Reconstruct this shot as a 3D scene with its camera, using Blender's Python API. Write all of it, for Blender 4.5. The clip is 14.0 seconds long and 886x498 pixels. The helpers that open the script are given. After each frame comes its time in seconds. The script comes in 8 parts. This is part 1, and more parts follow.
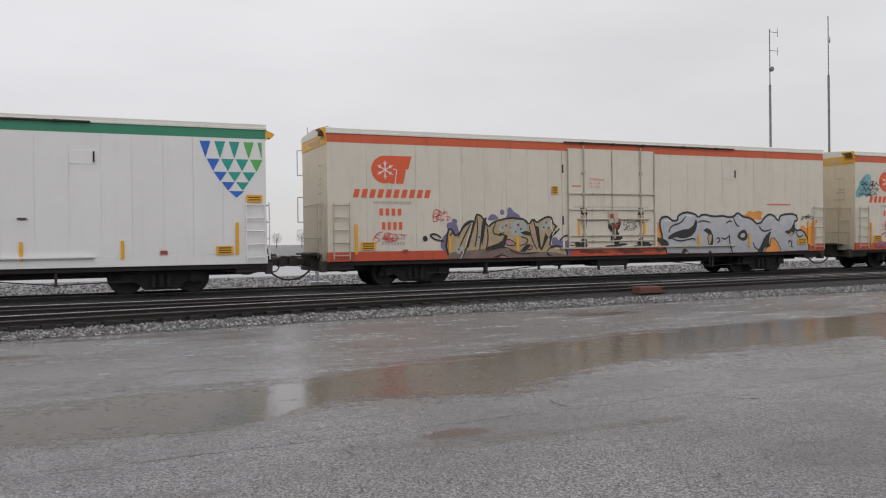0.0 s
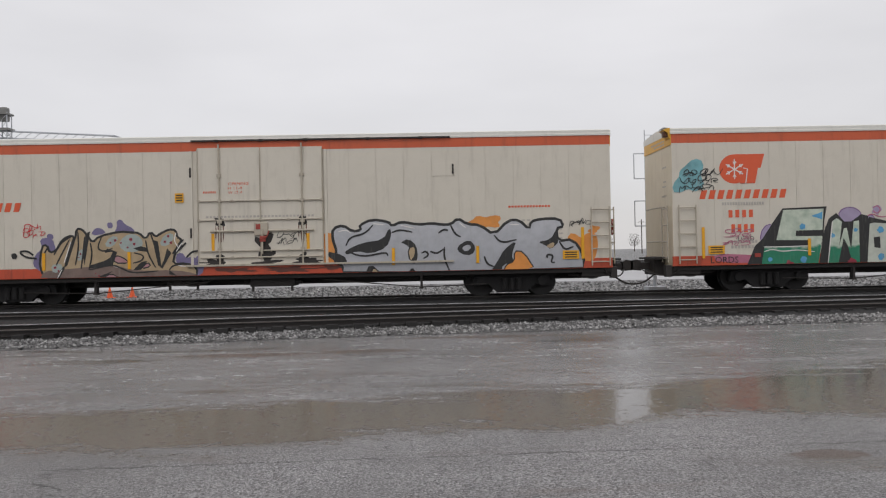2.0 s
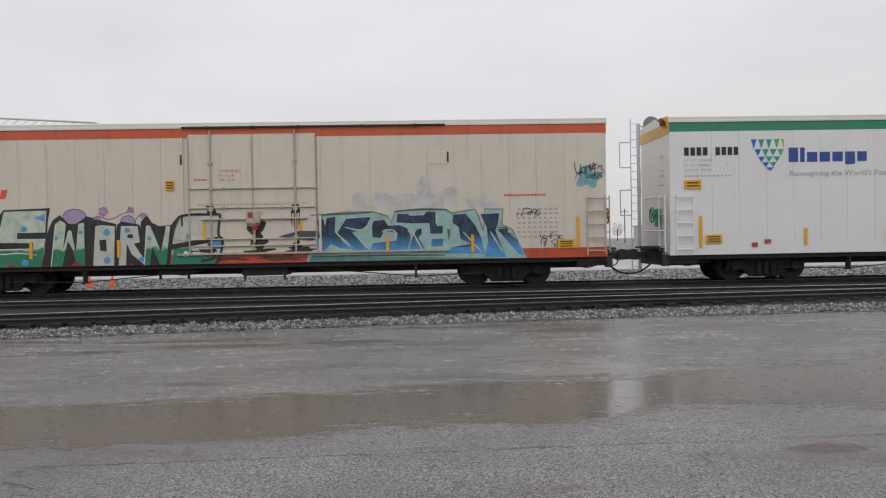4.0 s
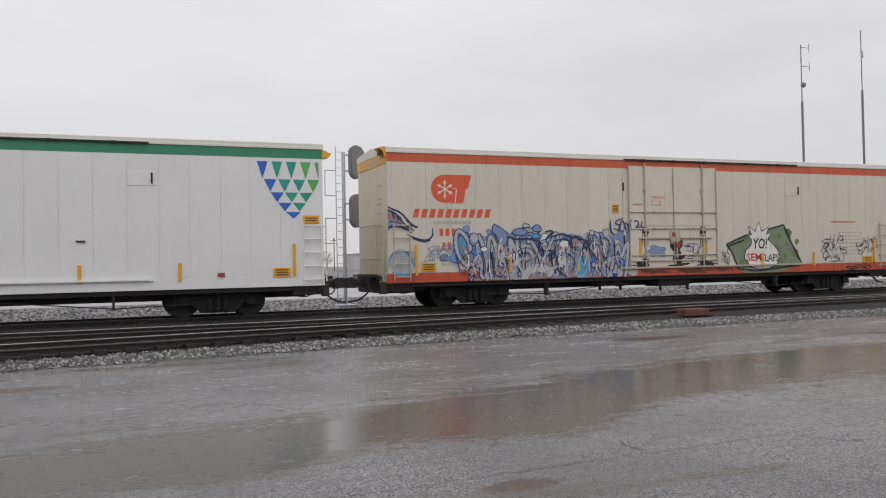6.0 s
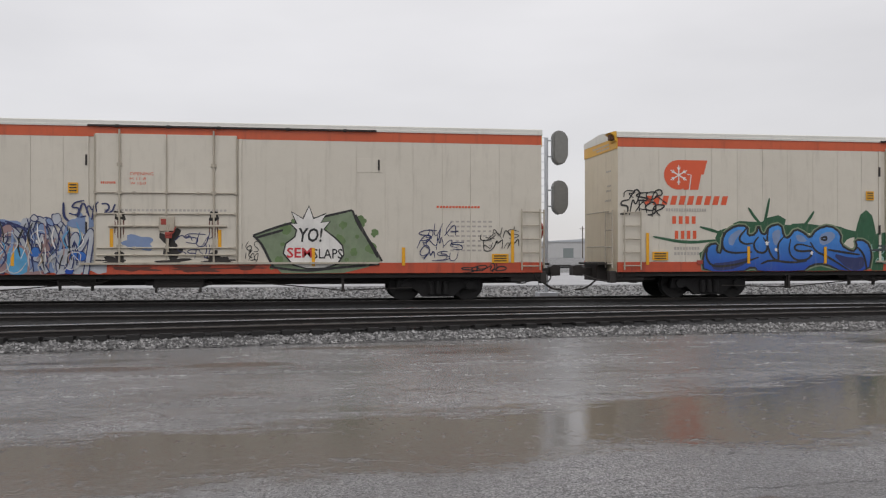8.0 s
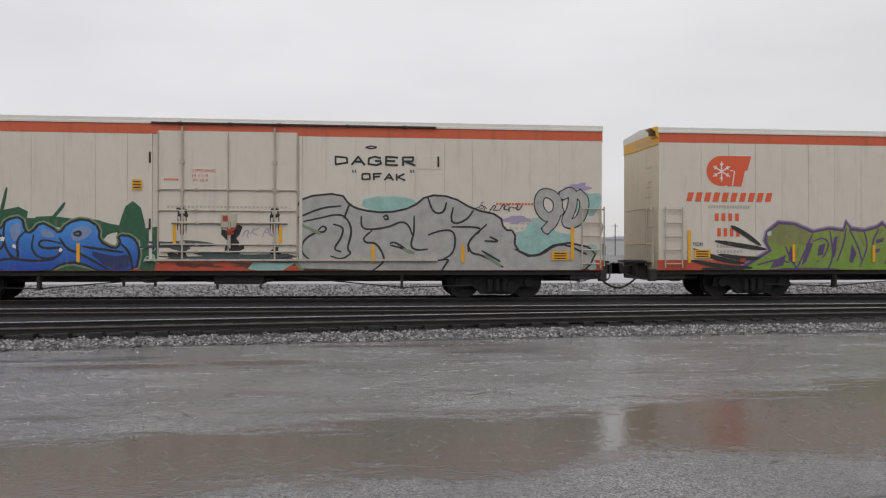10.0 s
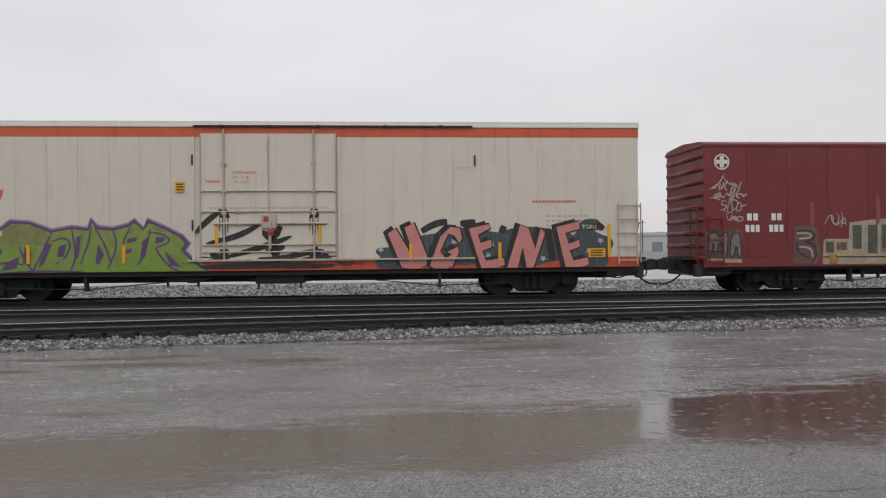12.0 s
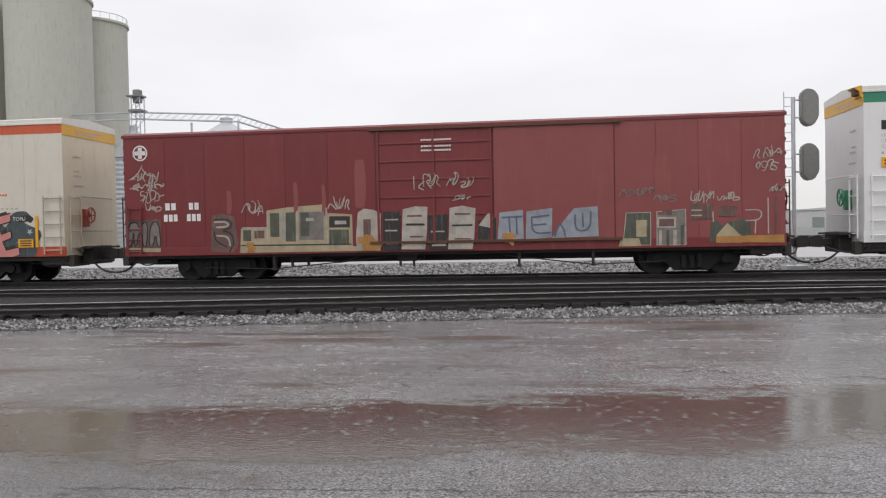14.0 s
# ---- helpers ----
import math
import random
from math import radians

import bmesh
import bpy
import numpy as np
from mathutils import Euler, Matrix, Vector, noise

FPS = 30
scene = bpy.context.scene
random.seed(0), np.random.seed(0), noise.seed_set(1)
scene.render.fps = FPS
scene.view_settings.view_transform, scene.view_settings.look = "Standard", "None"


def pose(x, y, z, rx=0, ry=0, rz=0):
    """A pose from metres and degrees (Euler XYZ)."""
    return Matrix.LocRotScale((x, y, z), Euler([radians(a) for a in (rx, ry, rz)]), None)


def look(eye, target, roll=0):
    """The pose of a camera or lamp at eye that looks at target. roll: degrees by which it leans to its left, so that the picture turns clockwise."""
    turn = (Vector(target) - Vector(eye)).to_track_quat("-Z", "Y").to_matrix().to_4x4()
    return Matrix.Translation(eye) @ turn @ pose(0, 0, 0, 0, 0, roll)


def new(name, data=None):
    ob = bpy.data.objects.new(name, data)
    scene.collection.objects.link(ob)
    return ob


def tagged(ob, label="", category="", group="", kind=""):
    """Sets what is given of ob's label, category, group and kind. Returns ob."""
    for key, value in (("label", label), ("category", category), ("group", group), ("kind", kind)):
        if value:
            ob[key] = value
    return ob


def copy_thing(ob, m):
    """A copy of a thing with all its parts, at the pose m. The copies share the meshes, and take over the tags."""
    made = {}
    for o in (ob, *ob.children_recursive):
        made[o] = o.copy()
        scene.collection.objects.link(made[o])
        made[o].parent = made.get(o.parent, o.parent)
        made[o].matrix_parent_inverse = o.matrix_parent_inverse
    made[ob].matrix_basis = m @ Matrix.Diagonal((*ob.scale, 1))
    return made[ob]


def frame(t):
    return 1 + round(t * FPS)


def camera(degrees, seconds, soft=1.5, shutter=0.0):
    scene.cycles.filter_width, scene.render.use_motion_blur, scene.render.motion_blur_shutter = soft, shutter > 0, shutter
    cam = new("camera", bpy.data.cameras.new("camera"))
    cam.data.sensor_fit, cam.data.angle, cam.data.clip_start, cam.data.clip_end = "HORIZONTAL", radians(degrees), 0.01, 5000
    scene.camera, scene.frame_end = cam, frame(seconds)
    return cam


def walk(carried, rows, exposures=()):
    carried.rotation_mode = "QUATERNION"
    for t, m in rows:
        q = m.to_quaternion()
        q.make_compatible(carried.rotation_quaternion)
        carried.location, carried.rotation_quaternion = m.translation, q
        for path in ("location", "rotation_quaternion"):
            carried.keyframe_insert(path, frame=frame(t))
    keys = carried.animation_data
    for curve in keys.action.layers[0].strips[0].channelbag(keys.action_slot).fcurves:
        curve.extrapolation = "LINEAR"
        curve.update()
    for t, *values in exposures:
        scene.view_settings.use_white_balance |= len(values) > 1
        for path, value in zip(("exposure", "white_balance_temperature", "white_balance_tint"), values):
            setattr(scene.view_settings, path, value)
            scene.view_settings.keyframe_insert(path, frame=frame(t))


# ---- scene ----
cam = camera(56.85, 14.0, soft=1.2)
# seconds, x, y, yaw, pitch, roll of the hand-held camera, its eye 1.7 m over the asphalt
PATH = [
    (0, 0.0, -0.0, -23.85, -0.47, 0.79),
    (0.2, -0.02, -0.0, -22.0, -0.22, 0.75),
    (0.5, -0.05, -0.0, -17.57, 0.55, 0.68),
    (0.8, -0.08, -0.0, -12.3, 0.3, 0.69),
    (1, -0.11, -0.01, -8.72, 0.28, 0.69),
    (1.5, -0.16, -0.01, -2.81, 0.21, 0.7),
    (2, -0.19, 0.01, -0.92, 0.22, 1.12),
    (2.5, -0.21, 0.03, -2.72, 0.04, 1.31),
    (3, -0.24, 0.06, -4.2, -0.11, 1.02),
    (3.5, -0.23, 0.15, -4.3, -0.36, 0.87),
    (4, -0.23, 0.24, -2.07, -0.57, 1.02),
    (4.2, -0.23, 0.28, -1.25, -0.59, 1.0),
    (6.3, 0.16, 1.1, -23.35, 1.14, 1.17),
    (6.5, 0.12, 1.15, -20.65, 1.25, 0.68),
    (7, 0.03, 1.28, -15.57, -0.1, 0.76),
    (7.2, -0.01, 1.33, -10.74, -0.01, 0.87),
    (9.3, -0.0, 1.48, -7.78, 0.41, -0.03),
    (9.5, 0.01, 1.48, -7.59, 0.2, 0.09),
    (10, 0.06, 1.70, -6.4, 0.11, -0.08),
    (10.5, 0.11, 1.65, -6.32, 0.29, -0.12),
    (11, 0.15, 1.49, -6.55, 0.3, 0.02),
    (11.5, 0.12, 1.51, -5.62, 0.17, 0.29),
    (12, 0.09, 1.52, -4.55, -0.01, 0.51),
    (12.3, 0.08, 1.53, -6.77, 0.47, 0.14),
    (12.5, 0.06, 1.53, -12.82, 0.27, 0.85),
    (12.7, 0.05, 1.53, -14.3, 0.25, 0.85),
    (13, 0.03, 1.54, -13.04, 0.24, 0.85),
    (13.2, 0.02, 1.54, -8.8, 0.1, 0.78),
    (13.5, -0.01, 1.54, -2.36, -0.25, 0.57),
    (13.7, -0.02, 1.54, 1.4, -0.6, 0.7),
    (14, -0.04, 1.54, 7.32, -1.33, 1.16),
]
EXPOSURE = 0.03
walk(cam, [(t, pose(x, y, 1.7, 90 + p, r, yaw)) for t, x, y, yaw, p, r in PATH], [(0, EXPOSURE, 6650, 12), (12, EXPOSURE, 6650, 12), (13, EXPOSURE + 0.12, 6650, 12), (14, EXPOSURE + 0.3, 6650, 12)])

# ---- world and light: a bright overcast sky, rain ----
world = bpy.data.worlds.new("overcast_sky")
scene.world = world
world.use_nodes = True
wt = world.node_tree
wt.nodes.clear()
w_out = wt.nodes.new("ShaderNodeOutputWorld")
w_bg = wt.nodes.new("ShaderNodeBackground")
w_co = wt.nodes.new("ShaderNodeTexCoord")
w_sep = wt.nodes.new("ShaderNodeSeparateXYZ")
w_ramp = wt.nodes.new("ShaderNodeValToRGB")
w_map = wt.nodes.new("ShaderNodeMapping")
w_noise = wt.nodes.new("ShaderNodeTexNoise")
w_cl = wt.nodes.new("ShaderNodeMapRange")
w_mul = wt.nodes.new("ShaderNodeMix")
w_sky = wt.nodes.new("ShaderNodeTexSky")
w_sky.sky_type, w_sky.sun_disc, w_sky.sun_elevation, w_sky.sun_rotation = "NISHITA", False, radians(50), radians(160)
w_add = wt.nodes.new("ShaderNodeMix")
w_add.data_type, w_add.blend_type = "RGBA", "MIX"
w_add.inputs[0].default_value = 0.012
w_ramp.color_ramp.elements[0].position, w_ramp.color_ramp.elements[0].color = 0.0, (0.60, 0.60, 0.615, 1)
w_ramp.color_ramp.elements[1].position, w_ramp.color_ramp.elements[1].color = 0.9, (0.98, 0.985, 1.0, 1)
e = w_ramp.color_ramp.elements.new(0.3)
e.color = (0.74, 0.745, 0.76, 1)
w_map.inputs["Scale"].default_value = (1.0, 1.0, 3.2)
w_noise.inputs["Scale"].default_value, w_noise.inputs["Detail"].default_value = 2.2, 4
w_cl.inputs["To Min"].default_value, w_cl.inputs["To Max"].default_value = 0.80, 1.18
w_mul.data_type, w_mul.blend_type = "RGBA", "MULTIPLY"
w_mul.inputs[0].default_value = 1.0
wt.links.new(w_co.outputs["Generated"], w_sep.inputs[0])
wt.links.new(w_sep.outputs["Z"], w_ramp.inputs[0])
wt.links.new(w_co.outputs["Generated"], w_map.inputs[0])
wt.links.new(w_map.outputs[0], w_noise.inputs["Vector"])
wt.links.new(w_noise.outputs[0], w_cl.inputs[0])
wt.links.new(w_ramp.outputs[0], w_mul.inputs[6])
wt.links.new(w_cl.outputs[0], w_mul.inputs[7])
wt.links.new(w_mul.outputs[2], w_add.inputs[6])
wt.links.new(w_sky.outputs[0], w_add.inputs[7])
wt.links.new(w_add.outputs[2], w_bg.inputs[0])
wt.links.new(w_bg.outputs[0], w_out.inputs[0])
w_bg.inputs[1].default_value = 1.0
sun = new("sun", bpy.data.lights.new("sun", "SUN"))
sun.data.energy, sun.data.angle, sun.data.color = 0.5, radians(40), (1.0, 0.985, 0.96)
sun.matrix_world = look((-8, -30, 34), (0, 0, 0))


# ---- materials ----
class Nodes:
    """A node material in the making, with short ways to add its nodes."""

    def __init__(self, name):
        self.mat = bpy.data.materials.new(name)
        self.mat.use_nodes = True
        self.t = self.mat.node_tree
        self.b = self.t.nodes["Principled BSDF"]

    def node(self, kind, **values):
        n = self.t.nodes.new(kind)
        for key, value in values.items():
            n.inputs[key.replace("_", " ")].default_value = value
        return n

    def link(self, a, b):
        self.t.links.new(a, b)

    def coords(self, scale=(1, 1, 1), space="Object"):
        c, m = self.node("ShaderNodeTexCoord"), self.node("ShaderNodeMapping")
        m.inputs["Scale"].default_value = scale
        self.link(c.outputs[space], m.inputs[0])
        return m.outputs[0]

    def noise(self, vec, scale, detail=4, rough=0.55):
        n = self.node("ShaderNodeTexNoise", Scale=scale, Detail=detail, Roughness=rough)
        self.link(vec, n.inputs["Vector"])
        return n.outputs[0]

    def span(self, x, a, b, c=0.0, d=1.0):
        m = self.node("ShaderNodeMapRange")
        for i, v in zip((1, 2, 3, 4), (a, b, c, d)):
            m.inputs[i].default_value = v
        self.link(x, m.inputs[0])
        return m.outputs[0]

    def math(self, op, a, b=0.0):
        m = self.node("ShaderNodeMath")
        m.operation = op
        for i, v in enumerate((a, b)):
            if isinstance(v, (int, float)):
                m.inputs[i].default_value = v
            else:
                self.link(v, m.inputs[i])
        return m.outputs[0]

    def mix(self, f, a, b, how="MIX"):
        m = self.node("ShaderNodeMix")
        m.data_type, m.blend_type = "RGBA", how
        for i, v in ((0, f), (6, a), (7, b)):
            if isinstance(v, (int, float)):
                m.inputs[i].default_value = v
            elif isinstance(v, tuple):
                m.inputs[i].default_value = (*v[:3], 1)
            else:
                self.link(v, m.inputs[i])
        return m.outputs[2]

    def bump(self, height, strength, distance=0.02):
        n = self.node("ShaderNodeBump", Strength=strength, Distance=distance)
        self.link(height, n.inputs["Height"])
        self.link(n.outputs[0], self.b.inputs["Normal"])

    def set(self, color=None, rough=None, metal=None):
        for key, v in (("Base Color", color), ("Roughness", rough), ("Metallic", metal)):
            if v is None:
                continue
            if isinstance(v, (int, float)):
                self.b.inputs[key].default_value = v
            elif isinstance(v, tuple):
                self.b.inputs[key].default_value = (*v[:3], 1)
            else:
                self.link(v, self.b.inputs[key])
        return self.mat


def painted(name, color, dirt=(0.2, 0.17, 0.13), amount=0.35, rough=0.4, piece=0.0):
    """Weathered coach paint: broad fading, thin vertical run marks, fine grain."""
    n = Nodes(name)
    broad = n.noise(n.coords(), 0.7, 4)
    runs = n.noise(n.coords((2.6, 2.6, 0.3)), 1.6, 6, 0.65)
    blotch = n.noise(n.coords((1, 1, 0.8)), 2.6, 5, 0.6)
    grain = n.noise(n.coords(), 60, 2)
    c = n.mix(n.span(broad, 0.35, 0.7, 0, 0.22), color, tuple(v * 0.8 for v in color))
    c = n.mix(n.math("MULTIPLY", n.span(runs, 0.54, 0.85), amount), c, dirt)
    c = n.mix(n.math("MULTIPLY", n.span(blotch, 0.5, 0.8), amount * 0.55), c, tuple((u + v) / 2 for u, v in zip(color, dirt)))
    c = n.mix(n.span(grain, 0.3, 0.7, 0, 0.06), c, (0.1, 0.1, 0.1))
    if piece:
        info = n.node("ShaderNodeObjectInfo")
        c = n.mix(n.span(info.outputs["Random"], 0, 1, 0, piece), c, tuple(v * 0.7 for v in color))
    n.bump(n.noise(n.coords((1, 1, 0.7)), 1.6, 2), 0.25, 0.02)
    return n.set(c, n.span(broad, 0.3, 0.7, rough - 0.08, rough + 0.12))


def spray(name, color, color2=None, z0=1.1, z1=2.7, mottled=0.22):
    """Spray paint: one colour, or two that fade into each other up the car's side."""
    n = Nodes(name)
    c = color
    grain = n.noise(n.coords(), 3.0, 5, 0.6)
    if color2:
        co = n.node("ShaderNodeTexCoord")
        sep = n.node("ShaderNodeSeparateXYZ")
        n.link(co.outputs["Object"], sep.inputs[0])
        f = n.span(n.math("ADD", sep.outputs["Z"], n.math("MULTIPLY", grain, 0.5)), z0 + 0.25, z1 + 0.25)
        c = n.mix(f, color, color2)
    c = n.mix(n.span(grain, 0.4, 0.75, 0, mottled * 2), c, tuple(v * 0.55 for v in color))
    streak = n.noise(n.coords((4.0, 4.0, 0.5)), 3.0, 5, 0.65)
    c = n.mix(n.span(streak, 0.55, 0.85, 0, mottled * 1.6), c, (0.30, 0.27, 0.23))
    return n.set(c, 0.5)


def plain(name, color, rough=0.6, metal=0.0, vary=0.25, scale=8.0, bump=0.2):
    """A plain stuff with stains at two scales and a fine relief."""
    n = Nodes(name)
    a, b = n.noise(n.coords(), scale, 5), n.noise(n.coords(), scale * 9, 3)
    c = n.mix(n.span(a, 0.35, 0.7, 0, vary), color, tuple(v * 0.5 for v in color))
    c = n.mix(n.span(b, 0.4, 0.7, 0, vary * 0.6), c, tuple(min(1, v * 1.5 + 0.01) for v in color))
    n.bump(b, bump, 0.01)
    return n.set(c, rough, metal)


M_CREAM = painted("cream_paint", (0.65, 0.605, 0.52), amount=0.4, piece=0.14)
M_WHITE = painted("white_paint", (0.755, 0.755, 0.75), amount=0.12, piece=0.1)
M_CREAM_END = painted("weathered_cream_paint", (0.68, 0.60, 0.45), (0.24, 0.16, 0.09), 0.45)
M_ORANGE = painted("orange_paint", (0.60, 0.105, 0.035), (0.10, 0.03, 0.02), 0.55)
M_SILL = painted("grimy_orange_sill", (0.52, 0.075, 0.03), (0.06, 0.03, 0.025), 0.9)
M_GREEN = painted("green_paint", (0.025, 0.23, 0.13), (0.02, 0.08, 0.05), 0.2)
M_ROOF = painted("roof_paint", (0.70, 0.69, 0.64), amount=0.25)
M_GOLD = painted("gold_paint", (0.74, 0.40, 0.035), (0.3, 0.15, 0.03), 0.4)
M_OXIDE = painted("oxide_red_paint", (0.175, 0.018, 0.020), (0.30, 0.09, 0.085), 0.35, 0.45, piece=0.35)
M_OXIDE_PALE = painted("sun_bleached_oxide_paint", (0.25, 0.055, 0.056), (0.34, 0.13, 0.12), 0.5, 0.5, piece=0.3)
M_YELLOW = plain("reflective_yellow", (0.75, 0.36, 0.01), 0.45, vary=0.2)
M_LOGO = spray("orange_lettering", (0.68, 0.10, 0.035), mottled=0.05)
M_GREYINK = spray("grey_lettering", (0.45, 0.42, 0.38))
M_NAVY = spray("navy_lettering", (0.02, 0.07, 0.30))
M_SAGE = spray("grey_green_lettering", (0.32, 0.36, 0.33))
M_WHITEINK = spray("white_lettering", (0.75, 0.73, 0.70))
M_REDINK = spray("red_lettering", (0.62, 0.04, 0.05))
M_BLACKINK = spray("black_lettering", (0.02, 0.02, 0.02))
M_BLACK = plain("black_running_gear", (0.009, 0.0085, 0.009), 0.85, vary=0.5)
M_IRON = plain("dark_iron", (0.035, 0.03, 0.028), 0.5, 0.4, vary=0.4)
M_WHEEL = plain("worn_wheel_steel", (0.02, 0.019, 0.019), 0.6, 0.3)
# cream darkened to carry both the dirt and the shadow along the rods
M_BAR = painted("cream_hardware", (0.46, 0.41, 0.33), (0.10, 0.06, 0.04), 0.8)
M_BARW = painted("white_hardware", (0.8, 0.8, 0.8), amount=0.2)
M_GRIME = plain("black_grime", (0.03, 0.026, 0.024), 0.7)
M_DIRT = plain("brown_road_dirt", (0.13, 0.045, 0.032), 0.7, vary=0.4)
M_RUST = plain("rusty_brown", (0.10, 0.042, 0.022), 0.7, vary=0.5)
M_RED = plain("faded_red_enamel", (0.34, 0.05, 0.035), 0.5, vary=0.4)
M_HANDGREEN = plain("green_enamel", (0.02, 0.25, 0.12), 0.4)
M_RAILTOP = plain("polished_rail_head", (0.42, 0.42, 0.43), 0.25, 1.0, vary=0.15)
M_RAILSIDE = plain("rusty_rail_web", (0.016, 0.013, 0.012), 0.6, 0.2, vary=0.4)
M_TIE = plain("creosoted_tie", (0.011, 0.010, 0.0095), 0.6, vary=0.5, scale=3)
M_GALV = plain("galvanised_steel", (0.50, 0.52, 0.55), 0.45, 0.5, vary=0.2, scale=1.0)
M_CONCRETE = painted("weathered_concrete", (0.50, 0.50, 0.44), (0.16, 0.16, 0.14), 0.5, 0.85)
M_HOPBROWN = painted("brown_hopper_paint", (0.11, 0.026, 0.022), (0.05, 0.03, 0.03), 0.5)
M_HOPGREY = painted("grey_hopper_paint", (0.22, 0.25, 0.25), (0.08, 0.08, 0.08), 0.6)
M_CONE = plain("orange_plastic", (0.8, 0.12, 0.03), 0.5, vary=0.1)
M_BARK = plain("bark", (0.08, 0.06, 0.045), 0.9)
M_TWIG = plain("bare_twigs", (0.13, 0.125, 0.12), 0.9)
M_SIGNAL = plain("signal_grey", (0.19, 0.19, 0.18), 0.5, vary=0.3)


def ballast_material(name, dark, light, wet):
    n = Nodes(name)
    v = n.node("ShaderNodeTexVoronoi", Scale=16.0)
    n.link(n.coords(), v.inputs["Vector"])
    broad = n.noise(n.coords(), 0.6, 4)
    c = n.mix(v.outputs["Color"], dark, light)
    c = n.mix(n.span(broad, 0.35, 0.7, 0, 0.5), c, tuple(x * 0.6 for x in dark))
    c = n.mix(n.span(n.noise(n.coords(), 5.0, 5, 0.7), 0.35, 0.65, 0, 0.7), c, tuple(x * 0.8 for x in dark))
    n.bump(v.outputs["Distance"], 0.9, 0.05)
    return n.set(c, wet)


M_BALLAST = ballast_material("grey_ballast", (0.045, 0.045, 0.045), (0.25, 0.245, 0.24), 0.5)
M_BLACKBALLAST = ballast_material("near_black_ballast", (0.007, 0.007, 0.0075), (0.020, 0.020, 0.021), 0.8)
M_GRAVEL = ballast_material("yard_gravel", (0.11, 0.11, 0.11), (0.30, 0.30, 0.295), 0.5)


def stone_material():
    n = Nodes("crushed_stone")
    g = n.node("ShaderNodeNewGeometry")
    c = n.mix(n.math("POWER", g.outputs["Random Per Island"], 2.2), (0.02, 0.02, 0.021), (0.46, 0.455, 0.45))
    c = n.mix(n.span(n.noise(n.coords(), 40, 3), 0.3, 0.7, 0, 0.4), c, (0.1, 0.095, 0.09))
    return n.set(c, 0.45)


M_STONE = stone_material()


def asphalt_material():
    """Worn wet asphalt: grey aggregate, rust-brown mud, cracks, and standing water in a long shallow dip."""
    n = Nodes("wet_asphalt")
    pos = n.coords()
    sep = n.node("ShaderNodeSeparateXYZ")
    n.link(pos, sep.inputs[0])
    x, y = sep.outputs["X"], sep.outputs["Y"]
    big, mid, fine = n.noise(pos, 0.35, 5), n.noise(pos, 1.7, 5, 0.6), n.noise(pos, 45, 4, 0.7)
    flat = n.noise(n.coords((0.5, 1.6, 1)), 1.1, 6, 0.62)
    lump0 = n.noise(pos, 6.0, 5, 0.7)
    # the dip: its middle line and half width along x
    curve = n.node("ShaderNodeFloatCurve")
    mapping = curve.mapping.curves[0]
    for i, (a, b) in enumerate(((0.0, 0.49), (0.35, 0.50), (0.42, 0.515), (0.48, 0.54), (0.54, 0.57), (0.60, 0.60), (0.65, 0.665), (0.72, 0.685), (1.0, 0.69))):
        if i < 2:
            mapping.points[i].location = (a, b)
        else:
            mapping.points.new(a, b)
    mapping.points[1].location = (0.35, 0.50)
    curve.mapping.update()
    n.link(n.span(x, -24, 24), curve.inputs[1])
    mid_y = n.math("MULTIPLY", curve.outputs[0], 16.0)
    off = n.math("ABSOLUTE", n.math("SUBTRACT", y, mid_y))
    half = n.span(x, 0, 12, 1.3, 1.75)
    edge = n.math("ADD", n.math("SUBTRACT", half, off), n.math("ADD", n.math("MULTIPLY", n.math("SUBTRACT", flat, 0.5), 2.4), n.math("MULTIPLY", n.math("SUBTRACT", lump0, 0.5), 1.1)))
    water = n.span(edge, 0.0, 0.5)
    # smaller puddles strewn about, long in x
    strewn = n.span(n.noise(n.coords((0.22, 0.9, 1)), 1.0, 4, 0.5), 0.60, 0.68)
    wet = n.math("MAXIMUM", water, n.math("MULTIPLY", strewn, 0.8))
    # a thin film of rain lies over the lower ground between the dip and the ballast, and in front of it
    film = n.math("MULTIPLY", n.span(y, 5.0, 10.5, 0.35, 1.0), n.span(flat, 0.30, 0.50, 0.55, 1.0))
    film = n.math("MULTIPLY", film, n.span(lump0, 0.30, 0.55, 0.7, 1.0))
    sheet = n.math("MAXIMUM", wet, film)

    def pool(cx, cy, rx, ry):
        u = n.math("DIVIDE", n.math("SUBTRACT", x, cx), rx)
        v = n.math("DIVIDE", n.math("SUBTRACT", y, cy), ry)
        q = n.math("ADD", n.math("MULTIPLY", u, u), n.math("MULTIPLY", v, v))
        return n.span(n.math("ADD", q, n.math("MULTIPLY", n.math("SUBTRACT", lump0, 0.5), 2.6)), 0.6, 1.1, 1, 0)

    muddy = n.math("MAXIMUM", pool(-3.4, 14.1, 1.3, 0.28), pool(-1.3, 14.3, 0.9, 0.3))
    muddy = n.math("MAXIMUM", muddy, n.math("MAXIMUM", pool(3.0, 6.6, 0.35, 0.16), pool(1.2, 16.3, 2.2, 0.22)))
    grit = n.node("ShaderNodeTexVoronoi", Scale=72.0)
    n.link(pos, grit.inputs["Vector"])
    lump = n.noise(pos, 48, 5, 0.75)
    stone = n.mix(n.span(grit.outputs["Color"], 0.1, 0.95), (0.014, 0.0135, 0.014), (0.58, 0.57, 0.58))
    c = n.mix(n.span(lump, 0.42, 0.58, 0.0, 0.6), stone, (0.05, 0.049, 0.05))
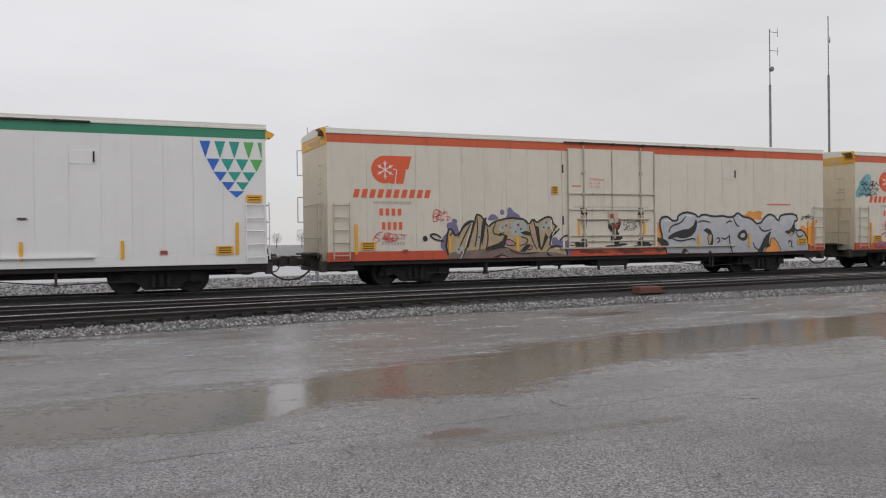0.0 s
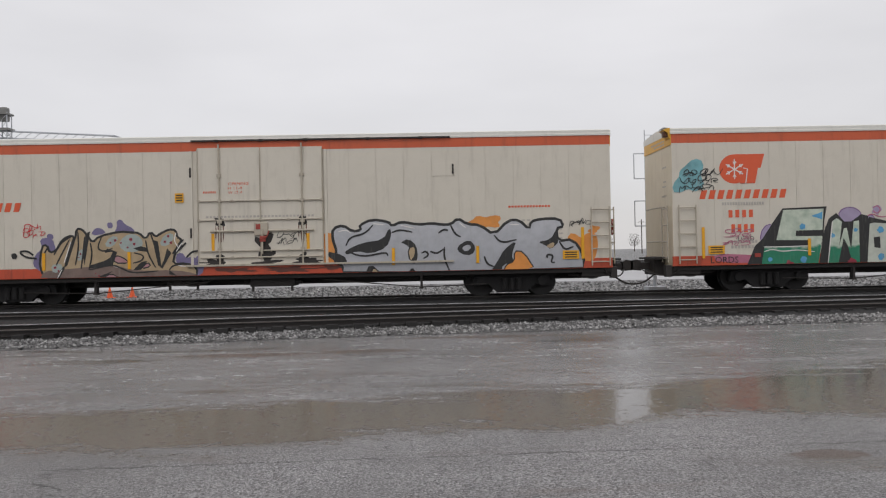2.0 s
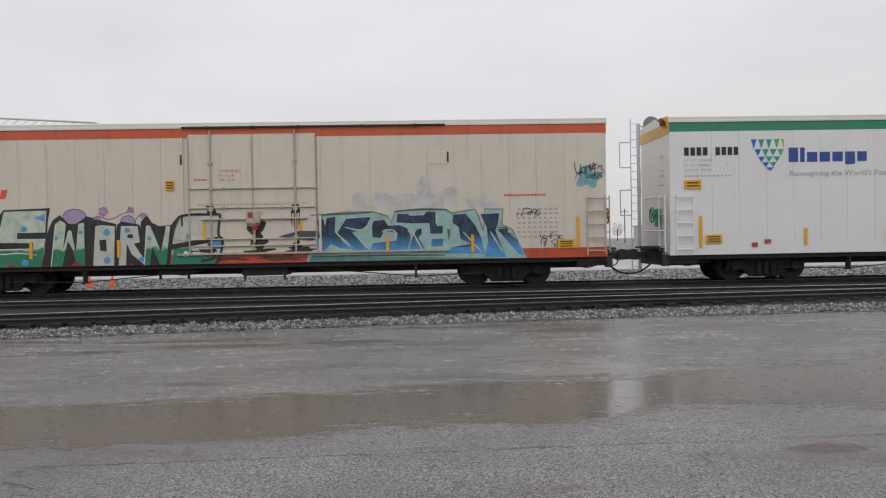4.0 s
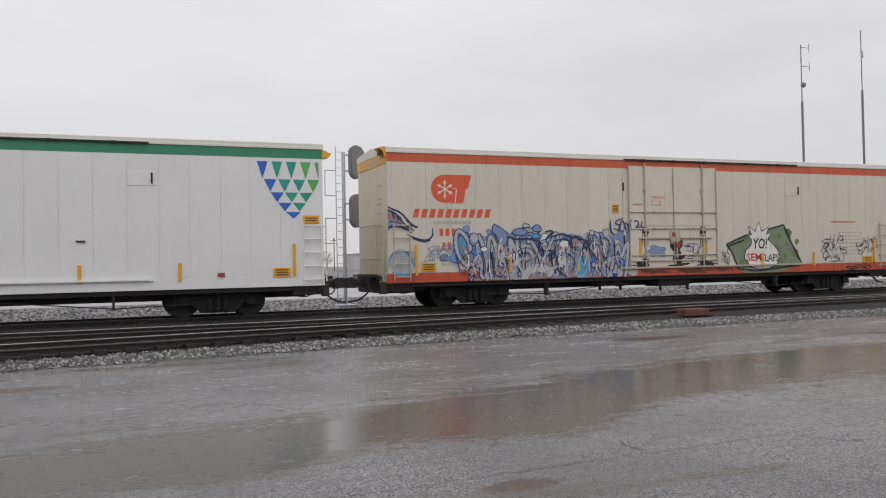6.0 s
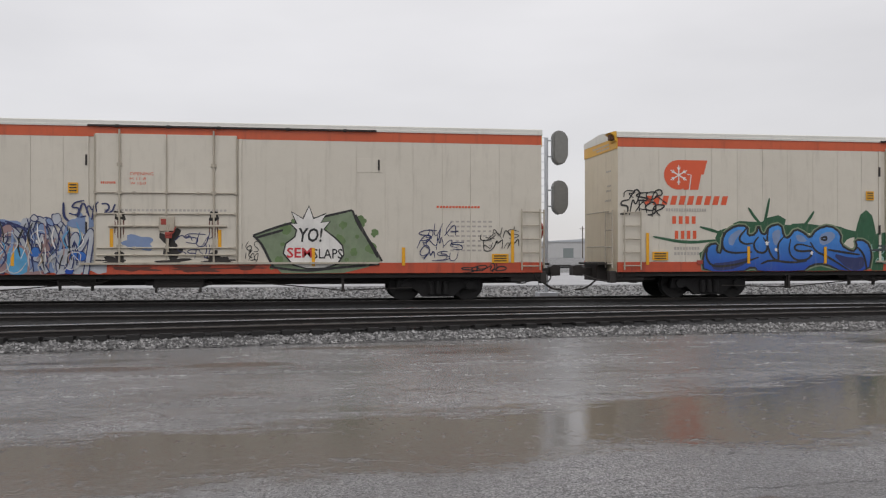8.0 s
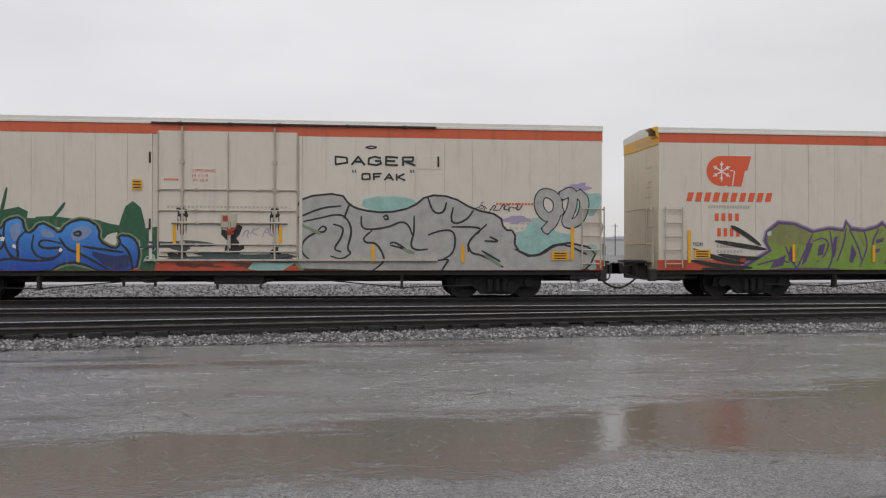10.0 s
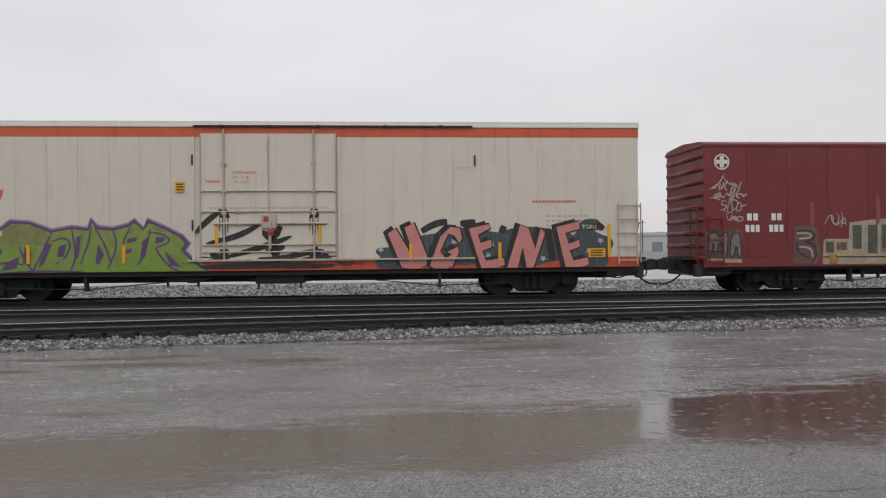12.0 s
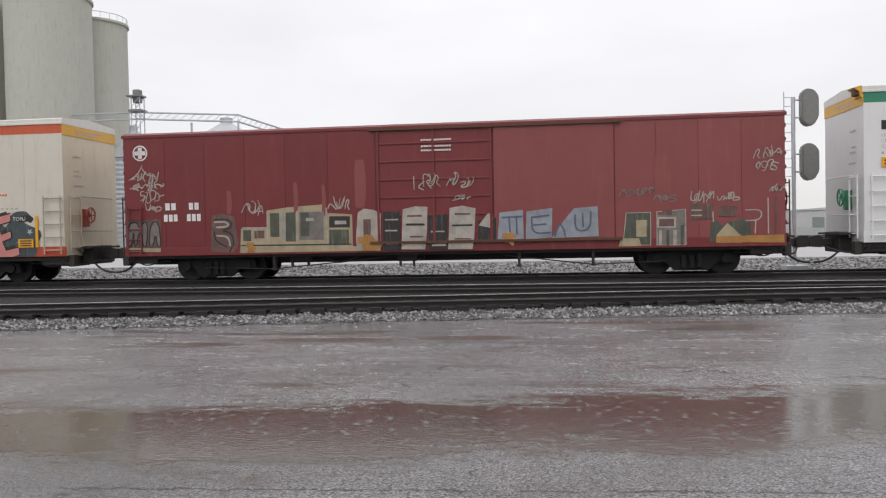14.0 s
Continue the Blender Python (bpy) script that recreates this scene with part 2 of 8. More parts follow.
    c = n.mix(n.span(big, 0.40, 0.62, 0, 0.6), c, (0.105, 0.102, 0.102))
    mud = n.span(n.noise(n.coords((0.35, 1.5, 1)), 0.9, 5, 0.6), 0.60, 0.76, 0, 0.6)
    c = n.mix(n.math("MAXIMUM", mud, n.math("MULTIPLY", muddy, 0.75)), c, (0.085, 0.050, 0.034))
    vor = n.node("ShaderNodeTexVoronoi", Scale=0.33)
    vor.feature = "DISTANCE_TO_EDGE"
    warp = n.node("ShaderNodeVectorMath")
    warp.operation = "ADD"
    wob = n.node("ShaderNodeTexNoise", Scale=1.3, Detail=4.0)
    n.link(pos, wob.inputs["Vector"])
    n.link(pos, warp.inputs[0])
    n.link(wob.outputs["Color"], warp.inputs[1])
    n.link(warp.outputs[0], vor.inputs["Vector"])
    crack = n.math("MULTIPLY", n.span(vor.outputs["Distance"], 0.002, 0.007, 1, 0), n.span(mid, 0.52, 0.6))
    c = n.mix(n.math("MULTIPLY", crack, 0.85), c, (0.012, 0.012, 0.012))
    seam_y = n.math("ADD", n.math("MULTIPLY", x, 0.045), n.math("ADD", 6.72, n.math("MULTIPLY", lump0, 0.22)))
    seam = n.math("MULTIPLY", n.span(n.math("ABSOLUTE", n.math("SUBTRACT", y, seam_y)), 0.006, 0.02, 1, 0), n.span(mid, 0.36, 0.5))
    c = n.mix(n.math("MULTIPLY", seam, 0.85), c, (0.012, 0.012, 0.012))
    c = n.mix(n.math("MULTIPLY", wet, 0.85), c, (0.055, 0.042, 0.030))
    damp = n.span(mid, 0.35, 0.7, 0.34, 0.62)
    rough = n.mix(sheet, n.mix(n.span(lump, 0.35, 0.65), damp, (0.66, 0.66, 0.66)), n.mix(wet, (0.15, 0.15, 0.15), (0.06, 0.06, 0.06)))
    ripple = n.noise(n.coords((1.0, 1.6, 1)), 15.0, 4, 0.6)
    drop = n.node("ShaderNodeTexVoronoi", Scale=7.5)
    n.link(pos, drop.inputs["Vector"])
    dist = drop.outputs["Distance"]
    hue = n.node("ShaderNodeSeparateColor")
    n.link(drop.outputs["Color"], hue.inputs[0])
    ring = n.math("MULTIPLY", n.math("SINE", n.math("MULTIPLY", dist, 60.0)), n.span(dist, 0.02, 0.42, 1, 0))
    ring = n.math("MULTIPLY", ring, n.span(hue.outputs[0], 0.30, 0.40))
    surface = n.math("ADD", n.math("MULTIPLY", ripple, 0.10), n.math("MULTIPLY", ring, 0.035))
    rocky = n.math("ADD", n.math("MULTIPLY", grit.outputs["Distance"], 0.9), n.math("MULTIPLY", lump, 0.8))
    height = n.mix(wet, n.mix(film, rocky, n.math("MULTIPLY", rocky, 0.06)), surface)
    n.bump(height, 1.0, 0.018)
    n.b.inputs["Specular IOR Level"].default_value = 0.5
    return n.set(c, rough)


M_ASPHALT = asphalt_material()


# ---- mesh helpers ----
def part(name, bm, material, parent=None, label="", smooth=False):
    """Links a bmesh as one mesh object, under a thing or a part if one is given."""
    me = bpy.data.meshes.new(name)
    bm.to_mesh(me)
    bm.free()
    me.materials.append(material)
    if smooth:
        for f in me.polygons:
            f.use_smooth = True
    ob = new(name, me)
    if parent:
        ob.parent = parent
    if label:
        tagged(ob, label)
    return ob


def thing(name, label, category, group="", kind=""):
    return tagged(new(name), label, category, group, kind)


def box(bm, x0, x1, y0, y1, z0, z1, bevel=0.0):
    m = Matrix.LocRotScale(((x0 + x1) / 2, (y0 + y1) / 2, (z0 + z1) / 2), None, (x1 - x0, y1 - y0, z1 - z0))
    made = bmesh.ops.create_cube(bm, size=1, matrix=m)
    if bevel:
        edges = {e for v in made["verts"] for e in v.link_edges}
        bmesh.ops.bevel(bm, geom=list(edges), offset=bevel, segments=2, affect="EDGES", profile=0.6)
    return bm


def rod(bm, a, b, r, n=8):
    a, b = Vector(a), Vector(b)
    turn = (b - a).to_track_quat("Z", "Y").to_matrix().to_4x4()
    bmesh.ops.create_cone(bm, cap_ends=True, segments=n, radius1=r, radius2=r, depth=(b - a).length,
                          matrix=Matrix.Translation((a + b) / 2) @ turn)
    return bm


def tube(bm, pts, r, n=6):
    """A bent rod, swept along the points with rounded corners."""
    pts = rounded([Vector(p) for p in pts], 2)
    rings = []
    for i, p in enumerate(pts):
        d = (pts[min(i + 1, len(pts) - 1)] - pts[max(i - 1, 0)]).normalized()
        side = d.cross(Vector((0.31, 0.17, 0.93))).normalized()
        up = d.cross(side)
        rings.append([bm.verts.new(p + side * (r * math.cos(k * 6.2832 / n)) + up * (r * math.sin(k * 6.2832 / n))) for k in range(n)])
    faces = [bm.faces.new((a[k], a[(k + 1) % n], b[(k + 1) % n], b[k])) for a, b in zip(rings, rings[1:]) for k in range(n)]
    faces += [bm.faces.new(rings[0][::-1]), bm.faces.new(rings[-1])]
    bmesh.ops.recalc_face_normals(bm, faces=faces)
    return bm


def rounded(pts, times, closed=False):
    """Cuts the corners of a line of points."""
    for _ in range(times):
        out = [] if closed else [pts[0]]
        ends = zip(pts, pts[1:] + pts[:1]) if closed else zip(pts, pts[1:])
        for a, b in ends:
            out += [a * 0.75 + b * 0.25, a * 0.25 + b * 0.75]
        pts = out if closed else out + [pts[-1]]
    return pts


def prism(bm, outline, y0, y1):
    """A plate with the outline (x, z), from y0 to y1."""
    a = [bm.verts.new((x, y0, z)) for x, z in outline]
    b = [bm.verts.new((x, y1, z)) for x, z in outline]
    bm.faces.new(a)
    bm.faces.new(b[::-1])
    for i in range(len(a)):
        j = (i + 1) % len(a)
        bm.faces.new((a[j], a[i], b[i], b[j]))
    bmesh.ops.recalc_face_normals(bm, faces=bm.faces[:])
    return bm


def flat(bm, outline, y):
    """A flat patch of paint with the outline (x, z), facing the road."""
    f = bm.faces.new([bm.verts.new((min(21.43, max(0.01, x)), y, max(1.14, z))) for x, z in outline])
    f.normal_update()
    if f.normal.y > 0:
        f.normal_flip()
    return bm


def band(bm, pts, width, y, taper=0.0, cuts=2, closed=False):
    """A painted stroke of some width along the points (x, z)."""
    pts = rounded([Vector((x, 0, z)) for x, z in pts], cuts, closed)
    n = len(pts)
    left, right = [], []
    for i, p in enumerate(pts):
        before = pts[i - 1] if i or closed else p
        after = pts[(i + 1) % n] if i + 1 < n or closed else p
        d = (after - before).normalized()
        side = Vector((-d.z, 0, d.x))
        w = width / 2
        if taper:
            w *= 1 - taper * abs(2 * i / max(1, n - 1) - 1) ** 2
        left.append(bm.verts.new((max(0.01, p.x + side.x * w), y, max(1.14, p.z + side.z * w))))
        right.append(bm.verts.new((max(0.01, p.x - side.x * w), y, max(1.14, p.z - side.z * w))))
    for i in range(n if closed else n - 1):
        j = (i + 1) % n
        bm.faces.new((left[i], left[j], right[j], right[i]))
    for f in bm.faces:
        f.normal_update()
        if f.normal.y > 0:
            f.normal_flip()
    return bm


def fat(bm, pts, width, y, cuts=1, ends=0.5):
    """A fat stroke along the points (x, z): a plate for each stretch and a disc at each bend, each a hair above the last."""
    pts = rounded([Vector((x, 0, z)) for x, z in pts], cuts)
    w, step = width / 2, 0.00006
    for i, (a, b) in enumerate(zip(pts, pts[1:])):
        d = (b - a).normalized()
        side = Vector((-d.z, 0, d.x)) * w
        p = a - d * (w * ends if i == 0 else 0)
        q = b + d * (w * ends if i == len(pts) - 2 else 0)
        yy = y - step * i
        flat(bm, [((v).x, (v).z) for v in (p + side, q + side, q - side, p - side)], yy)
        if i:
            flat(bm, [(a.x + w * math.cos(k * 0.5236), a.z + w * math.sin(k * 0.5236)) for k in range(12)], yy - step / 2)
    return bm


def blob(bm, x, z, rx, rz, y, seed=0, wobble=0.18, n=26):
    rnd = random.Random(seed)
    k = [(rnd.uniform(-1, 1), rnd.uniform(0, 6.3)) for _ in range(5)]
    out = []
    for i in range(n):
        a = 2 * math.pi * i / n
        r = 1 + wobble * sum(s * math.sin((j + 2) * a + q) for j, (s, q) in enumerate(k)) / 2
        out.append((x + rx * r * math.cos(a), z + rz * r * math.sin(a)))
    return flat(bm, out, y)


def words(name, text, x, z, height, material, parent, y=-0.02, width=None, shear=0.0, bold=0.0):
    """Lettering in the built-in font, its lower left corner at (x, z) on a car's side."""
    cu = bpy.data.curves.new(name, "FONT")
    cu.body, cu.size, cu.shear, cu.offset, cu.resolution_u = text, 1.0, shear, bold, 2
    tmp = bpy.data.objects.new(name, cu)
    me = bpy.data.meshes.new_from_object(tmp)
    xs, ys = [v.co.x for v in me.vertices], [v.co.y for v in me.vertices]
    sz = height / 0.72
    sx = width / (max(xs) - min(xs)) if width else sz
    x_min = min(xs)
    for v in me.vertices:
        v.co = ((v.co.x - x_min) * sx + x, y, v.co.y * sz + z)
    me.materials.append(material)
    bpy.data.objects.remove(tmp)
    ob = new(name, me)
    ob.parent = parent
    return ob


def bars(name, count, x0, x1, z0, z1, material, parent, y=-0.02, slant=0.0, gap=0.25):
    """Plain bars in place of lettering: one for each character, each a part where it is tall enough to tell apart."""
    bm = bmesh.new()
    step = (x1 - x0) / count
    single = z1 - z0 >= 0.2
    for i in range(count):
        a, b = x0 + i * step, x0 + (i + 1 - gap) * step
        flat(bm, [(a, z0), (b, z0), (b + slant, z1), (a + slant, z1)], y)
        if single:
            ob = part(name, bm, material, parent)
            bm = bmesh.new()
    if single:
        bm.free()
        return ob
    return tagged(part(name, bm, material, parent), kind="stuff") if count > 1 else part(name, bm, material, parent)


# letter skeletons in a unit box, for painted lettering
GLYPHS = {
    "S": [[(1, 0.95), (0.1, 1), (0, 0.55), (1, 0.5), (0.95, 0), (0, 0.03)]],
    "W": [[(0, 1), (0.22, 0), (0.5, 0.75), (0.78, 0), (1, 1)]],
    "O": [[(0.5, 1), (0.05, 0.95), (0.05, 0.05), (0.95, 0.05), (0.95, 0.95), (0.5, 1)]],
    "R": [[(0.08, 0), (0.08, 1), (0.9, 1), (0.85, 0.5), (0.2, 0.5), (1, 0)]],
    "N": [[(0.05, 0), (0.02, 1), (0.95, 0), (0.98, 1)]],
    "E": [[(0.95, 0.97), (0.06, 1), (0.06, 0), (0.95, 0.02)], [(0.06, 0.5), (0.75, 0.52)]],
    "U": [[(0, 1), (0.1, 0.02), (0.9, 0.02), (1, 1)]],
    "G": [[(0.95, 0.85), (0.5, 1.05), (0, 0.8), (0, 0.1), (0.6, -0.05), (0.95, 0.2), (0.9, 0.5), (0.5, 0.48)]],
    "D": [[(0.05, 0), (0.05, 1), (0.95, 0.8), (0.95, 0.2), (0.05, 0)]],
    "A": [[(0, 0), (0.5, 1), (1, 0)], [(0.2, 0.38), (0.8, 0.38)]],
    "F": [[(0.95, 1), (0.05, 1), (0.05, 0)], [(0.05, 0.52), (0.75, 0.52)]],
    "K": [[(0.05, 0), (0.05, 1)], [(0.95, 1), (0.15, 0.5), (1, 0)]],
    "Y": [[(0, 1), (0.5, 0.5), (1, 1)], [(0.5, 0.5), (0.45, 0)]],
    "!": [[(0.5, 1), (0.5, 0.35)], [(0.5, 0.12), (0.5, 0)]],
    "M": [[(0, 0), (0.1, 1), (0.5, 0.4), (0.9, 1), (1, 0)]],
    "P": [[(0.08, 0), (0.08, 1), (0.92, 0.95), (0.88, 0.5), (0.1, 0.45)]],
    "L": [[(0.1, 1), (0.05, 0), (0.95, 0.05)]],
    "~": [[(0, 0.8), (0.35, 1), (0.5, 0.45), (0.2, 0), (0.85, 0.05), (1, 0.7), (0.7, 0.95)]],
    "/": [[(0, 0.1), (0.3, 0.95), (0.75, 0.7), (0.55, 0.2), (1, 0)]],
    "^": [[(0, 0), (0.25, 0.9), (0.55, 0.35), (0.8, 1), (1, 0.15)]],
    "@": [[(0.9, 0.4), (0.4, 0.15), (0.1, 0.6), (0.5, 1), (0.95, 0.75), (0.75, 0.1), (0.3, -0.02)]],
}


def lettering(text, parent, x0, x1, z0, z1, fill, outline=None, halo=None, weight=0.26, rim=0.11, glow=0.4,
              wild=0.0, seed=1, base=-0.016, cuts=2, overlap=0.0, shine=None, name="graffiti_letter", drop=None):
    """A painted piece: letters as fat strokes, one mesh each for the halo, the outline, the fill and the highlights."""
    rnd = random.Random(seed)
    cell = (x1 - x0) / len(text)
    letters = []
    for i, ch in enumerate(text):
        if ch == " ":
            continue
        ang, lift, grow = rnd.uniform(-1, 1) * wild * 0.45, rnd.uniform(-1, 1) * wild * 0.12, 1 + rnd.uniform(-0.3, 1) * wild * 0.25
        cx, cz = x0 + (i + 0.5) * cell, (z0 + z1) / 2 + lift * (z1 - z0)
        w, h = cell * (0.78 + overlap) * grow - weight, (z1 - z0) * grow - weight
        strokes = []
        for line in GLYPHS[ch]:
            pts = []
            for u, v in line:
                du = (u - 0.5 + rnd.uniform(-1, 1) * wild * 0.12) * w
                dv = (v - 0.5 + rnd.uniform(-1, 1) * wild * 0.10) * h
                pts.append((cx + du * math.cos(ang) - dv * math.sin(ang), cz + du * math.sin(ang) + dv * math.cos(ang)))
            strokes.append(pts)
        letters.append(strokes)
    layers = [(m, e) for m, e in ((halo, glow), (outline, rim), (fill, 0.0)) if m]
    for i, strokes in enumerate(letters):
        under = parent
        base -= 0.0011
        if drop:
            bm = bmesh.new()
            for j, pts in enumerate(strokes):
                fat(bm, [(x + drop[1], z + drop[2]) for x, z in pts], weight + rim, base + 0.0022 - 0.0001 * j, cuts, 0.5)
            under = part(name, bm, drop[0], parent)
        for k, (mat, extra) in enumerate(layers):
            bm = bmesh.new()
            for j, pts in enumerate(strokes):
                fat(bm, pts, weight + extra, base - 0.004 * k - 0.0005 * j, cuts, 0.35 if extra == 0 else 0.6)
            ob = part(name, bm, mat, under)
            under = ob if under is parent else under
        if shine:
            bm = bmesh.new()
            for j, pts in enumerate(strokes):
                a = [(x - weight * 0.2, z + weight * 0.2) for x, z in pts[:3]]
                band(bm, a, weight * 0.08, base - 0.0125 - 0.0002 * j, 0.6, cuts)
            part(name, bm, shine, under)


def scribble(parent, x0, x1, z0, z1, material, seed, lines=2, marks=7, width=0.03, base=-0.024):
    """A handwritten tag that nobody can read: a row or two of quick looped signs."""
    rnd = random.Random(seed)
    bm = bmesh.new()
    tall = (z1 - z0) / lines
    for row in range(lines):
        cell = (x1 - x0) / marks
        lean, drift = rnd.uniform(0.05, 0.5), rnd.uniform(-0.25, 0.25) * tall
        for i in range(marks):
            for line in GLYPHS[rnd.choice("~/^@SUDRNKA")]:
                u0, v0 = x0 + (i + rnd.uniform(-0.35, 0.35)) * cell, z0 + tall * (row + rnd.uniform(-0.2, 0.2)) + drift * (i / marks - 0.5)
                wide, high = rnd.uniform(0.8, 1.9), rnd.uniform(0.6, 1.25)
                pts = [(u0 + ((u + rnd.uniform(-0.22, 0.22)) * wide + lean * v) * cell, v0 + (v + rnd.uniform(-0.15, 0.15)) * tall * high) for u, v in line]
                band(bm, pts, width * rnd.uniform(0.6, 1.1), base - 0.00025 * (row * marks + i), 0.35)
    return tagged(part("graffiti_tag", bm, material, parent), kind="stuff")


# ---- the freight cars: x along the car from its front end, y = 0 on the side towards the road, z over the asphalt ----
LENGTH, WIDTH, SILL, BELT, STRIPE, ROOF, RAIL = 21.44, 3.1, 1.13, 1.43, 4.91, 5.38, 0.30


def truck_frame():
    """A cast side frame with its spring opening, on both sides, and the bolster between them."""
    bm = bmesh.new()
    outline = [(-1.25, 0.62), (-1.2, 0.92), (-0.62, 0.98), (-0.38, 1.12), (0.38, 1.12), (0.62, 0.98), (1.2, 0.92), (1.25, 0.62),
               (0.72, 0.66), (0.46, 0.42), (-0.46, 0.42), (-0.72, 0.66)]
    for y0, y1 in ((-0.16, 0.0), (1.88, 2.04)):
        prism(bm, outline, y0, y1)
    for x in (-0.95, 0.95):
        rod(bm, (x, -0.24, 0.76), (x, -0.14, 0.76), 0.14, 12)
    for x in (-0.22, 0.0, 0.22):
        rod(bm, (x, -0.2, 0.5), (x, -0.2, 0.86), 0.085, 10)
    box(bm, -0.2, 0.2, -0.1, 2.0, 0.72, 1.0)
    box(bm, -0.7, -0.6, 0.1, 1.8, 0.55, 0.7)
    box(bm, 0.6, 0.7, 0.1, 1.8, 0.55, 0.7)
    return bm


def wheelset_mesh():
    bm = bmesh.new()
    for y in (0.17, 1.60):
        rod(bm, (0, y, 0), (0, y + 0.13, 0), 0.46, 28)
        rod(bm, (0, y + (0.13 if y < 1 else -0.04), 0), (0, y + (0.17 if y < 1 else 0), 0), 0.49, 28)
        rod(bm, (0, y - 0.02, 0), (0, y + 0.15, 0), 0.16, 14)
        for k in range(3):
            a = k * 2.09
            rod(bm, (0.28 * math.cos(a), y - 0.012, 0.28 * math.sin(a)), (0.28 * math.cos(a), y + 0.02, 0.28 * math.sin(a)), 0.05, 8)
    rod(bm, (0, -0.1, 0), (0, 2.0, 0), 0.08, 10)
    return bm


TRUCK, WHEELSET = {}, {}
WHEELS = []


def trucks(car, centres):
    for x in centres:
        t = part("truck", truck_frame(), M_BLACK, car)
        t.location = (x, 0.58, 0)
        for dx in (-0.95, 0.95):
            w = part("wheelset", wheelset_mesh(), M_WHEEL, t)
            w.location = (dx, 0.0, RAIL + 0.46)


def ladder(name, x0, x1, z0, z1, y, material, car, rungs=5, along="x"):
    """Stiles and rungs that stand off a wall; along x on a side, along y on an end."""
    bm = bmesh.new()
    at = (lambda u, d, z: (u, d, z)) if along == "x" else (lambda u, d, z: (d, u, z))
    for u in (x0, x1):
        rod(bm, at(u, y, z0), at(u, y, z1), 0.022, 6)
    for i in range(rungs):
        z = z0 + 0.12 + (z1 - z0 - 0.2) * i / (rungs - 1)
        rod(bm, at(x0, y, z), at(x1, y, z), 0.02, 6)
        for u in (x0, x1):
            rod(bm, at(u, y, z), at(u, y + (0.09 if along == "x" else 0.0), z), 0.018, 5)
    return part(name, bm, material, car)


def coupler(car, x, way):
    bm = bmesh.new()
    y = WIDTH / 2
    box(bm, min(x, x + way * 0.75), max(x, x + way * 0.75), y - 0.1, y + 0.1, 1.02, 1.24, 0.02)
    box(bm, min(x, x + way * 0.3), max(x, x + way * 0.3), y - 0.35, y + 0.35, 0.92, 1.36, 0.03)
    prism(bm, [(x + way * 0.66, 0.98), (x + way * 0.98, 1.0), (x + way * 0.98, 1.3), (x + way * 0.78, 1.34), (x + way * 0.66, 1.28)], y - 0.2, y + 0.16)
    part("coupler", bm, M_IRON, car)
    bm = bmesh.new()
    box(bm, min(x, x + way * 0.34), max(x, x + way * 0.34), y - 0.62, y + 0.62, 0.84, 1.42, 0.03)
    box(bm, min(x, x - way * 0.9), max(x, x - way * 0.9), 0.2, WIDTH - 0.2, 0.86, SILL, 0.02)
    box(bm, min(x, x + way * 0.2), max(x, x + way * 0.2), 0.15, 0.42, 0.8, 1.16, 0.02)
    part("draft_box", bm, M_GRIME, car)
    bm = bmesh.new()
    tube(bm, [(x - way * 0.2, 0.12, 1.08), (x - way * 0.1, 0.12, 0.88), (x + way * 0.25, 0.25, 0.84), (x + way * 0.5, 0.8, 0.9), (x + way * 0.7, y - 0.15, 1.05)], 0.022)
    part("uncoupling_lever", bm, M_IRON, car)
    bm = bmesh.new()
    tube(bm, [(x + way * 0.2, y - 0.4, 0.95), (x + way * 0.45, y - 0.42, 0.72), (x + way * 0.7, y - 0.4, 0.58), (x + way * 0.97, y - 0.38, 0.56)], 0.032)
    part("brake_hose", bm, M_GRIME, car)
    bm = bmesh.new()
    tube(bm, [(x - way * 1.3, 0.3, 0.92), (x - way * 0.5, 0.3, 0.9), (x + way * 0.15, 0.32, 0.93)], 0.03)
    tube(bm, [(x - way * 0.9, 0.22, 1.12), (x - way * 0.85, 0.22, 0.82), (x - way * 0.35, 0.22, 0.8), (x - way * 0.3, 0.22, 1.1)], 0.02)
    part("brake_pipe", bm, M_IRON, car)
    bm = bmesh.new()
    box(bm, min(x - way * 0.75, x - way * 0.25), max(x - way * 0.75, x - way * 0.25), 0.3, 0.7, 0.84, 1.02, 0.03)
    part("angle_cock", bm, M_GRIME, car)


def brake_wheel(car, x, way, material, side_y=1.05, z=2.4):
    bm = bmesh.new()
    c = Vector((x + way * 0.26, side_y, z))
    ring = [c + Vector((0, 0.24 * math.cos(i * math.pi / 9), 0.24 * math.sin(i * math.pi / 9))) for i in range(18)]
    for a, b in zip(ring, ring[1:] + ring[:1]):
        rod(bm, a, b, 0.025, 6)
    for k in range(5):
        rod(bm, c, c + Vector((0, 0.24 * math.cos(k * 1.257), 0.24 * math.sin(k * 1.257))), 0.018, 5)
    rod(bm, (x, side_y, z), (x + way * 0.27, side_y, z), 0.05, 8)
    wheel = part("brake_wheel", bm, material, car)
    bm = bmesh.new()
    box(bm, min(x, x + way * 0.14), max(x, x + way * 0.14), side_y - 0.16, side_y + 0.16, z - 0.36, z + 0.2, 0.03)
    part("gear_housing", bm, material, wheel)


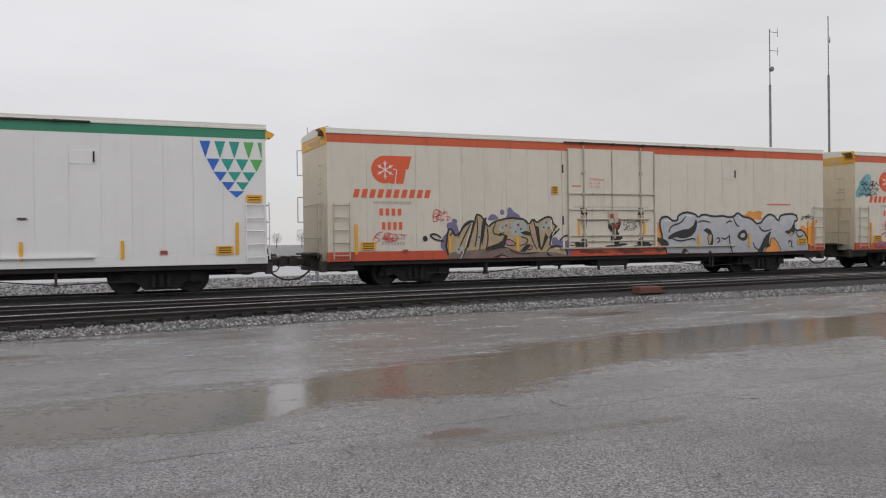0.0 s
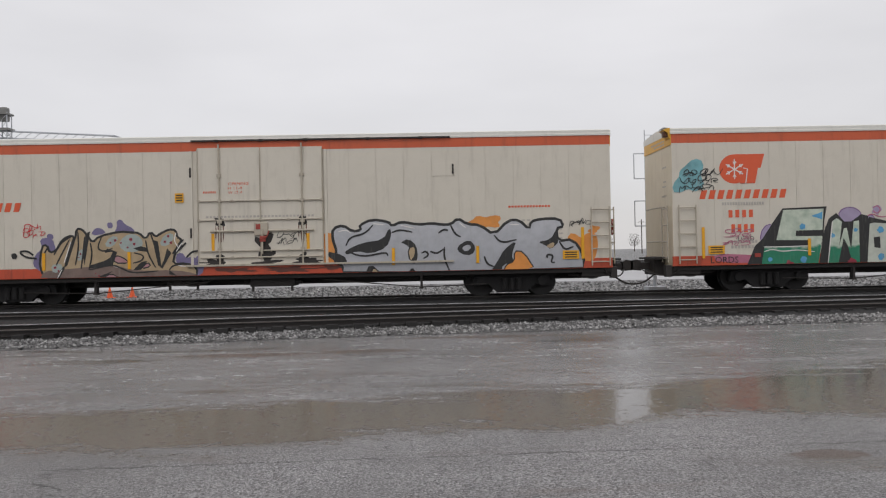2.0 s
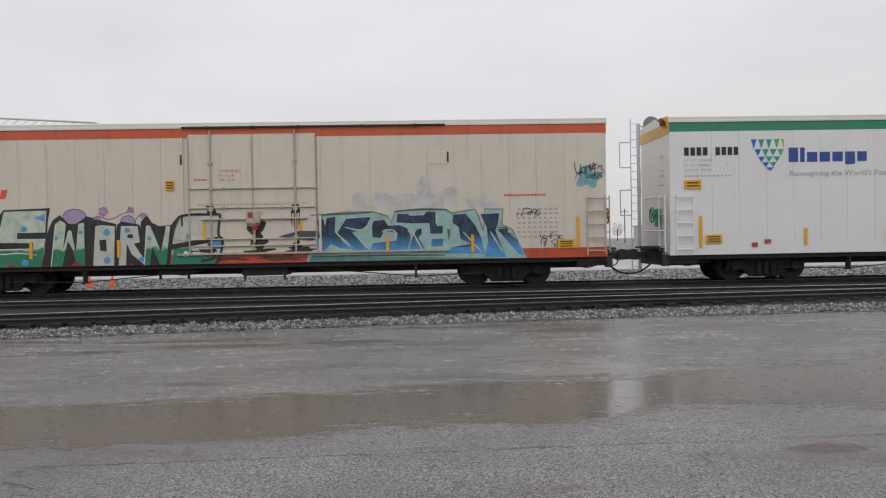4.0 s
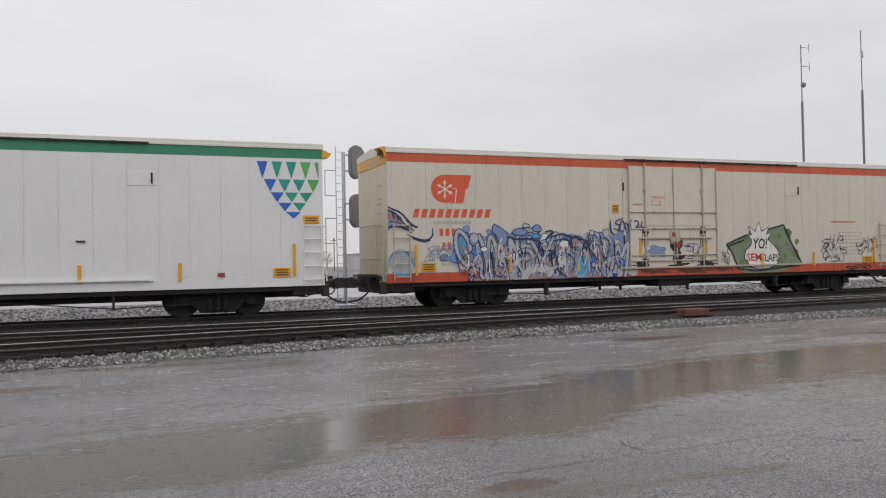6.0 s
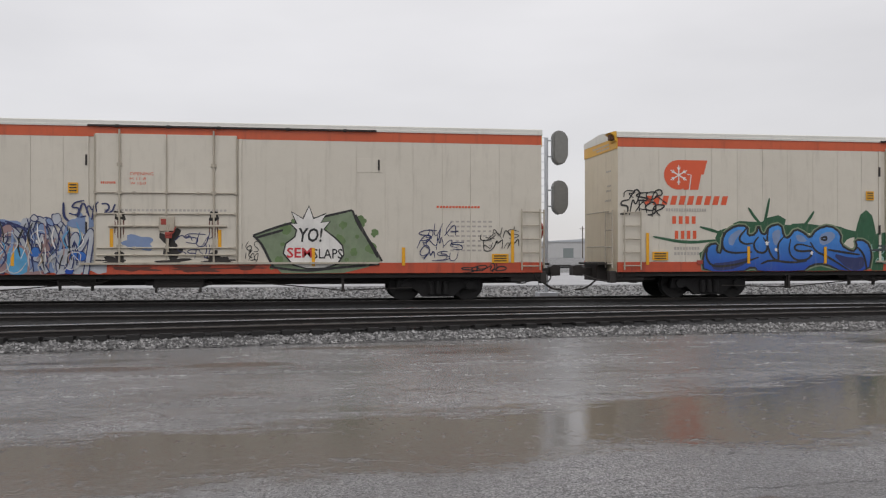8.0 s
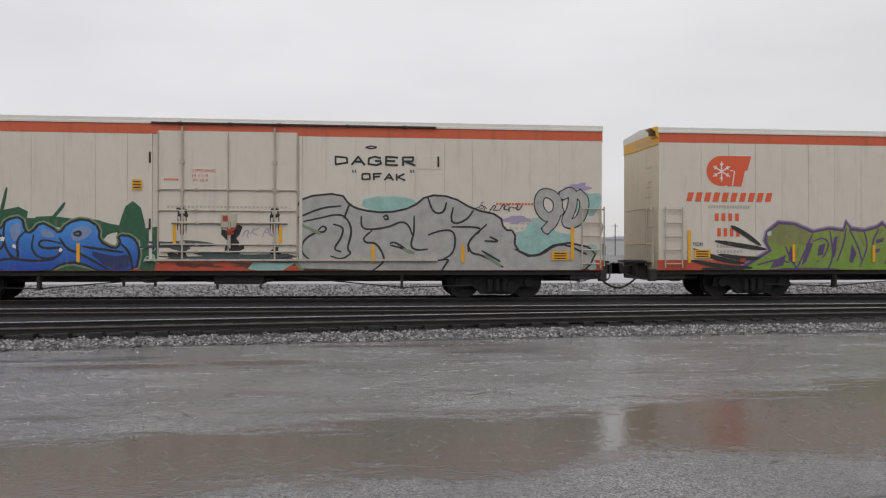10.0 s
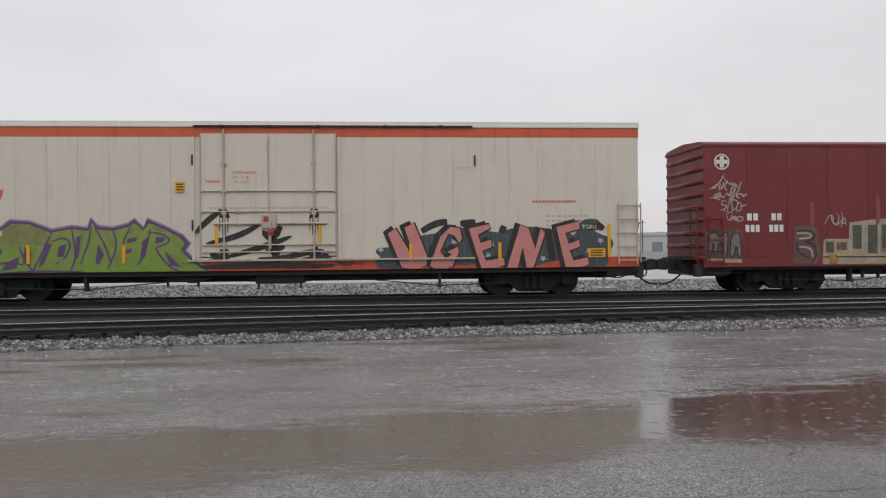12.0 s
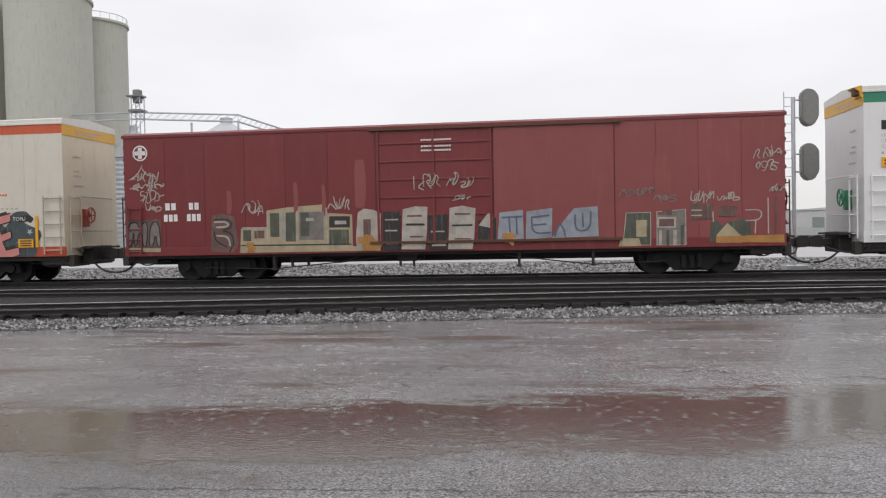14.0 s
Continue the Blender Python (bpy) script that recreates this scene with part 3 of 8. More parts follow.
def underframe(car, length, posts, gear):
    bm = bmesh.new()
    box(bm, 0.3, length - 0.3, 1.25, 1.85, 0.78, SILL)
    box(bm, 0.0, length, 0.12, WIDTH - 0.12, 1.0, SILL)
    part("centre_sill", bm, M_GRIME, car)
    for x in posts:
        bm = bmesh.new()
        for y in (0.14, 0.30):
            box(bm, x - 0.035, x + 0.035, y, y + 0.06, 0.62, SILL)
        box(bm, x - 0.06, x + 0.06, 0.12, 0.38, 0.60, 0.66)
        part("truss_post", bm, M_IRON, car)
    a, b = posts[0], posts[-1]
    for p0, p1 in (((a - 2.2, 0.7), (a, 0.64)), ((a, 0.64), (length / 2 - 1.6, 0.93)), ((b, 0.64), (length / 2 + 1.9, 0.93)), ((b + 2.0, 0.7), (b, 0.64))):
        bm = bmesh.new()
        rod(bm, (p0[0], 0.24, p0[1]), (p1[0], 0.24, p1[1]), 0.016, 6)
        part("brake_rod", bm, M_IRON, car)
    for x0, x1, z in gear:
        bm = bmesh.new()
        box(bm, x0, x1, 0.35, 1.2, z, SILL - 0.02, 0.05)
        rod(bm, (x0 - 0.2, 0.5, z + 0.12), (x1 + 0.2, 0.5, z + 0.12), 0.06, 8)
        for x in (x0 + 0.1, x1 - 0.1):
            box(bm, x - 0.03, x + 0.03, 0.33, 0.42, z - 0.14, z + 0.1)
        part("brake_gear", bm, M_GRIME, car)
    bm = bmesh.new()
    x = gear[-1][0]
    tube(bm, [(x - 2.2, 0.25, 1.1), (x - 2.0, 0.25, 0.84), (x - 1.6, 0.25, 0.8), (x - 1.2, 0.25, 0.95), (x - 1.0, 0.25, 1.1)], 0.03)
    part("brake_pipe", bm, M_IRON, car)


def side_panel(x0, x1, z0, z1, seed, nx=6, nz=20, deep=0.010):
    """A sheet of the side, a little quilted by its fastenings."""
    bm = bmesh.new()
    rnd = random.Random(seed)
    rows = []
    for k in range(nz + 1):
        row = []
        for i in range(nx + 1):
            inside = 0 < i < nx and 0 < k < nz
            d = 0.35 * deep - 1.1 * deep * math.sin(math.pi * i / nx) ** 0.7 * abs(math.sin(math.pi * 5 * k / nz + seed * 1.3)) ** 0.6 + rnd.uniform(-0.001, 0.001) if inside else 0.0005
            d = max(d, -0.0075)
            row.append(bm.verts.new((x0 + (x1 - x0) * i / nx, d - 0.004, z0 + (z1 - z0) * k / nz)))
        rows.append(row)
    for k in range(nz):
        for i in range(nx):
            bm.faces.new((rows[k][i], rows[k][i + 1], rows[k + 1][i + 1], rows[k + 1][i]))
    edge = [e for e in bm.edges if e.is_boundary]
    for e in edge:
        e.smooth = False
    made = bmesh.ops.extrude_edge_only(bm, edges=edge)
    for v in made["geom"]:
        if isinstance(v, bmesh.types.BMVert):
            v.co.y = 0.02
    bmesh.ops.recalc_face_normals(bm, faces=bm.faces[:])
    return bm


LEFT_EDGES = (0.0, 1.3, 2.15, 3.0, 3.84, 4.68, 5.52, 6.37, 7.2, 8.04, 8.62)
RIGHT_EDGES = (12.78, 13.44, 14.27, 15.11, 15.97, 16.8, 17.61, 18.47, 19.3, 20.16, 21.44)


def reefer(body, stripe, sill, end, hardware, label, door_at, wheel_end, wheel_paint):
    """An insulated boxcar with a sliding plug door."""
    car = thing("refrigerator_car", label, "boxcar", "cars of the passing train")
    L, d0, d1 = LENGTH, *door_at
    bm = bmesh.new()
    box(bm, 0.03, L - 0.03, 0.012, WIDTH - 0.012, SILL + 0.02, ROOF - 0.16)
    part("body", bm, body, car)
    for x0, x1 in ((0.0, 0.032), (L - 0.032, L)):
        bm = bmesh.new()
        box(bm, x0, x1, 0.0, WIDTH, SILL, ROOF - 0.17)
        part("end_wall", bm, end, car)
        bm = bmesh.new()
        a = -0.02 if x0 == 0 else L
        box(bm, a, a + 0.02, 0.004, WIDTH - 0.004, ROOF - 0.52, ROOF - 0.14)
        panel = part("end_stripe", bm, M_GOLD, car)
        side = -0.024 if x0 == 0 else L + 0.024
        bm = bmesh.new()
        for z, n in ((5.03, 9), (4.93, 7)):
            for i in range(n):
                y0 = 0.7 + i * 0.17
                box(bm, side - 0.002, side + 0.002, y0, y0 + 0.11, z, z + 0.055)
        tagged(part("end_lettering", bm, M_GREYINK, car), kind="stuff")
        bm = bmesh.new()
        for z, n in ((4.2, 4), (3.75, 3), (3.6, 4), (3.3, 5)):
            for i in range(n):
                box(bm, side - 0.002, side + 0.002, 0.55 + i * 0.11, 0.62 + i * 0.11, z, z + 0.05)
        tagged(part("end_lettering", bm, M_GREYINK, car), kind="stuff")
    # roof: a low gable with a drip edge, and the corner castings at the ends
    bm = bmesh.new()
    for x0, x1 in ((-0.03, L + 0.03),):
        out = [(-0.035, ROOF - 0.19), (-0.035, ROOF - 0.13), (-0.012, ROOF - 0.12), (-0.012, ROOF - 0.03), (0.05, ROOF), (WIDTH / 2, ROOF + 0.1),
               (WIDTH - 0.05, ROOF), (WIDTH + 0.012, ROOF - 0.03), (WIDTH + 0.012, ROOF - 0.19)]
        prism(bm, out, x0, x1)
    for v in bm.verts:
        v.co = (v.co.y, v.co.x, v.co.z)
    bmesh.ops.recalc_face_normals(bm, faces=bm.faces[:])
    part("roof", bm, M_ROOF, car)
    # the side: stripe, sheets, sill
    bm = bmesh.new()
    box(bm, 0.0, L, -0.006, 0.012, STRIPE, ROOF - 0.19)
    part("stripe", bm, stripe, car)
    bm = bmesh.new()
    box(bm, -0.02, L + 0.02, -0.0125, 0.05, SILL, BELT, 0.006)
    box(bm, -0.02, L + 0.02, WIDTH - 0.05, WIDTH + 0.02, SILL, BELT, 0.012)
    part("side_sill", bm, sill, car)
    for edges in (LEFT_EDGES, RIGHT_EDGES):
        for i, (a, b) in enumerate(zip(edges, edges[1:])):
            part("side_panel", side_panel(a + 0.0035, b - 0.0035, BELT + 0.004, STRIPE - 0.004, i), body, car, smooth=True)
    for x in (8.62, 12.70):
        bm = bmesh.new()
        box(bm, x, x + 0.08, -0.03, 0.02, BELT, STRIPE)
        part("door_post", bm, body, car)
    # the door with its rods
    bm = bmesh.new()
    m = (d0 + d1) / 2
    for a, b in ((d0 + 0.03, m - 0.008), (m + 0.008, d1 - 0.03)):
        box(bm, a, b, -0.03, 0.02, BELT + 0.02, STRIPE + 0.09, 0.01)
    door = part("door", bm, body, car)
    for x in (9.51, 12.02):
        bm = bmesh.new()
        rod(bm, (x, -0.07, BELT), (x, -0.07, STRIPE + 0.2), 0.028, 8)
        for z in (4.15, 3.38, 2.75, 1.9):
            box(bm, x - 0.07, x + 0.07, -0.09, -0.03, z - 0.05, z + 0.05, 0.01)
        part("lock_rod", bm, hardware, door)
        for z in (2.75, 1.62):
            bm = bmesh.new()
            blob(bm, x, z, 0.13, 0.16, -0.034, int(x * 10 + z), 0.5)
            part("grime", bm, M_GRIME, door)
        for k in range(4):
            bm = bmesh.new()
            blob(bm, x - 0.12 + 0.075 * k, 2.45 - 0.07 * (k % 3), 0.016, 0.22 + 0.06 * (k % 2), -0.0335, k + int(x), 0.4)
            part("rust_run", bm, M_DIRT, door)
    runs = [((m, -0.05, 1.7), (m, -0.05, STRIPE), 0.018)]
    runs += [((d0 + 0.02, -0.06, z), (d1 - 0.02, -0.06, z), 0.022) for z in (3.38, 2.8)]
    runs += [((a, -0.07, 2.46), (b, -0.07, 2.46), 0.035) for a, b in ((d0 + 0.4, m - 0.2), (m + 0.25, d1 - 0.3))]
    runs += [((d0 + 0.1, -0.07, z), (d1 - 0.05, -0.07, z), 0.022) for z in (1.86, 1.66)]
    runs += [((x, -0.05, BELT), (x, -0.05, STRIPE + 0.05), 0.02) for x in (d0 + 0.03, d1 - 0.03)]
    for p, q, r in runs:
        bm = bmesh.new()
        rod(bm, p, q, r, 8)
        if p[2] == q[2]:
            for x in (d0 + 0.05, 9.9, m, 11.6, d1 - 0.05):
                if p[0] <= x <= q[0]:
                    box(bm, x - 0.04, x + 0.04, p[1] - r - 0.004, -0.03, p[2] - 0.035, p[2] + 0.035)
        part("door_bar", bm, hardware, door)
    bm = bmesh.new()
    box(bm, m - 0.2, m + 0.22, -0.10, -0.03, 2.32, 2.72, 0.02)
    rod(bm, (m + 0.05, -0.12, 2.5), (m + 0.05, -0.12, 1.75), 0.03, 8)
    part("lock_box", bm, hardware, door)
    bm = bmesh.new()
    box(bm, m - 0.14, m + 0.0, -0.108, -0.1, 2.5, 2.66)
    box(bm, m - 0.02, m + 0.16, -0.16, -0.1, 2.12, 2.3, 0.02)
    tube(bm, [(m + 0.0, -0.15, 2.2), (m + 0.2, -0.17, 2.25), (m + 0.26, -0.15, 2.45)], 0.02)
    part("lock_handle", bm, M_RED, door, "faded red lock handle")
    bm = bmesh.new()
    blob(bm, m + 0.08, 2.0, 0.2, 0.42, -0.034, 5, 0.7)
    part("grime", bm, M_GRIME, door)
    bm = bmesh.new()
    box(bm, 8.68, 16.55, -0.09, 0.0, 5.19, 5.235)
    for x in (9.4, 10.75, 12.1, 14.0, 15.6):
        box(bm, x, x + 0.1, -0.1, -0.01, 5.17, 5.245)
    part("door_track", bm, M_IRON, car)
    if body is M_CREAM:
        for k, (x, z, rx, rz) in enumerate(((9.3, 1.5, 0.4, 0.08), (10.9, 1.47, 0.5, 0.07), (12.2, 1.5, 0.45, 0.09), (9.9, 1.28, 0.5, 0.07), (11.6, 1.27, 0.7, 0.08), (12.9, 1.3, 0.4, 0.06), (10.85, 2.15, 0.2, 0.26), (11.0, 1.75, 0.12, 0.2))):
            bm = bmesh.new()
            blob(bm, x, z, rx, rz, -0.0335 if z > BELT + 0.02 else -0.0142, k + 200, 0.6)
            part("grime", bm, M_GRIME if z > BELT + 0.02 else M_DIRT, car)
    bm = bmesh.new()
    box(bm, 8.5, 16.6, -0.10, -0.02, 1.40, 1.455)
    part("lower_track", bm, hardware, car)
    # hatches, latches, placards, reflectors
    bm = bmesh.new()
    box(bm, 15.99, 16.71, -0.02, -0.004, 4.03, 4.42, 0.004)
    part("hatch", bm, body, car)
    for x, z in ((16.62, 4.24), (8.64, 4.26), (8.64, 2.42)):
        bm = bmesh.new()
        box(bm, x - 0.025, x + 0.025, -0.05, -0.01, z - 0.15, z + 0.15, 0.006)
        part("latch", bm, M_IRON, car)
    for x, z in ((0.92, 1.83), (4.19, 1.64), (6.76, 1.63), (9.30, 2.13), (12.18, 2.1), (14.76, 1.6), (17.33, 1.61), (20.55, 1.9)):
        h = 0.48 if x in (0.92, 20.55) else 0.26
        bm = bmesh.new()
        box(bm, x - 0.045, x + 0.045, -0.05, -0.036, z - h, z + h)
        part("reflector", bm, M_YELLOW, car)
    for x, z, w, h in ((1.32, 1.61, 0.25, 0.13), (20.18, 1.55, 0.25, 0.13), (8.3, 3.5, 0.13, 0.14)):
        bm = bmesh.new()
        box(bm, x - w, x + w, -0.05, -0.036, z - h, z + h)
        placard = part("placard", bm, M_YELLOW, car)
        bm = bmesh.new()
        for k in range(3):
            zz = z + (k - 1) * h * 0.55
            box(bm, x - w * 0.75, x + w * 0.75, -0.0535, -0.05, zz - h * 0.13, zz + h * 0.13)
        part("placard_lettering", bm, M_BLACKINK, placard)
    bm = bmesh.new()
    box(bm, 2.5, 2.68, -0.05, -0.036, 1.36, 1.48)
    part("tag_plate", bm, M_RED, car)
    ladder("ladder", 0.17, 0.69, 1.2, 3.0, -0.10, hardware, car)
    ladder("ladder", 20.82, 21.37, 1.2, 3.0, -0.10, hardware, car)
    for x, way in ((0.0, -1), (L, 1)):
        ladder("end_ladder", 0.15, 0.75, 1.25, 3.0, x + way * 0.12, hardware, car, 4, "y")
        bm = bmesh.new()
        o = x + way * 0.15
        bm.free()
        for z in (2.98, 1.9):
            bm = bmesh.new()
            tube(bm, [(x, 0.75, z), (o, 0.85, z), (o, 2.6, z), (x, 2.7, z)], 0.02)
            part("grab_iron", bm, hardware, car)
        bm = bmesh.new()
        box(bm, min(x, x + way * 0.42), max(x, x + way * 0.42), 0.6, 2.5, 1.34, 1.40)
        part("end_platform", bm, M_GRIME, car)
        coupler(car, x, way)
    bm = bmesh.new()
    prism(bm, [(-0.24, ROOF - 0.05), (-0.06, ROOF), (0.0, ROOF - 0.02), (0.0, ROOF - 0.35), (-0.06, ROOF - 0.3), (-0.1, ROOF - 0.15)], 0.02, 0.5)
    part("corner_bracket", bm, M_GOLD, car, "rust-stained yellow bracket")
    bm = bmesh.new()
    box(bm, -0.2, -0.03, 0.08, 0.34, ROOF - 0.26, ROOF - 0.09, 0.03)
    part("marker_box", bm, M_RUST, car)
    if wheel_end < 0:
        bm = bmesh.new()
        prism(bm, [(L + 0.3, ROOF - 0.3), (L + 0.06, ROOF - 0.2), (L, ROOF - 0.15), (L, ROOF - 0.55), (L + 0.06, ROOF - 0.42), (L + 0.2, ROOF - 0.42)], 0.02, 0.4)
        part("corner_bracket", bm, M_GOLD, car, "yellow bracket")
    brake_wheel(car, L if wheel_end > 0 else 0.0, wheel_end, wheel_paint)
    underframe(car, L, (5.65, 15.6), ((7.75, 8.8, 0.82), (10.3, 11.7, 0.74)))
    trucks(car, (3.1, 18.4))
    return car


def blobs(car, spots, material, base, seed=0, wobble=0.35, name="graffiti_cloud"):
    """Sprayed clouds, each a part; dots too small to tell apart stay in one mesh."""
    dots = bmesh.new()
    for k, (x, z, rx, rz) in enumerate(spots):
        if rx > 0.2:
            bm = bmesh.new()
            blob(bm, x, z, rx, rz, base - 0.0003 * k, seed + k, wobble)
            part(name, bm, material, car)
        else:
            blob(dots, x, z, rx, rz, base - 0.0003 * k, seed + k, wobble)
    if dots.verts:
        tagged(part("graffiti_dots", dots, material, car), kind="stuff")
    else:
        dots.free()


def sweeps(car, lines, width, material, base, taper=0.7):
    for k, pts in enumerate(lines):
        part("graffiti_stroke", band(bmesh.new(), pts, width, base - 0.0003 * k, taper), material, car)


def daub(car, outline, material, y, rim=None, width=0.05, soft=1):
    """A sprayed field with a rounded outline, and a line round it where it has one."""
    edge = [(v.x, v.z) for v in rounded([Vector((x, 0, z)) for x, z in outline], soft, True)]
    ob = part("graffiti_field", flat(bmesh.new(), edge, y), material, car)
    if rim:
        part("graffiti_outline", band(bmesh.new(), edge, width, y - 0.0012, 0, 0, True), rim, ob)
    return ob


def orange_marks(car, number_bars=4):
    """The owner's emblem and lettering of an orange and cream car, as plain shapes."""
    bm = bmesh.new()
    arc = [(1.92 + 0.46 * math.cos(a), 4.08 + 0.45 * math.sin(a)) for a in [math.pi * (1.62 - 1.12 * k / 14) for k in range(15)]]
    flat(bm, [(2.86, 4.53), (2.74, 4.1), (2.66, 4.1), (2.56, 3.63), (2.10, 3.63)] + arc, -0.014)
    emblem = part("emblem", bm, M_LOGO, car)
    bm = bmesh.new()
    for k in range(6):
        a = k * math.pi / 3 + 0.52
        p, q = (1.93, 4.07), (1.93 + 0.30 * math.cos(a), 4.07 + 0.30 * math.sin(a))
        band(bm, [p, q], 0.035, -0.018 - 0.0003 * k, 0, 0)
        for s in (-0.6, 0.6):
            r = (1.93 + 0.16 * math.cos(a), 4.07 + 0.16 * math.sin(a))
            band(bm, [r, (r[0] + 0.09 * math.cos(a + s), r[1] + 0.09 * math.sin(a + s))], 0.028, -0.020 - 0.0003 * k, 0, 0)
    band(bm, [(2.27, 3.63), (2.33, 4.08), (2.2, 4.1)], 0.03, -0.022, 0, 0)
    part("emblem_star", bm, M_WHITEINK, emblem)
    bars("lettering", 10, 0.83, 3.56, 3.17, 3.44, M_LOGO, car, -0.015, 0.07, 0.36)
    bars("lettering", 16, 1.52, 2.84, 2.97, 3.06, M_GREYINK, car, -0.015, 0, 0.3)
    bars("lettering", 4, 1.72, 2.56, 2.59, 2.82, M_LOGO, car, -0.015, 0, 0.42)
    bars("lettering", number_bars, 1.80, 2.58, 2.13, 2.38, M_LOGO, car, -0.015, 0, 0.42)
    for z, n in ((1.80, 9), (1.64, 8)):
        bars("lettering", n, 1.78, 2.62, z, z + 0.09, M_GREYINK, car, -0.015, 0, 0.3)
    words("lettering", "OPENING", 9.78, 3.86, 0.09, M_LOGO, car, -0.036, 0.62)
    words("lettering", "H 11-8", 9.78, 3.73, 0.08, M_LOGO, car, -0.036, 0.42)
    words("lettering", "W 12-0", 9.78, 3.60, 0.08, M_LOGO, car, -0.036, 0.42)
    bars("lettering", 30, 9.1, 12.4, 2.87, 2.93, M_GREYINK, car, -0.036, 0, 0.35)
    bars("lettering", 8, 9.02, 9.42, 3.62, 3.68, M_LOGO, car, -0.036, 0, 0.35)
    bars("lettering", 14, 18.3, 19.6, 3.02, 3.08, M_LOGO, car, -0.015, 0, 0.3)
    rnd = random.Random(7)
    for k in range(7):
        bars("lettering", 8, 18.7, 20.0, 2.6 - k * 0.14, 2.65 - k * 0.14, M_GREYINK, car, -0.015, 0, 0.3 + 0.3 * rnd.random())


M_SHIELD = [spray("shield_blue", (0.015, 0.13, 0.55)), spray("shield_teal", (0.01, 0.32, 0.26)), spray("shield_green", (0.09, 0.42, 0.10))]


def shield(car, x, z, w, h, y=-0.015):
    """An emblem of small triangles in a shield that comes to a point below."""
    starts, wides = (0.0, 0.46, 0.92, 1.45, 1.95), (0.75, 0.88, 0.91, 0.93, 1.07)
    tops, talls = (0.0, 0.31, 0.54, 0.72, 0.88), (0.30, 0.22, 0.17, 0.15, 0.12)
    meshes = [bmesh.new() for _ in M_SHIELD]
    step = w / 4.2
    for r, start in enumerate(starts):
        count = (5, 4, 3, 2, 1)[r]
        for i in range(count):
            u = x + (start + i) * step
            shade = 0 if i == 0 and r < 4 else (2 if i == count - 1 and r < 2 or (r == 0 and i > 2) else 1)
            if r == 4:
                shade = 0
            wide = step * (0.3 if r == 0 and i == 4 else wides[r])
            top = z - tops[r] * h
            flat(meshes[shade], [(u, top), (u + wide, top), (u + (wide if wide < 0.4 * step else wide / 2), top - talls[r] * h)], y)
    for bm, m in zip(meshes, M_SHIELD):
        part("emblem", bm, m, car)


def white_marks(car):
    shield(car, 2.52, 4.64, 1.0, 0.98)
    shield(car, 19.5, 4.80, 1.78, 1.68)
    bars("lettering", 4, 0.45, 1.22, 4.17, 4.42, M_BLACKINK, car, -0.015, 0, 0.25)
    bars("lettering", 4, 1.42, 2.17, 4.17, 4.42, M_BLACKINK, car, -0.015, 0, 0.25)
    for k, text in enumerate(("LD LMT 195600", "LT WT 89400", "CU FT 7572")):
        words("lettering", text, 0.45, 3.98 - k * 0.15, 0.085, M_GREYINK, car, -0.015, (0.86, 0.78, 0.82)[k])
    bars("lettering", 12, 0.45, 1.95, 3.52, 3.57, M_GREYINK, car, -0.015, 0, 0.5)
    words("lettering", "F", 1.78, 3.84, 0.09, M_GREYINK, car, -0.015)
    for k, (a, b, top) in enumerate(((3.69, 4.0, 0.44), (4.05, 4.2, 0.44), (4.26, 4.6, 0.3), (4.66, 5.0, 0.3), (5.06, 5.4, 0.3), (5.46, 5.78, 0.3), (5.84, 6.15, 0.3))):
        bars("lettering", 1, a, b, 3.93 - (0.08 if k == 5 else 0), 3.93 + top, M_NAVY, car, -0.015, 0, 0.04)
    words("lettering", "Reimagining the World's Food Supply Chain", 3.72, 3.50, 0.17, M_SAGE, car, -0.015, 4.6)
    for x, z, w, h in ((0.70, 3.29, 0.26, 0.13), (8.25, 4.3, 0.16, 0.17), (21.07, 3.1, 0.24, 0.11)):
        bm = bmesh.new()
        box(bm, x - w, x + w, -0.05, -0.036, z - h, z + h)
        placard = part("placard", bm, M_YELLOW, car)
        bm = bmesh.new()
        for k in range(2):
            box(bm, x - w * 0.75, x + w * 0.75, -0.0535, -0.05, z - h * 0.5 + k * h * 0.7, z - h * 0.2 + k * h * 0.7)
        part("placard_lettering", bm, M_BLACKINK, placard)
    for x in (3.0, 18.45):
        bm = bmesh.new()
        box(bm, x - 0.1, x + 0.1, -0.05, -0.036, 1.46, 1.57)
        part("tag_plate", bm, M_RED, car)
    for x, z in ((7.4, 2.3), (14.8, 2.5)):
        bm = bmesh.new()
        box(bm, x - 0.12, x + 0.12, -0.06, -0.02, z - 0.02, z + 0.02)
        part("latch", bm, M_IRON, car)


# ---- the oxide-red boxcar ----
RED_LENGTH, RED_TOP = 19.2, 4.76


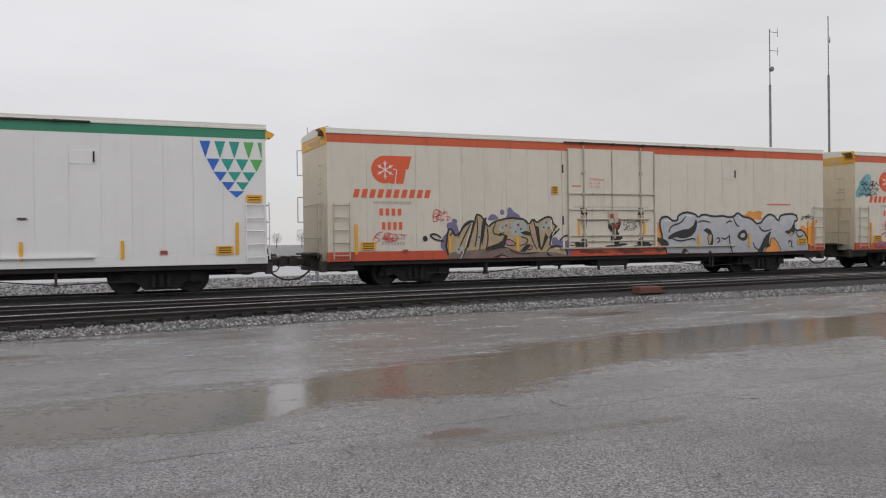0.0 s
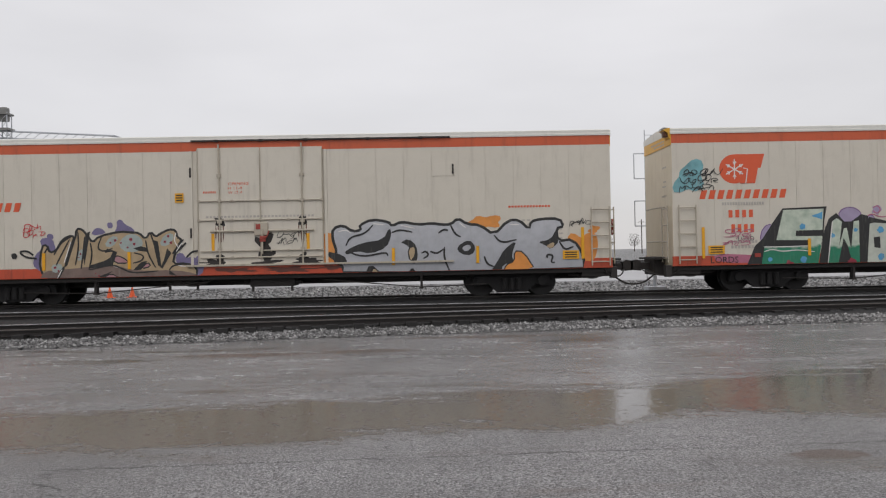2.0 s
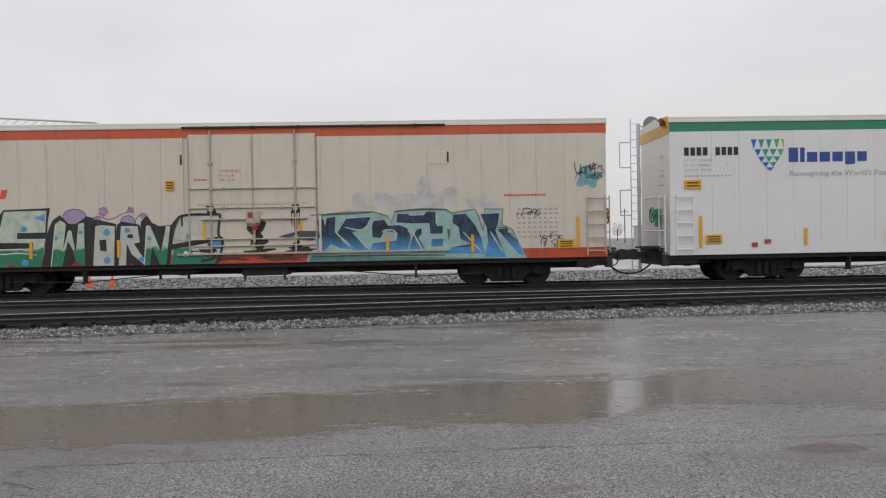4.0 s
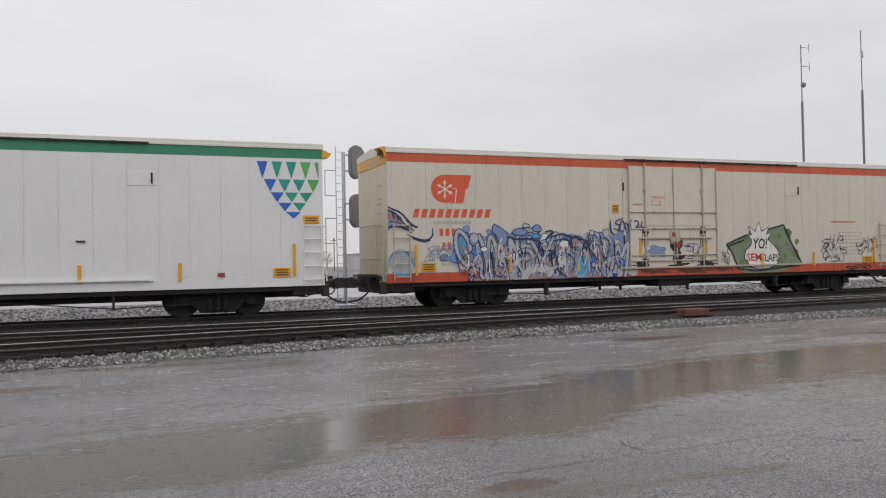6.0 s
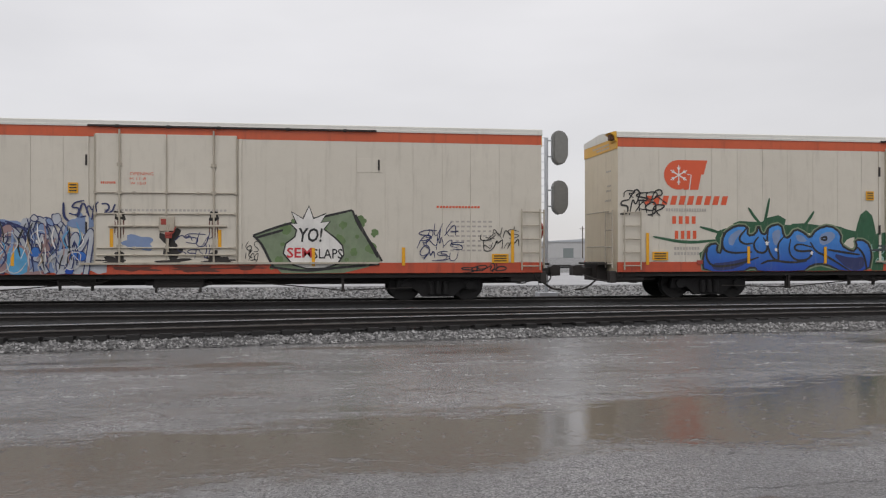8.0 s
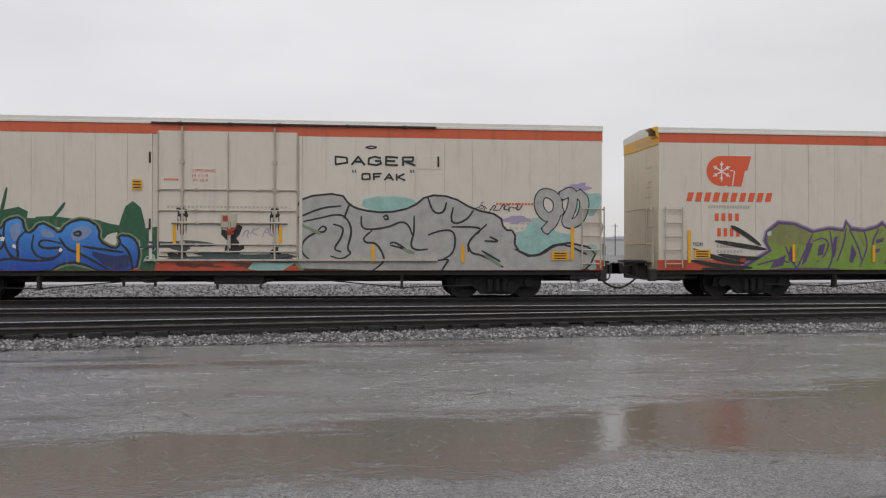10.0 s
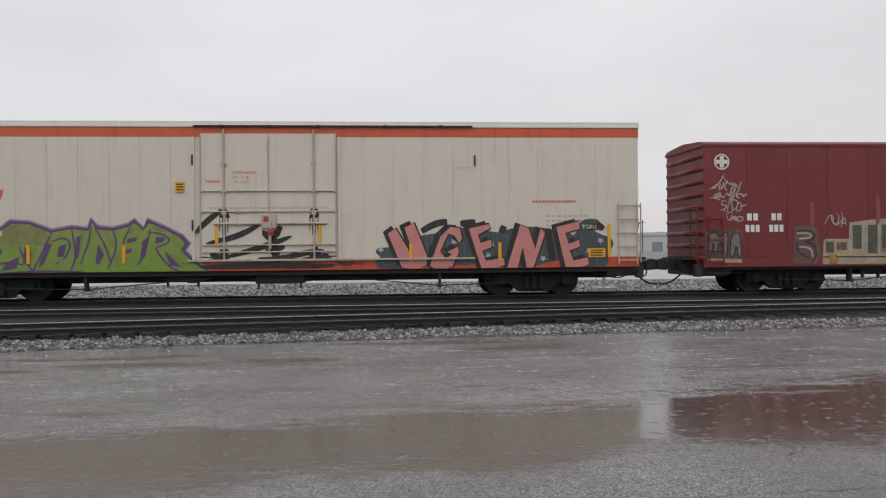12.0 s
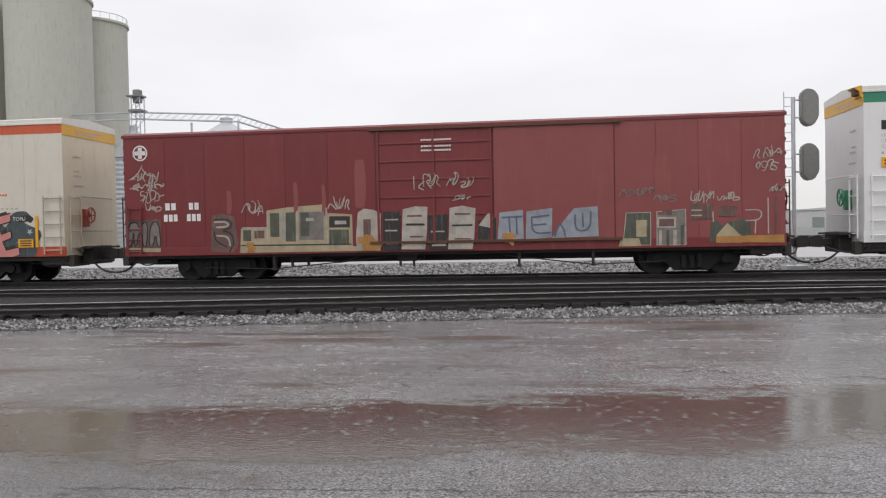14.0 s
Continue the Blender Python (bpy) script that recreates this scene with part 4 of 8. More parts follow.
def red_boxcar():
    car = thing("boxcar", "oxide-red boxcar with corrugated ends, faded panels and worn graffiti", "boxcar", "cars of the passing train")
    L, top = RED_LENGTH, RED_TOP
    bm = bmesh.new()
    box(bm, 0.05, L - 0.05, 0.02, WIDTH - 0.02, 1.12, top - 0.05)
    part("body", bm, M_OXIDE, car)
    for x0, x1 in ((0.0, 0.06), (L - 0.06, L)):
        bm = bmesh.new()
        box(bm, x0, x1, 0, WIDTH, 1.1, top)
        wall = part("end_wall", bm, M_OXIDE, car)
        for k in range(9):
            z = 1.35 + k * 0.38
            part("end_rib", rod(bmesh.new(), ((x0 + x1) / 2, 0.06, z), ((x0 + x1) / 2, WIDTH - 0.06, z), 0.085, 12), M_OXIDE, wall, smooth=True)
    edges = (0.0, 1.3, 2.55, 3.8, 5.05, 6.35, 7.78)
    for a, b in zip(edges, edges[1:]):
        part("side_panel", side_panel(a + 0.004, b - 0.004, 1.36, top - 0.10, int(a * 10), deep=0.003), M_OXIDE, car, smooth=True)
    edges = (14.62, 15.75, 16.9, 18.05, 19.2)
    for a, b in zip(edges, edges[1:]):
        part("side_panel", side_panel(a + 0.004, b - 0.004, 1.36, top - 0.10, int(a * 10), deep=0.003), M_OXIDE_PALE, car, smooth=True)
    bm = bmesh.new()
    box(bm, -0.02, L + 0.02, -0.015, 0.06, 1.08, 1.35, 0.012)
    part("side_sill", bm, M_OXIDE, car)
    bm = bmesh.new()
    box(bm, 7.8, 11.2, -0.03, 0.02, 1.36, top - 0.1)
    door = part("door", bm, M_OXIDE, car, "ribbed sliding door")
    for k in range(6):
        z = 1.6 + k * 0.52
        part("door_rib", box(bmesh.new(), 7.86, 11.12, -0.06, -0.03, z, z + 0.05, 0.01), M_OXIDE, door)
    for x in (7.82, 9.45, 11.1):
        part("door_stile", box(bmesh.new(), x, x + 0.07, -0.075, -0.03, 1.36, top - 0.1), M_OXIDE, door)
    bm = bmesh.new()
    box(bm, 11.22, 14.6, -0.05, 0.02, 1.36, top - 0.1, 0.012)
    part("door", bm, M_OXIDE_PALE, car, "smooth sun-bleached sliding door")
    for z in (1.36, top - 0.12):
        bm = bmesh.new()
        box(bm, 7.6, 14.8, -0.11, -0.02, z - 0.03, z + 0.04)
        part("door_track", bm, M_RUST, car)
    bm = bmesh.new()
    out = [(-0.03, top - 0.1), (-0.03, top - 0.02), (0.2, top + 0.06), (WIDTH / 2, top + 0.14), (WIDTH - 0.2, top + 0.06), (WIDTH + 0.03, top - 0.02), (WIDTH + 0.03, top - 0.1)]
    prism(bm, out, -0.05, L + 0.05)
    for v in bm.verts:
        v.co = (v.co.y, v.co.x, v.co.z)
    bmesh.ops.recalc_face_normals(bm, faces=bm.faces[:])
    part("roof", bm, M_OXIDE, car)
    # marks: a cross in a ring, bars for the lettering
    bm = bmesh.new()
    band(bm, [(0.54 + 0.215 * math.cos(k * math.pi / 12), 4.2 + 0.215 * math.sin(k * math.pi / 12)) for k in range(24)], 0.04, -0.02, 0, 0, True)
    band(bm, [(0.36, 4.2), (0.72, 4.2)], 0.12, -0.021, 0, 0)
    band(bm, [(0.54, 4.03), (0.54, 4.37)], 0.12, -0.0213, 0, 0)
    part("emblem", bm, M_WHITEINK, car)
    bars("lettering", 2, 1.30, 1.68, 2.46, 2.67, M_WHITEINK, car)
    bars("lettering", 2, 2.05, 2.40, 2.46, 2.67, M_WHITEINK, car)
    bars("lettering", 3, 1.25, 1.72, 2.12, 2.33, M_WHITEINK, car)
    bars("lettering", 3, 1.98, 2.45, 2.12, 2.33, M_WHITEINK, car)
    for k, n in enumerate((14, 11, 12)):
        bars("lettering", n, 9.14, 10.03, 4.28 - k * 0.12 - (0.06 if k else 0), 4.33 - k * 0.12 - (0.06 if k else 0), M_WHITEINK, car, -0.064)
    for x, way in ((0.0, -1), (L, 1)):
        ladder("end_ladder", 0.15, 0.7, 1.2, 2.9, x + way * 0.15, M_RUST, car, 5, "y")
        bm = bmesh.new()
        box(bm, min(x, x + way * 0.4), max(x, x + way * 0.4), 0.6, 2.5, 1.3, 1.36)
        part("end_platform", bm, M_GRIME, car)
        coupler(car, x, way)
    ladder("ladder", 0.12, 0.55, 1.15, 2.6, -0.09, M_OXIDE, car)
    brake_wheel(car, L, 1, M_RUST)
    underframe(car, L, (4.6, 11.9, 14.0), ((5.0, 5.7, 0.85), (8.3, 8.9, 0.8)))
    trucks(car, (2.7, 16.75))
    return car


def red_marks(car):
    """Worn lettering, painted-over blocks and pale scuffs along the lower side of the red car."""
    tones = [spray("chalk_white", (0.42, 0.38, 0.33), mottled=0.45), spray("pale_ochre", (0.40, 0.33, 0.21), mottled=0.4),
             spray("dull_green", (0.075, 0.085, 0.06), mottled=0.45), spray("pale_blue", (0.29, 0.31, 0.35), mottled=0.45),
             spray("dull_brown", (0.14, 0.075, 0.062), mottled=0.45), spray("dull_black", (0.025, 0.02, 0.02), mottled=0.3),
             spray("dull_grey", (0.20, 0.175, 0.16), mottled=0.5), spray("rusty_ochre", (0.42, 0.20, 0.05), mottled=0.4),
             spray("dusty_blue", (0.10, 0.12, 0.17), mottled=0.3)]
    daub(car, [(-0.02, 1.33), (0.01, 2.14), (0.34, 2.24), (0.58, 2.16), (0.78, 2.2), (1.14, 2.21), (1.15, 1.31)], tones[4], -0.01619, None, 0, 0)
    daub(car, [(0.06, 1.39), (0.1, 2.06), (0.36, 2.14), (0.46, 1.92), (0.58, 2.12), (0.73, 2.1), (0.68, 1.38), (0.55, 1.39), (0.53, 1.86), (0.41, 1.72), (0.35, 1.39), (0.29, 1.39), (0.27, 1.93), (0.21, 1.39)], tones[6], -0.01852, tones[5], 0.045, 1)
    daub(car, [(0.74, 1.38), (0.82, 2.09), (1.08, 2.13), (1.14, 1.38), (1.01, 1.38), (0.97, 1.78), (0.89, 1.41)], tones[6], -0.01855, tones[5], 0.045, 1)
    daub(car, [(0.09, 1.23), (0.09, 1.34), (1.13, 1.32), (1.13, 1.21)], tones[1], -0.03078, None, 0, 0)
    daub(car, [(2.7, 1.19), (2.76, 2.26), (3.07, 2.32), (3.45, 2.23), (3.59, 1.42), (3.42, 1.16)], tones[4], -0.01631, None, 0, 0)
    sweeps(car, [[(2.8, 2.14), (3.33, 2.16), (3.4, 1.9), (3.03, 1.82), (3.37, 1.74), (3.44, 1.42), (3.29, 1.18)], [(2.82, 1.77), (2.86, 1.5), (3.22, 1.32)]], 0.05, tones[5], -0.02, 0.2)
    sweeps(car, [[(2.83, 2.07), (3.23, 2.08), (3.28, 1.93), (2.89, 1.91)], [(2.89, 1.67), (3.26, 1.64), (3.32, 1.35)]], 0.06, tones[0], -0.0224, 0.2)
    daub(car, [(3.62, 1.09), (3.66, 1.86), (4.45, 1.9), (4.47, 2.38), (5.08, 2.46), (6.27, 2.53), (6.32, 2.27), (7.06, 2.21), (7.06, 1.29), (7.64, 1.21), (7.64, 1.09)], tones[1], -0.01644, None, 0, 0)
    daub(car, [(4.56, 1.6), (4.56, 2.3), (4.85, 2.3), (4.84, 1.59)], tones[2], -0.01867, None, 0, 0)
    daub(car, [(4.91, 1.5), (4.92, 2.31), (5, 2.31), (4.99, 1.49)], tones[3], -0.0187, None, 0, 0)
    daub(car, [(5.03, 1.45), (5.05, 2.31), (5.35, 2.31), (5.34, 1.45)], tones[2], -0.01873, None, 0, 0)
    daub(car, [(5.45, 1.49), (5.46, 2.32), (6.2, 2.31), (6.19, 1.48)], tones[6], -0.01876, None, 0, 0)
    daub(car, [(5.49, 1.6), (5.5, 2.29), (5.77, 2.29), (5.76, 1.59)], tones[2], -0.01879, None, 0, 0)
    daub(car, [(6.36, 1.84), (6.37, 2.17), (6.99, 2.16), (6.98, 1.83)], tones[5], -0.01882, None, 0, 0)
    daub(car, [(6.35, 1.35), (6.36, 1.78), (6.95, 1.77), (6.95, 1.34)], tones[2], -0.01885, None, 0, 0)
    daub(car, [(3.72, 1.49), (3.73, 1.81), (3.97, 1.81), (3.97, 1.48)], tones[2], -0.01888, None, 0, 0)
    daub(car, [(4.07, 1.56), (4.07, 1.79), (4.38, 1.79), (4.38, 1.56)], tones[4], -0.01891, None, 0, 0)
    daub(car, [(3.7, 1.85), (3.7, 1.9), (4.42, 1.89), (4.42, 1.84)], tones[0], -0.01894, None, 0, 0)
    daub(car, [(6.53, 1.93), (6.53, 2.04), (6.88, 2.03), (6.88, 1.93)], tones[0], -0.01897, None, 0, 0)
    daub(car, [(5.66, 2.04), (5.66, 2.14), (5.9, 2.13), (5.9, 2.04)], tones[0], -0.0212, None, 0, 0)
    sweeps(car, [[(3.65, 1.36), (5.06, 1.35), (7.02, 1.34)]], 0.035, tones[5], -0.0232, 0)
    sweeps(car, [[(4.48, 2.37), (4.48, 1.4)]], 0.035, tones[0], -0.0232, 0)
    sweeps(car, [[(5.39, 2.35), (5.39, 1.42)]], 0.035, tones[0], -0.0232, 0)
    sweeps(car, [[(6.28, 2.42), (6.3, 1.38)]], 0.035, tones[0], -0.0232, 0)
    blobs(car, ((3.96, 1.29, 0.15, 0.15),), tones[7], -0.0325, 31, 0.4)
    scribble(car, 0.25, 1.06, 3.35, 3.58, tones[0], 120, 1, 5, 0.04)
    scribble(car, 0.28, 1.15, 3.11, 3.33, tones[0], 126, 1, 6, 0.04)
    scribble(car, 0.53, 1.15, 2.77, 3.04, tones[0], 164, 1, 4, 0.04)
    scribble(car, 0.66, 1.11, 2.44, 2.61, tones[0], 184, 1, 4, 0.04)
    scribble(car, 3.71, 4.32, 2.3, 2.62, tones[0], 644, 1, 4, 0.04)
    scribble(car, 6.36, 6.92, 2.35, 2.63, tones[0], 1029, 1, 4, 0.04)
    sweeps(car, [[(0.61, 3.85), (0.47, 3.58), (0.15, 3.38)], [(0.57, 3.78), (0.73, 3.53), (1.06, 3.49)], [(0.18, 3.13), (0.4, 3.17)], [(1.15, 3.16), (1.3, 3.22)], [(1.08, 2.87), (1.29, 2.93)], [(0.59, 2.71), (0.66, 2.91)]], 0.035, tones[0], -0.026, 0.8)
    daub(car, [(7.19, 1.14), (7.17, 1.57), (7.24, 2.26), (7.42, 2.37), (7.69, 2.33), (7.92, 2.23), (7.89, 1.13)], tones[0], -0.06603, None, 0, 0)
    daub(car, [(8.51, 1.16), (8.57, 2.32), (8.92, 2.4), (9.3, 2.38), (9.27, 1.69), (9.21, 1.15)], tones[0], -0.06606, None, 0, 0)
    daub(car, [(9.88, 1.13), (9.94, 2.33), (10.31, 2.39), (10.69, 2.3), (10.64, 1.52), (10.58, 1.12)], tones[0], -0.06609, None, 0, 0)
    daub(car, [(10.77, 1.81), (11.05, 2.17), (11.19, 2.02), (11.11, 1.73)], tones[0], -0.06612, None, 0, 0)
    daub(car, [(7.96, 1.14), (7.99, 2.27), (8.48, 2.26), (8.48, 1.13)], tones[5], -0.06515, None, 0, 0)
    daub(car, [(9.31, 1.12), (9.32, 2.11), (9.86, 2.16), (9.85, 1.11)], tones[5], -0.06518, None, 0, 0)
    daub(car, [(10.74, 1.38), (10.76, 1.95), (11.27, 2.02), (11.26, 1.37)], tones[5], -0.06521, None, 0, 0)
    daub(car, [(7.4, 1.54), (7.4, 2.06), (7.62, 2.06), (7.61, 1.53)], tones[4], -0.07374, None, 0, 0)
    daub(car, [(8.7, 2.1), (8.7, 2.15), (9.13, 2.15), (9.13, 2.1)], tones[4], -0.07377, None, 0, 0)
    daub(car, [(8.66, 1.85), (8.66, 1.91), (9.2, 1.9), (9.2, 1.84)], tones[5], -0.0738, None, 0, 0)
    daub(car, [(8.76, 1.5), (8.76, 1.55), (9.16, 1.54), (9.16, 1.5)], tones[4], -0.07383, None, 0, 0)
    daub(car, [(10.08, 2.13), (10.08, 2.18), (10.53, 2.17), (10.53, 2.12)], tones[4], -0.07386, None, 0, 0)
    daub(car, [(10, 1.8), (10.01, 1.85), (10.6, 1.85), (10.59, 1.8)], tones[5], -0.07389, None, 0, 0)
    daub(car, [(10.07, 1.42), (10.07, 1.46), (10.55, 1.45), (10.55, 1.41)], tones[4], -0.07392, None, 0, 0)
    daub(car, [(8.05, 2.01), (8.05, 2.05), (8.44, 2.05), (8.44, 2.01)], tones[0], -0.07395, None, 0, 0)
    daub(car, [(8.04, 1.69), (8.04, 1.74), (8.4, 1.73), (8.4, 1.69)], tones[0], -0.07398, None, 0, 0)
    daub(car, [(8.07, 1.31), (8.07, 1.38), (8.43, 1.38), (8.43, 1.31)], tones[0], -0.07401, None, 0, 0)
    daub(car, [(9.38, 1.64), (9.38, 1.68), (9.78, 1.68), (9.78, 1.64)], tones[0], -0.07404, None, 0, 0)
    daub(car, [(9.41, 1.24), (9.41, 1.29), (9.81, 1.29), (9.81, 1.24)], tones[0], -0.07407, None, 0, 0)
    daub(car, [(9.27, 1.32), (9.27, 1.4), (9.84, 1.39), (9.84, 1.31)], tones[1], -0.0741, None, 0, 0)
    blobs(car, ((7.61, 1.29, 0.28, 0.28), (7.4, 1.43, 0.17, 0.17),), tones[7], -0.0745, 33, 0.5)
    daub(car, [(11.3, 1.37), (11.37, 2.16), (12.04, 2.23), (12.05, 1.36)], tones[3], -0.06783, None, 0, 0)
    daub(car, [(12.1, 1.37), (12.14, 2.18), (12.87, 2.26), (12.84, 1.43)], tones[3], -0.06786, None, 0, 0)
    daub(car, [(12.84, 1.41), (13.14, 1.84), (13.47, 2.24), (14.13, 2.28), (14.15, 1.44)], tones[3], -0.06789, None, 0, 0)
    sweeps(car, [[(11.43, 2.02), (12.02, 2.04)], [(11.64, 2.01), (11.67, 1.55)], [(11.85, 2.01), (11.86, 1.54)], [(12.28, 2.01), (12.78, 2.06)], [(12.28, 2.01), (12.3, 1.54), (12.81, 1.57)], [(12.32, 1.79), (12.7, 1.81)], [(12.92, 1.45), (13.06, 1.85), (13.19, 1.63), (13.22, 1.43)], [(13.5, 2.07), (13.5, 1.59), (13.92, 1.62), (13.94, 2.14)], [(13.71, 2.1), (13.72, 1.7)]], 0.05, tones[8], -0.0785, 0.1)
    blobs(car, ((11.63, 1.44, 0.17, 0.17),), tones[7], -0.0805, 36, 0.4)
    scribble(car, 8.92, 9.62, 2.91, 3.36, tones[0], 332, 1, 4, 0.035, -0.084)
    scribble(car, 9.84, 10.61, 2.96, 3.25, tones[0], 459, 1, 4, 0.035, -0.084)
    scribble(car, 10.05, 10.49, 2.57, 2.71, tones[0], 489, 1, 4, 0.035, -0.084)
    daub(car, [(14.82, 1.18), (14.92, 2.07), (15.59, 2.08), (15.58, 1.16)], tones[2], -0.01632, tones[0], 0.03, 0)
    daub(car, [(15.19, 1.4), (15.19, 1.87), (15.48, 1.87), (15.47, 1.4)], tones[1], -0.02035, None, 0, 0)
    daub(car, [(15.75, 1.16), (15.76, 2.09), (16.54, 2.14), (16.54, 1.15)], tones[6], -0.01638, tones[0], 0.03, 0)
    daub(car, [(15.75, 1.64), (15.76, 1.94), (16.28, 1.93), (16.27, 1.63)], tones[0], -0.02041, None, 0, 0)
    daub(car, [(15.81, 1.15), (15.81, 1.58), (15.89, 1.58), (15.88, 1.15)], tones[0], -0.02044, None, 0, 0)
    daub(car, [(16.01, 1.14), (16.01, 1.57), (16.09, 1.57), (16.08, 1.14)], tones[2], -0.02047, None, 0, 0)
    daub(car, [(16.19, 1.14), (16.2, 1.57), (16.29, 1.57), (16.28, 1.14)], tones[0], -0.0205, None, 0, 0)
    daub(car, [(16.39, 1.15), (16.4, 1.71), (16.49, 1.71), (16.48, 1.15)], tones[2], -0.02053, None, 0, 0)
    daub(car, [(15.91, 1.99), (15.91, 2.14), (16.17, 2.13), (16.17, 1.99)], tones[4], -0.02056, None, 0, 0)
    daub(car, [(16.66, 1.85), (16.67, 2.29), (17.28, 2.28), (17.27, 1.85)], tones[4], -0.02059, None, 0, 0)
    daub(car, [(16.69, 2.09), (16.69, 2.13), (16.98, 2.12), (16.98, 2.09)], tones[0], -0.02062, None, 0, 0)
    daub(car, [(16.69, 1.95), (16.69, 1.98), (16.98, 1.98), (16.97, 1.94)], tones[0], -0.02065, None, 0, 0)
    daub(car, [(17.43, 1.92), (17.43, 2.21), (17.92, 2.2), (17.91, 1.91)], tones[4], -0.02068, None, 0, 0)
    daub(car, [(18.91, 1.39), (18.93, 2.41), (18.98, 2.41), (18.96, 1.39)], tones[4], -0.02071, None, 0, 0)
    daub(car, [(15.81, 1.68), (15.82, 1.89), (16.22, 1.88), (16.22, 1.67)], tones[4], -0.02234, None, 0, 0)
    daub(car, [(17.17, 1.23), (17.22, 1.76), (17.39, 1.81), (17.52, 1.66), (17.66, 1.76), (18.05, 1.84), (18.26, 1.8), (18.31, 1.22)], tones[2], -0.01677, None, 0, 0)
    daub(car, [(17.36, 1.41), (17.66, 1.74), (18.04, 1.36), (18.04, 1.18), (17.35, 1.19)], tones[1], -0.0196, None, 0, 0)
    sweeps(car, [[(18.13, 2.08), (18.58, 2.09), (18.54, 1.8), (18.13, 1.79)], [(18.41, 1.79), (18.39, 1.43)], [(18.74, 2.41), (18.74, 1.42)], [(17.27, 2.06), (17.28, 1.77)]], 0.035, tones[0], -0.0224, 0)
    daub(car, [(17.34, 1.21), (17.35, 1.37), (19.15, 1.39), (19.16, 1.17)], tones[7], -0.03103, None, 0, 0)
    daub(car, [(14.7, 1.13), (14.75, 1.36), (15.26, 1.36), (15.33, 1.12)], tones[1], -0.03126, None, 0, 0)
    scribble(car, 18.32, 19.09, 3.54, 3.84, tones[0], 805, 1, 5, 0.035)
    scribble(car, 18.39, 18.94, 3.22, 3.51, tones[0], 814, 1, 4, 0.035)
    scribble(car, 16.6, 17.2, 2.35, 2.63, tones[0], 587, 1, 5, 0.035)
    scribble(car, 15.7, 16.19, 2.4, 2.58, tones[6], 470, 1, 5, 0.035)
    scribble(car, 17.42, 17.89, 2.38, 2.55, tones[0], 693, 1, 5, 0.035)
    scribble(car, 14.77, 15.58, 2.58, 2.8, tones[6], 348, 1, 6, 0.035)
    scribble(car, 18.74, 19.13, 2.56, 2.74, tones[0], 859, 1, 4, 0.035)
    pale = painted("sun_faded_red", (0.235, 0.055, 0.05), (0.3, 0.12, 0.10), 0.5)
    for k, (x, z0, z1, w) in enumerate(((5.35, 2.3, 3.2, 0.14), (7.3, 2.4, 3.8, 0.34), (15.9, 2.0, 3.7, 0.44), (3.3, 2.3, 3.0, 0.15), (6.2, 2.2, 3.1, 0.12))):
        bm = bmesh.new()
        band(bm, [(x, z0), (x + 0.03, (z0 + z1) / 2), (x, z1)], w, -0.0165, 0.35)
        part("faded_patch", bm, pale, car)


# ---- the setting ----
def strip(bm, near, far, z_near, z_far):
    """A band of ground between two lines of points (x, y)."""
    a = [bm.verts.new((x, y, z_near)) for x, y in near]
    b = [bm.verts.new((x, y, z_far)) for x, y in far]
    for i in range(len(a) - 1):
        bm.faces.new((a[i], a[i + 1], b[i + 1], b[i]))
    return bm


bm = bmesh.new()
bmesh.ops.create_grid(bm, x_segments=8, y_segments=8, size=2500, matrix=Matrix.Translation((0, 0, -0.03)))
tagged(part("ground", bm, M_GRAVEL), "pale wet yard gravel reaching to the horizon", "ground", kind="structure")
bm = bmesh.new()
bmesh.ops.create_grid(bm, x_segments=4, y_segments=4, size=1, matrix=Matrix.LocRotScale((10, -40, 0), None, (200, 62, 1)))
tagged(part("pavement", bm, M_ASPHALT), "worn grey asphalt, wet with rain and long puddles", "asphalt", kind="structure")

# matte and pale: the wet road's sky reflection is put into its colour
M_WETROAD = plain("wet_concrete_sky_sheen", (0.40, 0.40, 0.41), 0.8, vary=0.3, scale=0.3, bump=0.05)
bm = bmesh.new()
box(bm, -300, 400, 44, 70, -0.03, 0.0)
tagged(part("road", bm, M_WETROAD), "wet concrete yard road beyond the tracks, its sky reflection painted as a pale colour", "road", kind="structure")

EDGE_X = (-160, -60, -30, -16, -9, -4, 1, 6, 12, 25, 60, 220)
EDGE_Y = (3.7, 9.2, 12.9, 14.6, 15.65, 16.55, 17.2, 17.6, 17.9, 17.95, 18.0, 18.0)


def edge_y(x):
    return float(np.interp(x, EDGE_X, EDGE_Y))


def spur(x, offset):
    """Rails of the spur that runs into the middle track from the near side."""
    ys = np.interp(x, (-160, -60, -12, -7, -2, 3, 8, 14, 22, 32, 45), (1.0, 10.6, 17.65, 18.35, 19.1, 19.8, 20.35, 20.9, 21.4, 21.9, 22.2))
    return float(ys) + offset


xs = [-160 + i * 4 for i in range(96)]
bm = bmesh.new()
strip(bm, [(x, edge_y(x) - 0.1) for x in xs], [(x, edge_y(x) + 0.75) for x in xs], 0.004, 0.11)
ballast_lip = tagged(part("ballast_shoulder", bm, M_BALLAST), "grey crushed-stone ballast shoulder beside the asphalt", "ballast", kind="structure")
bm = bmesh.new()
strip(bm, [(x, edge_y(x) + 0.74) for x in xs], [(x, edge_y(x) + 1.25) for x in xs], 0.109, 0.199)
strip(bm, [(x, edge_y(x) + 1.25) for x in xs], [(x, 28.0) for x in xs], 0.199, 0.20)
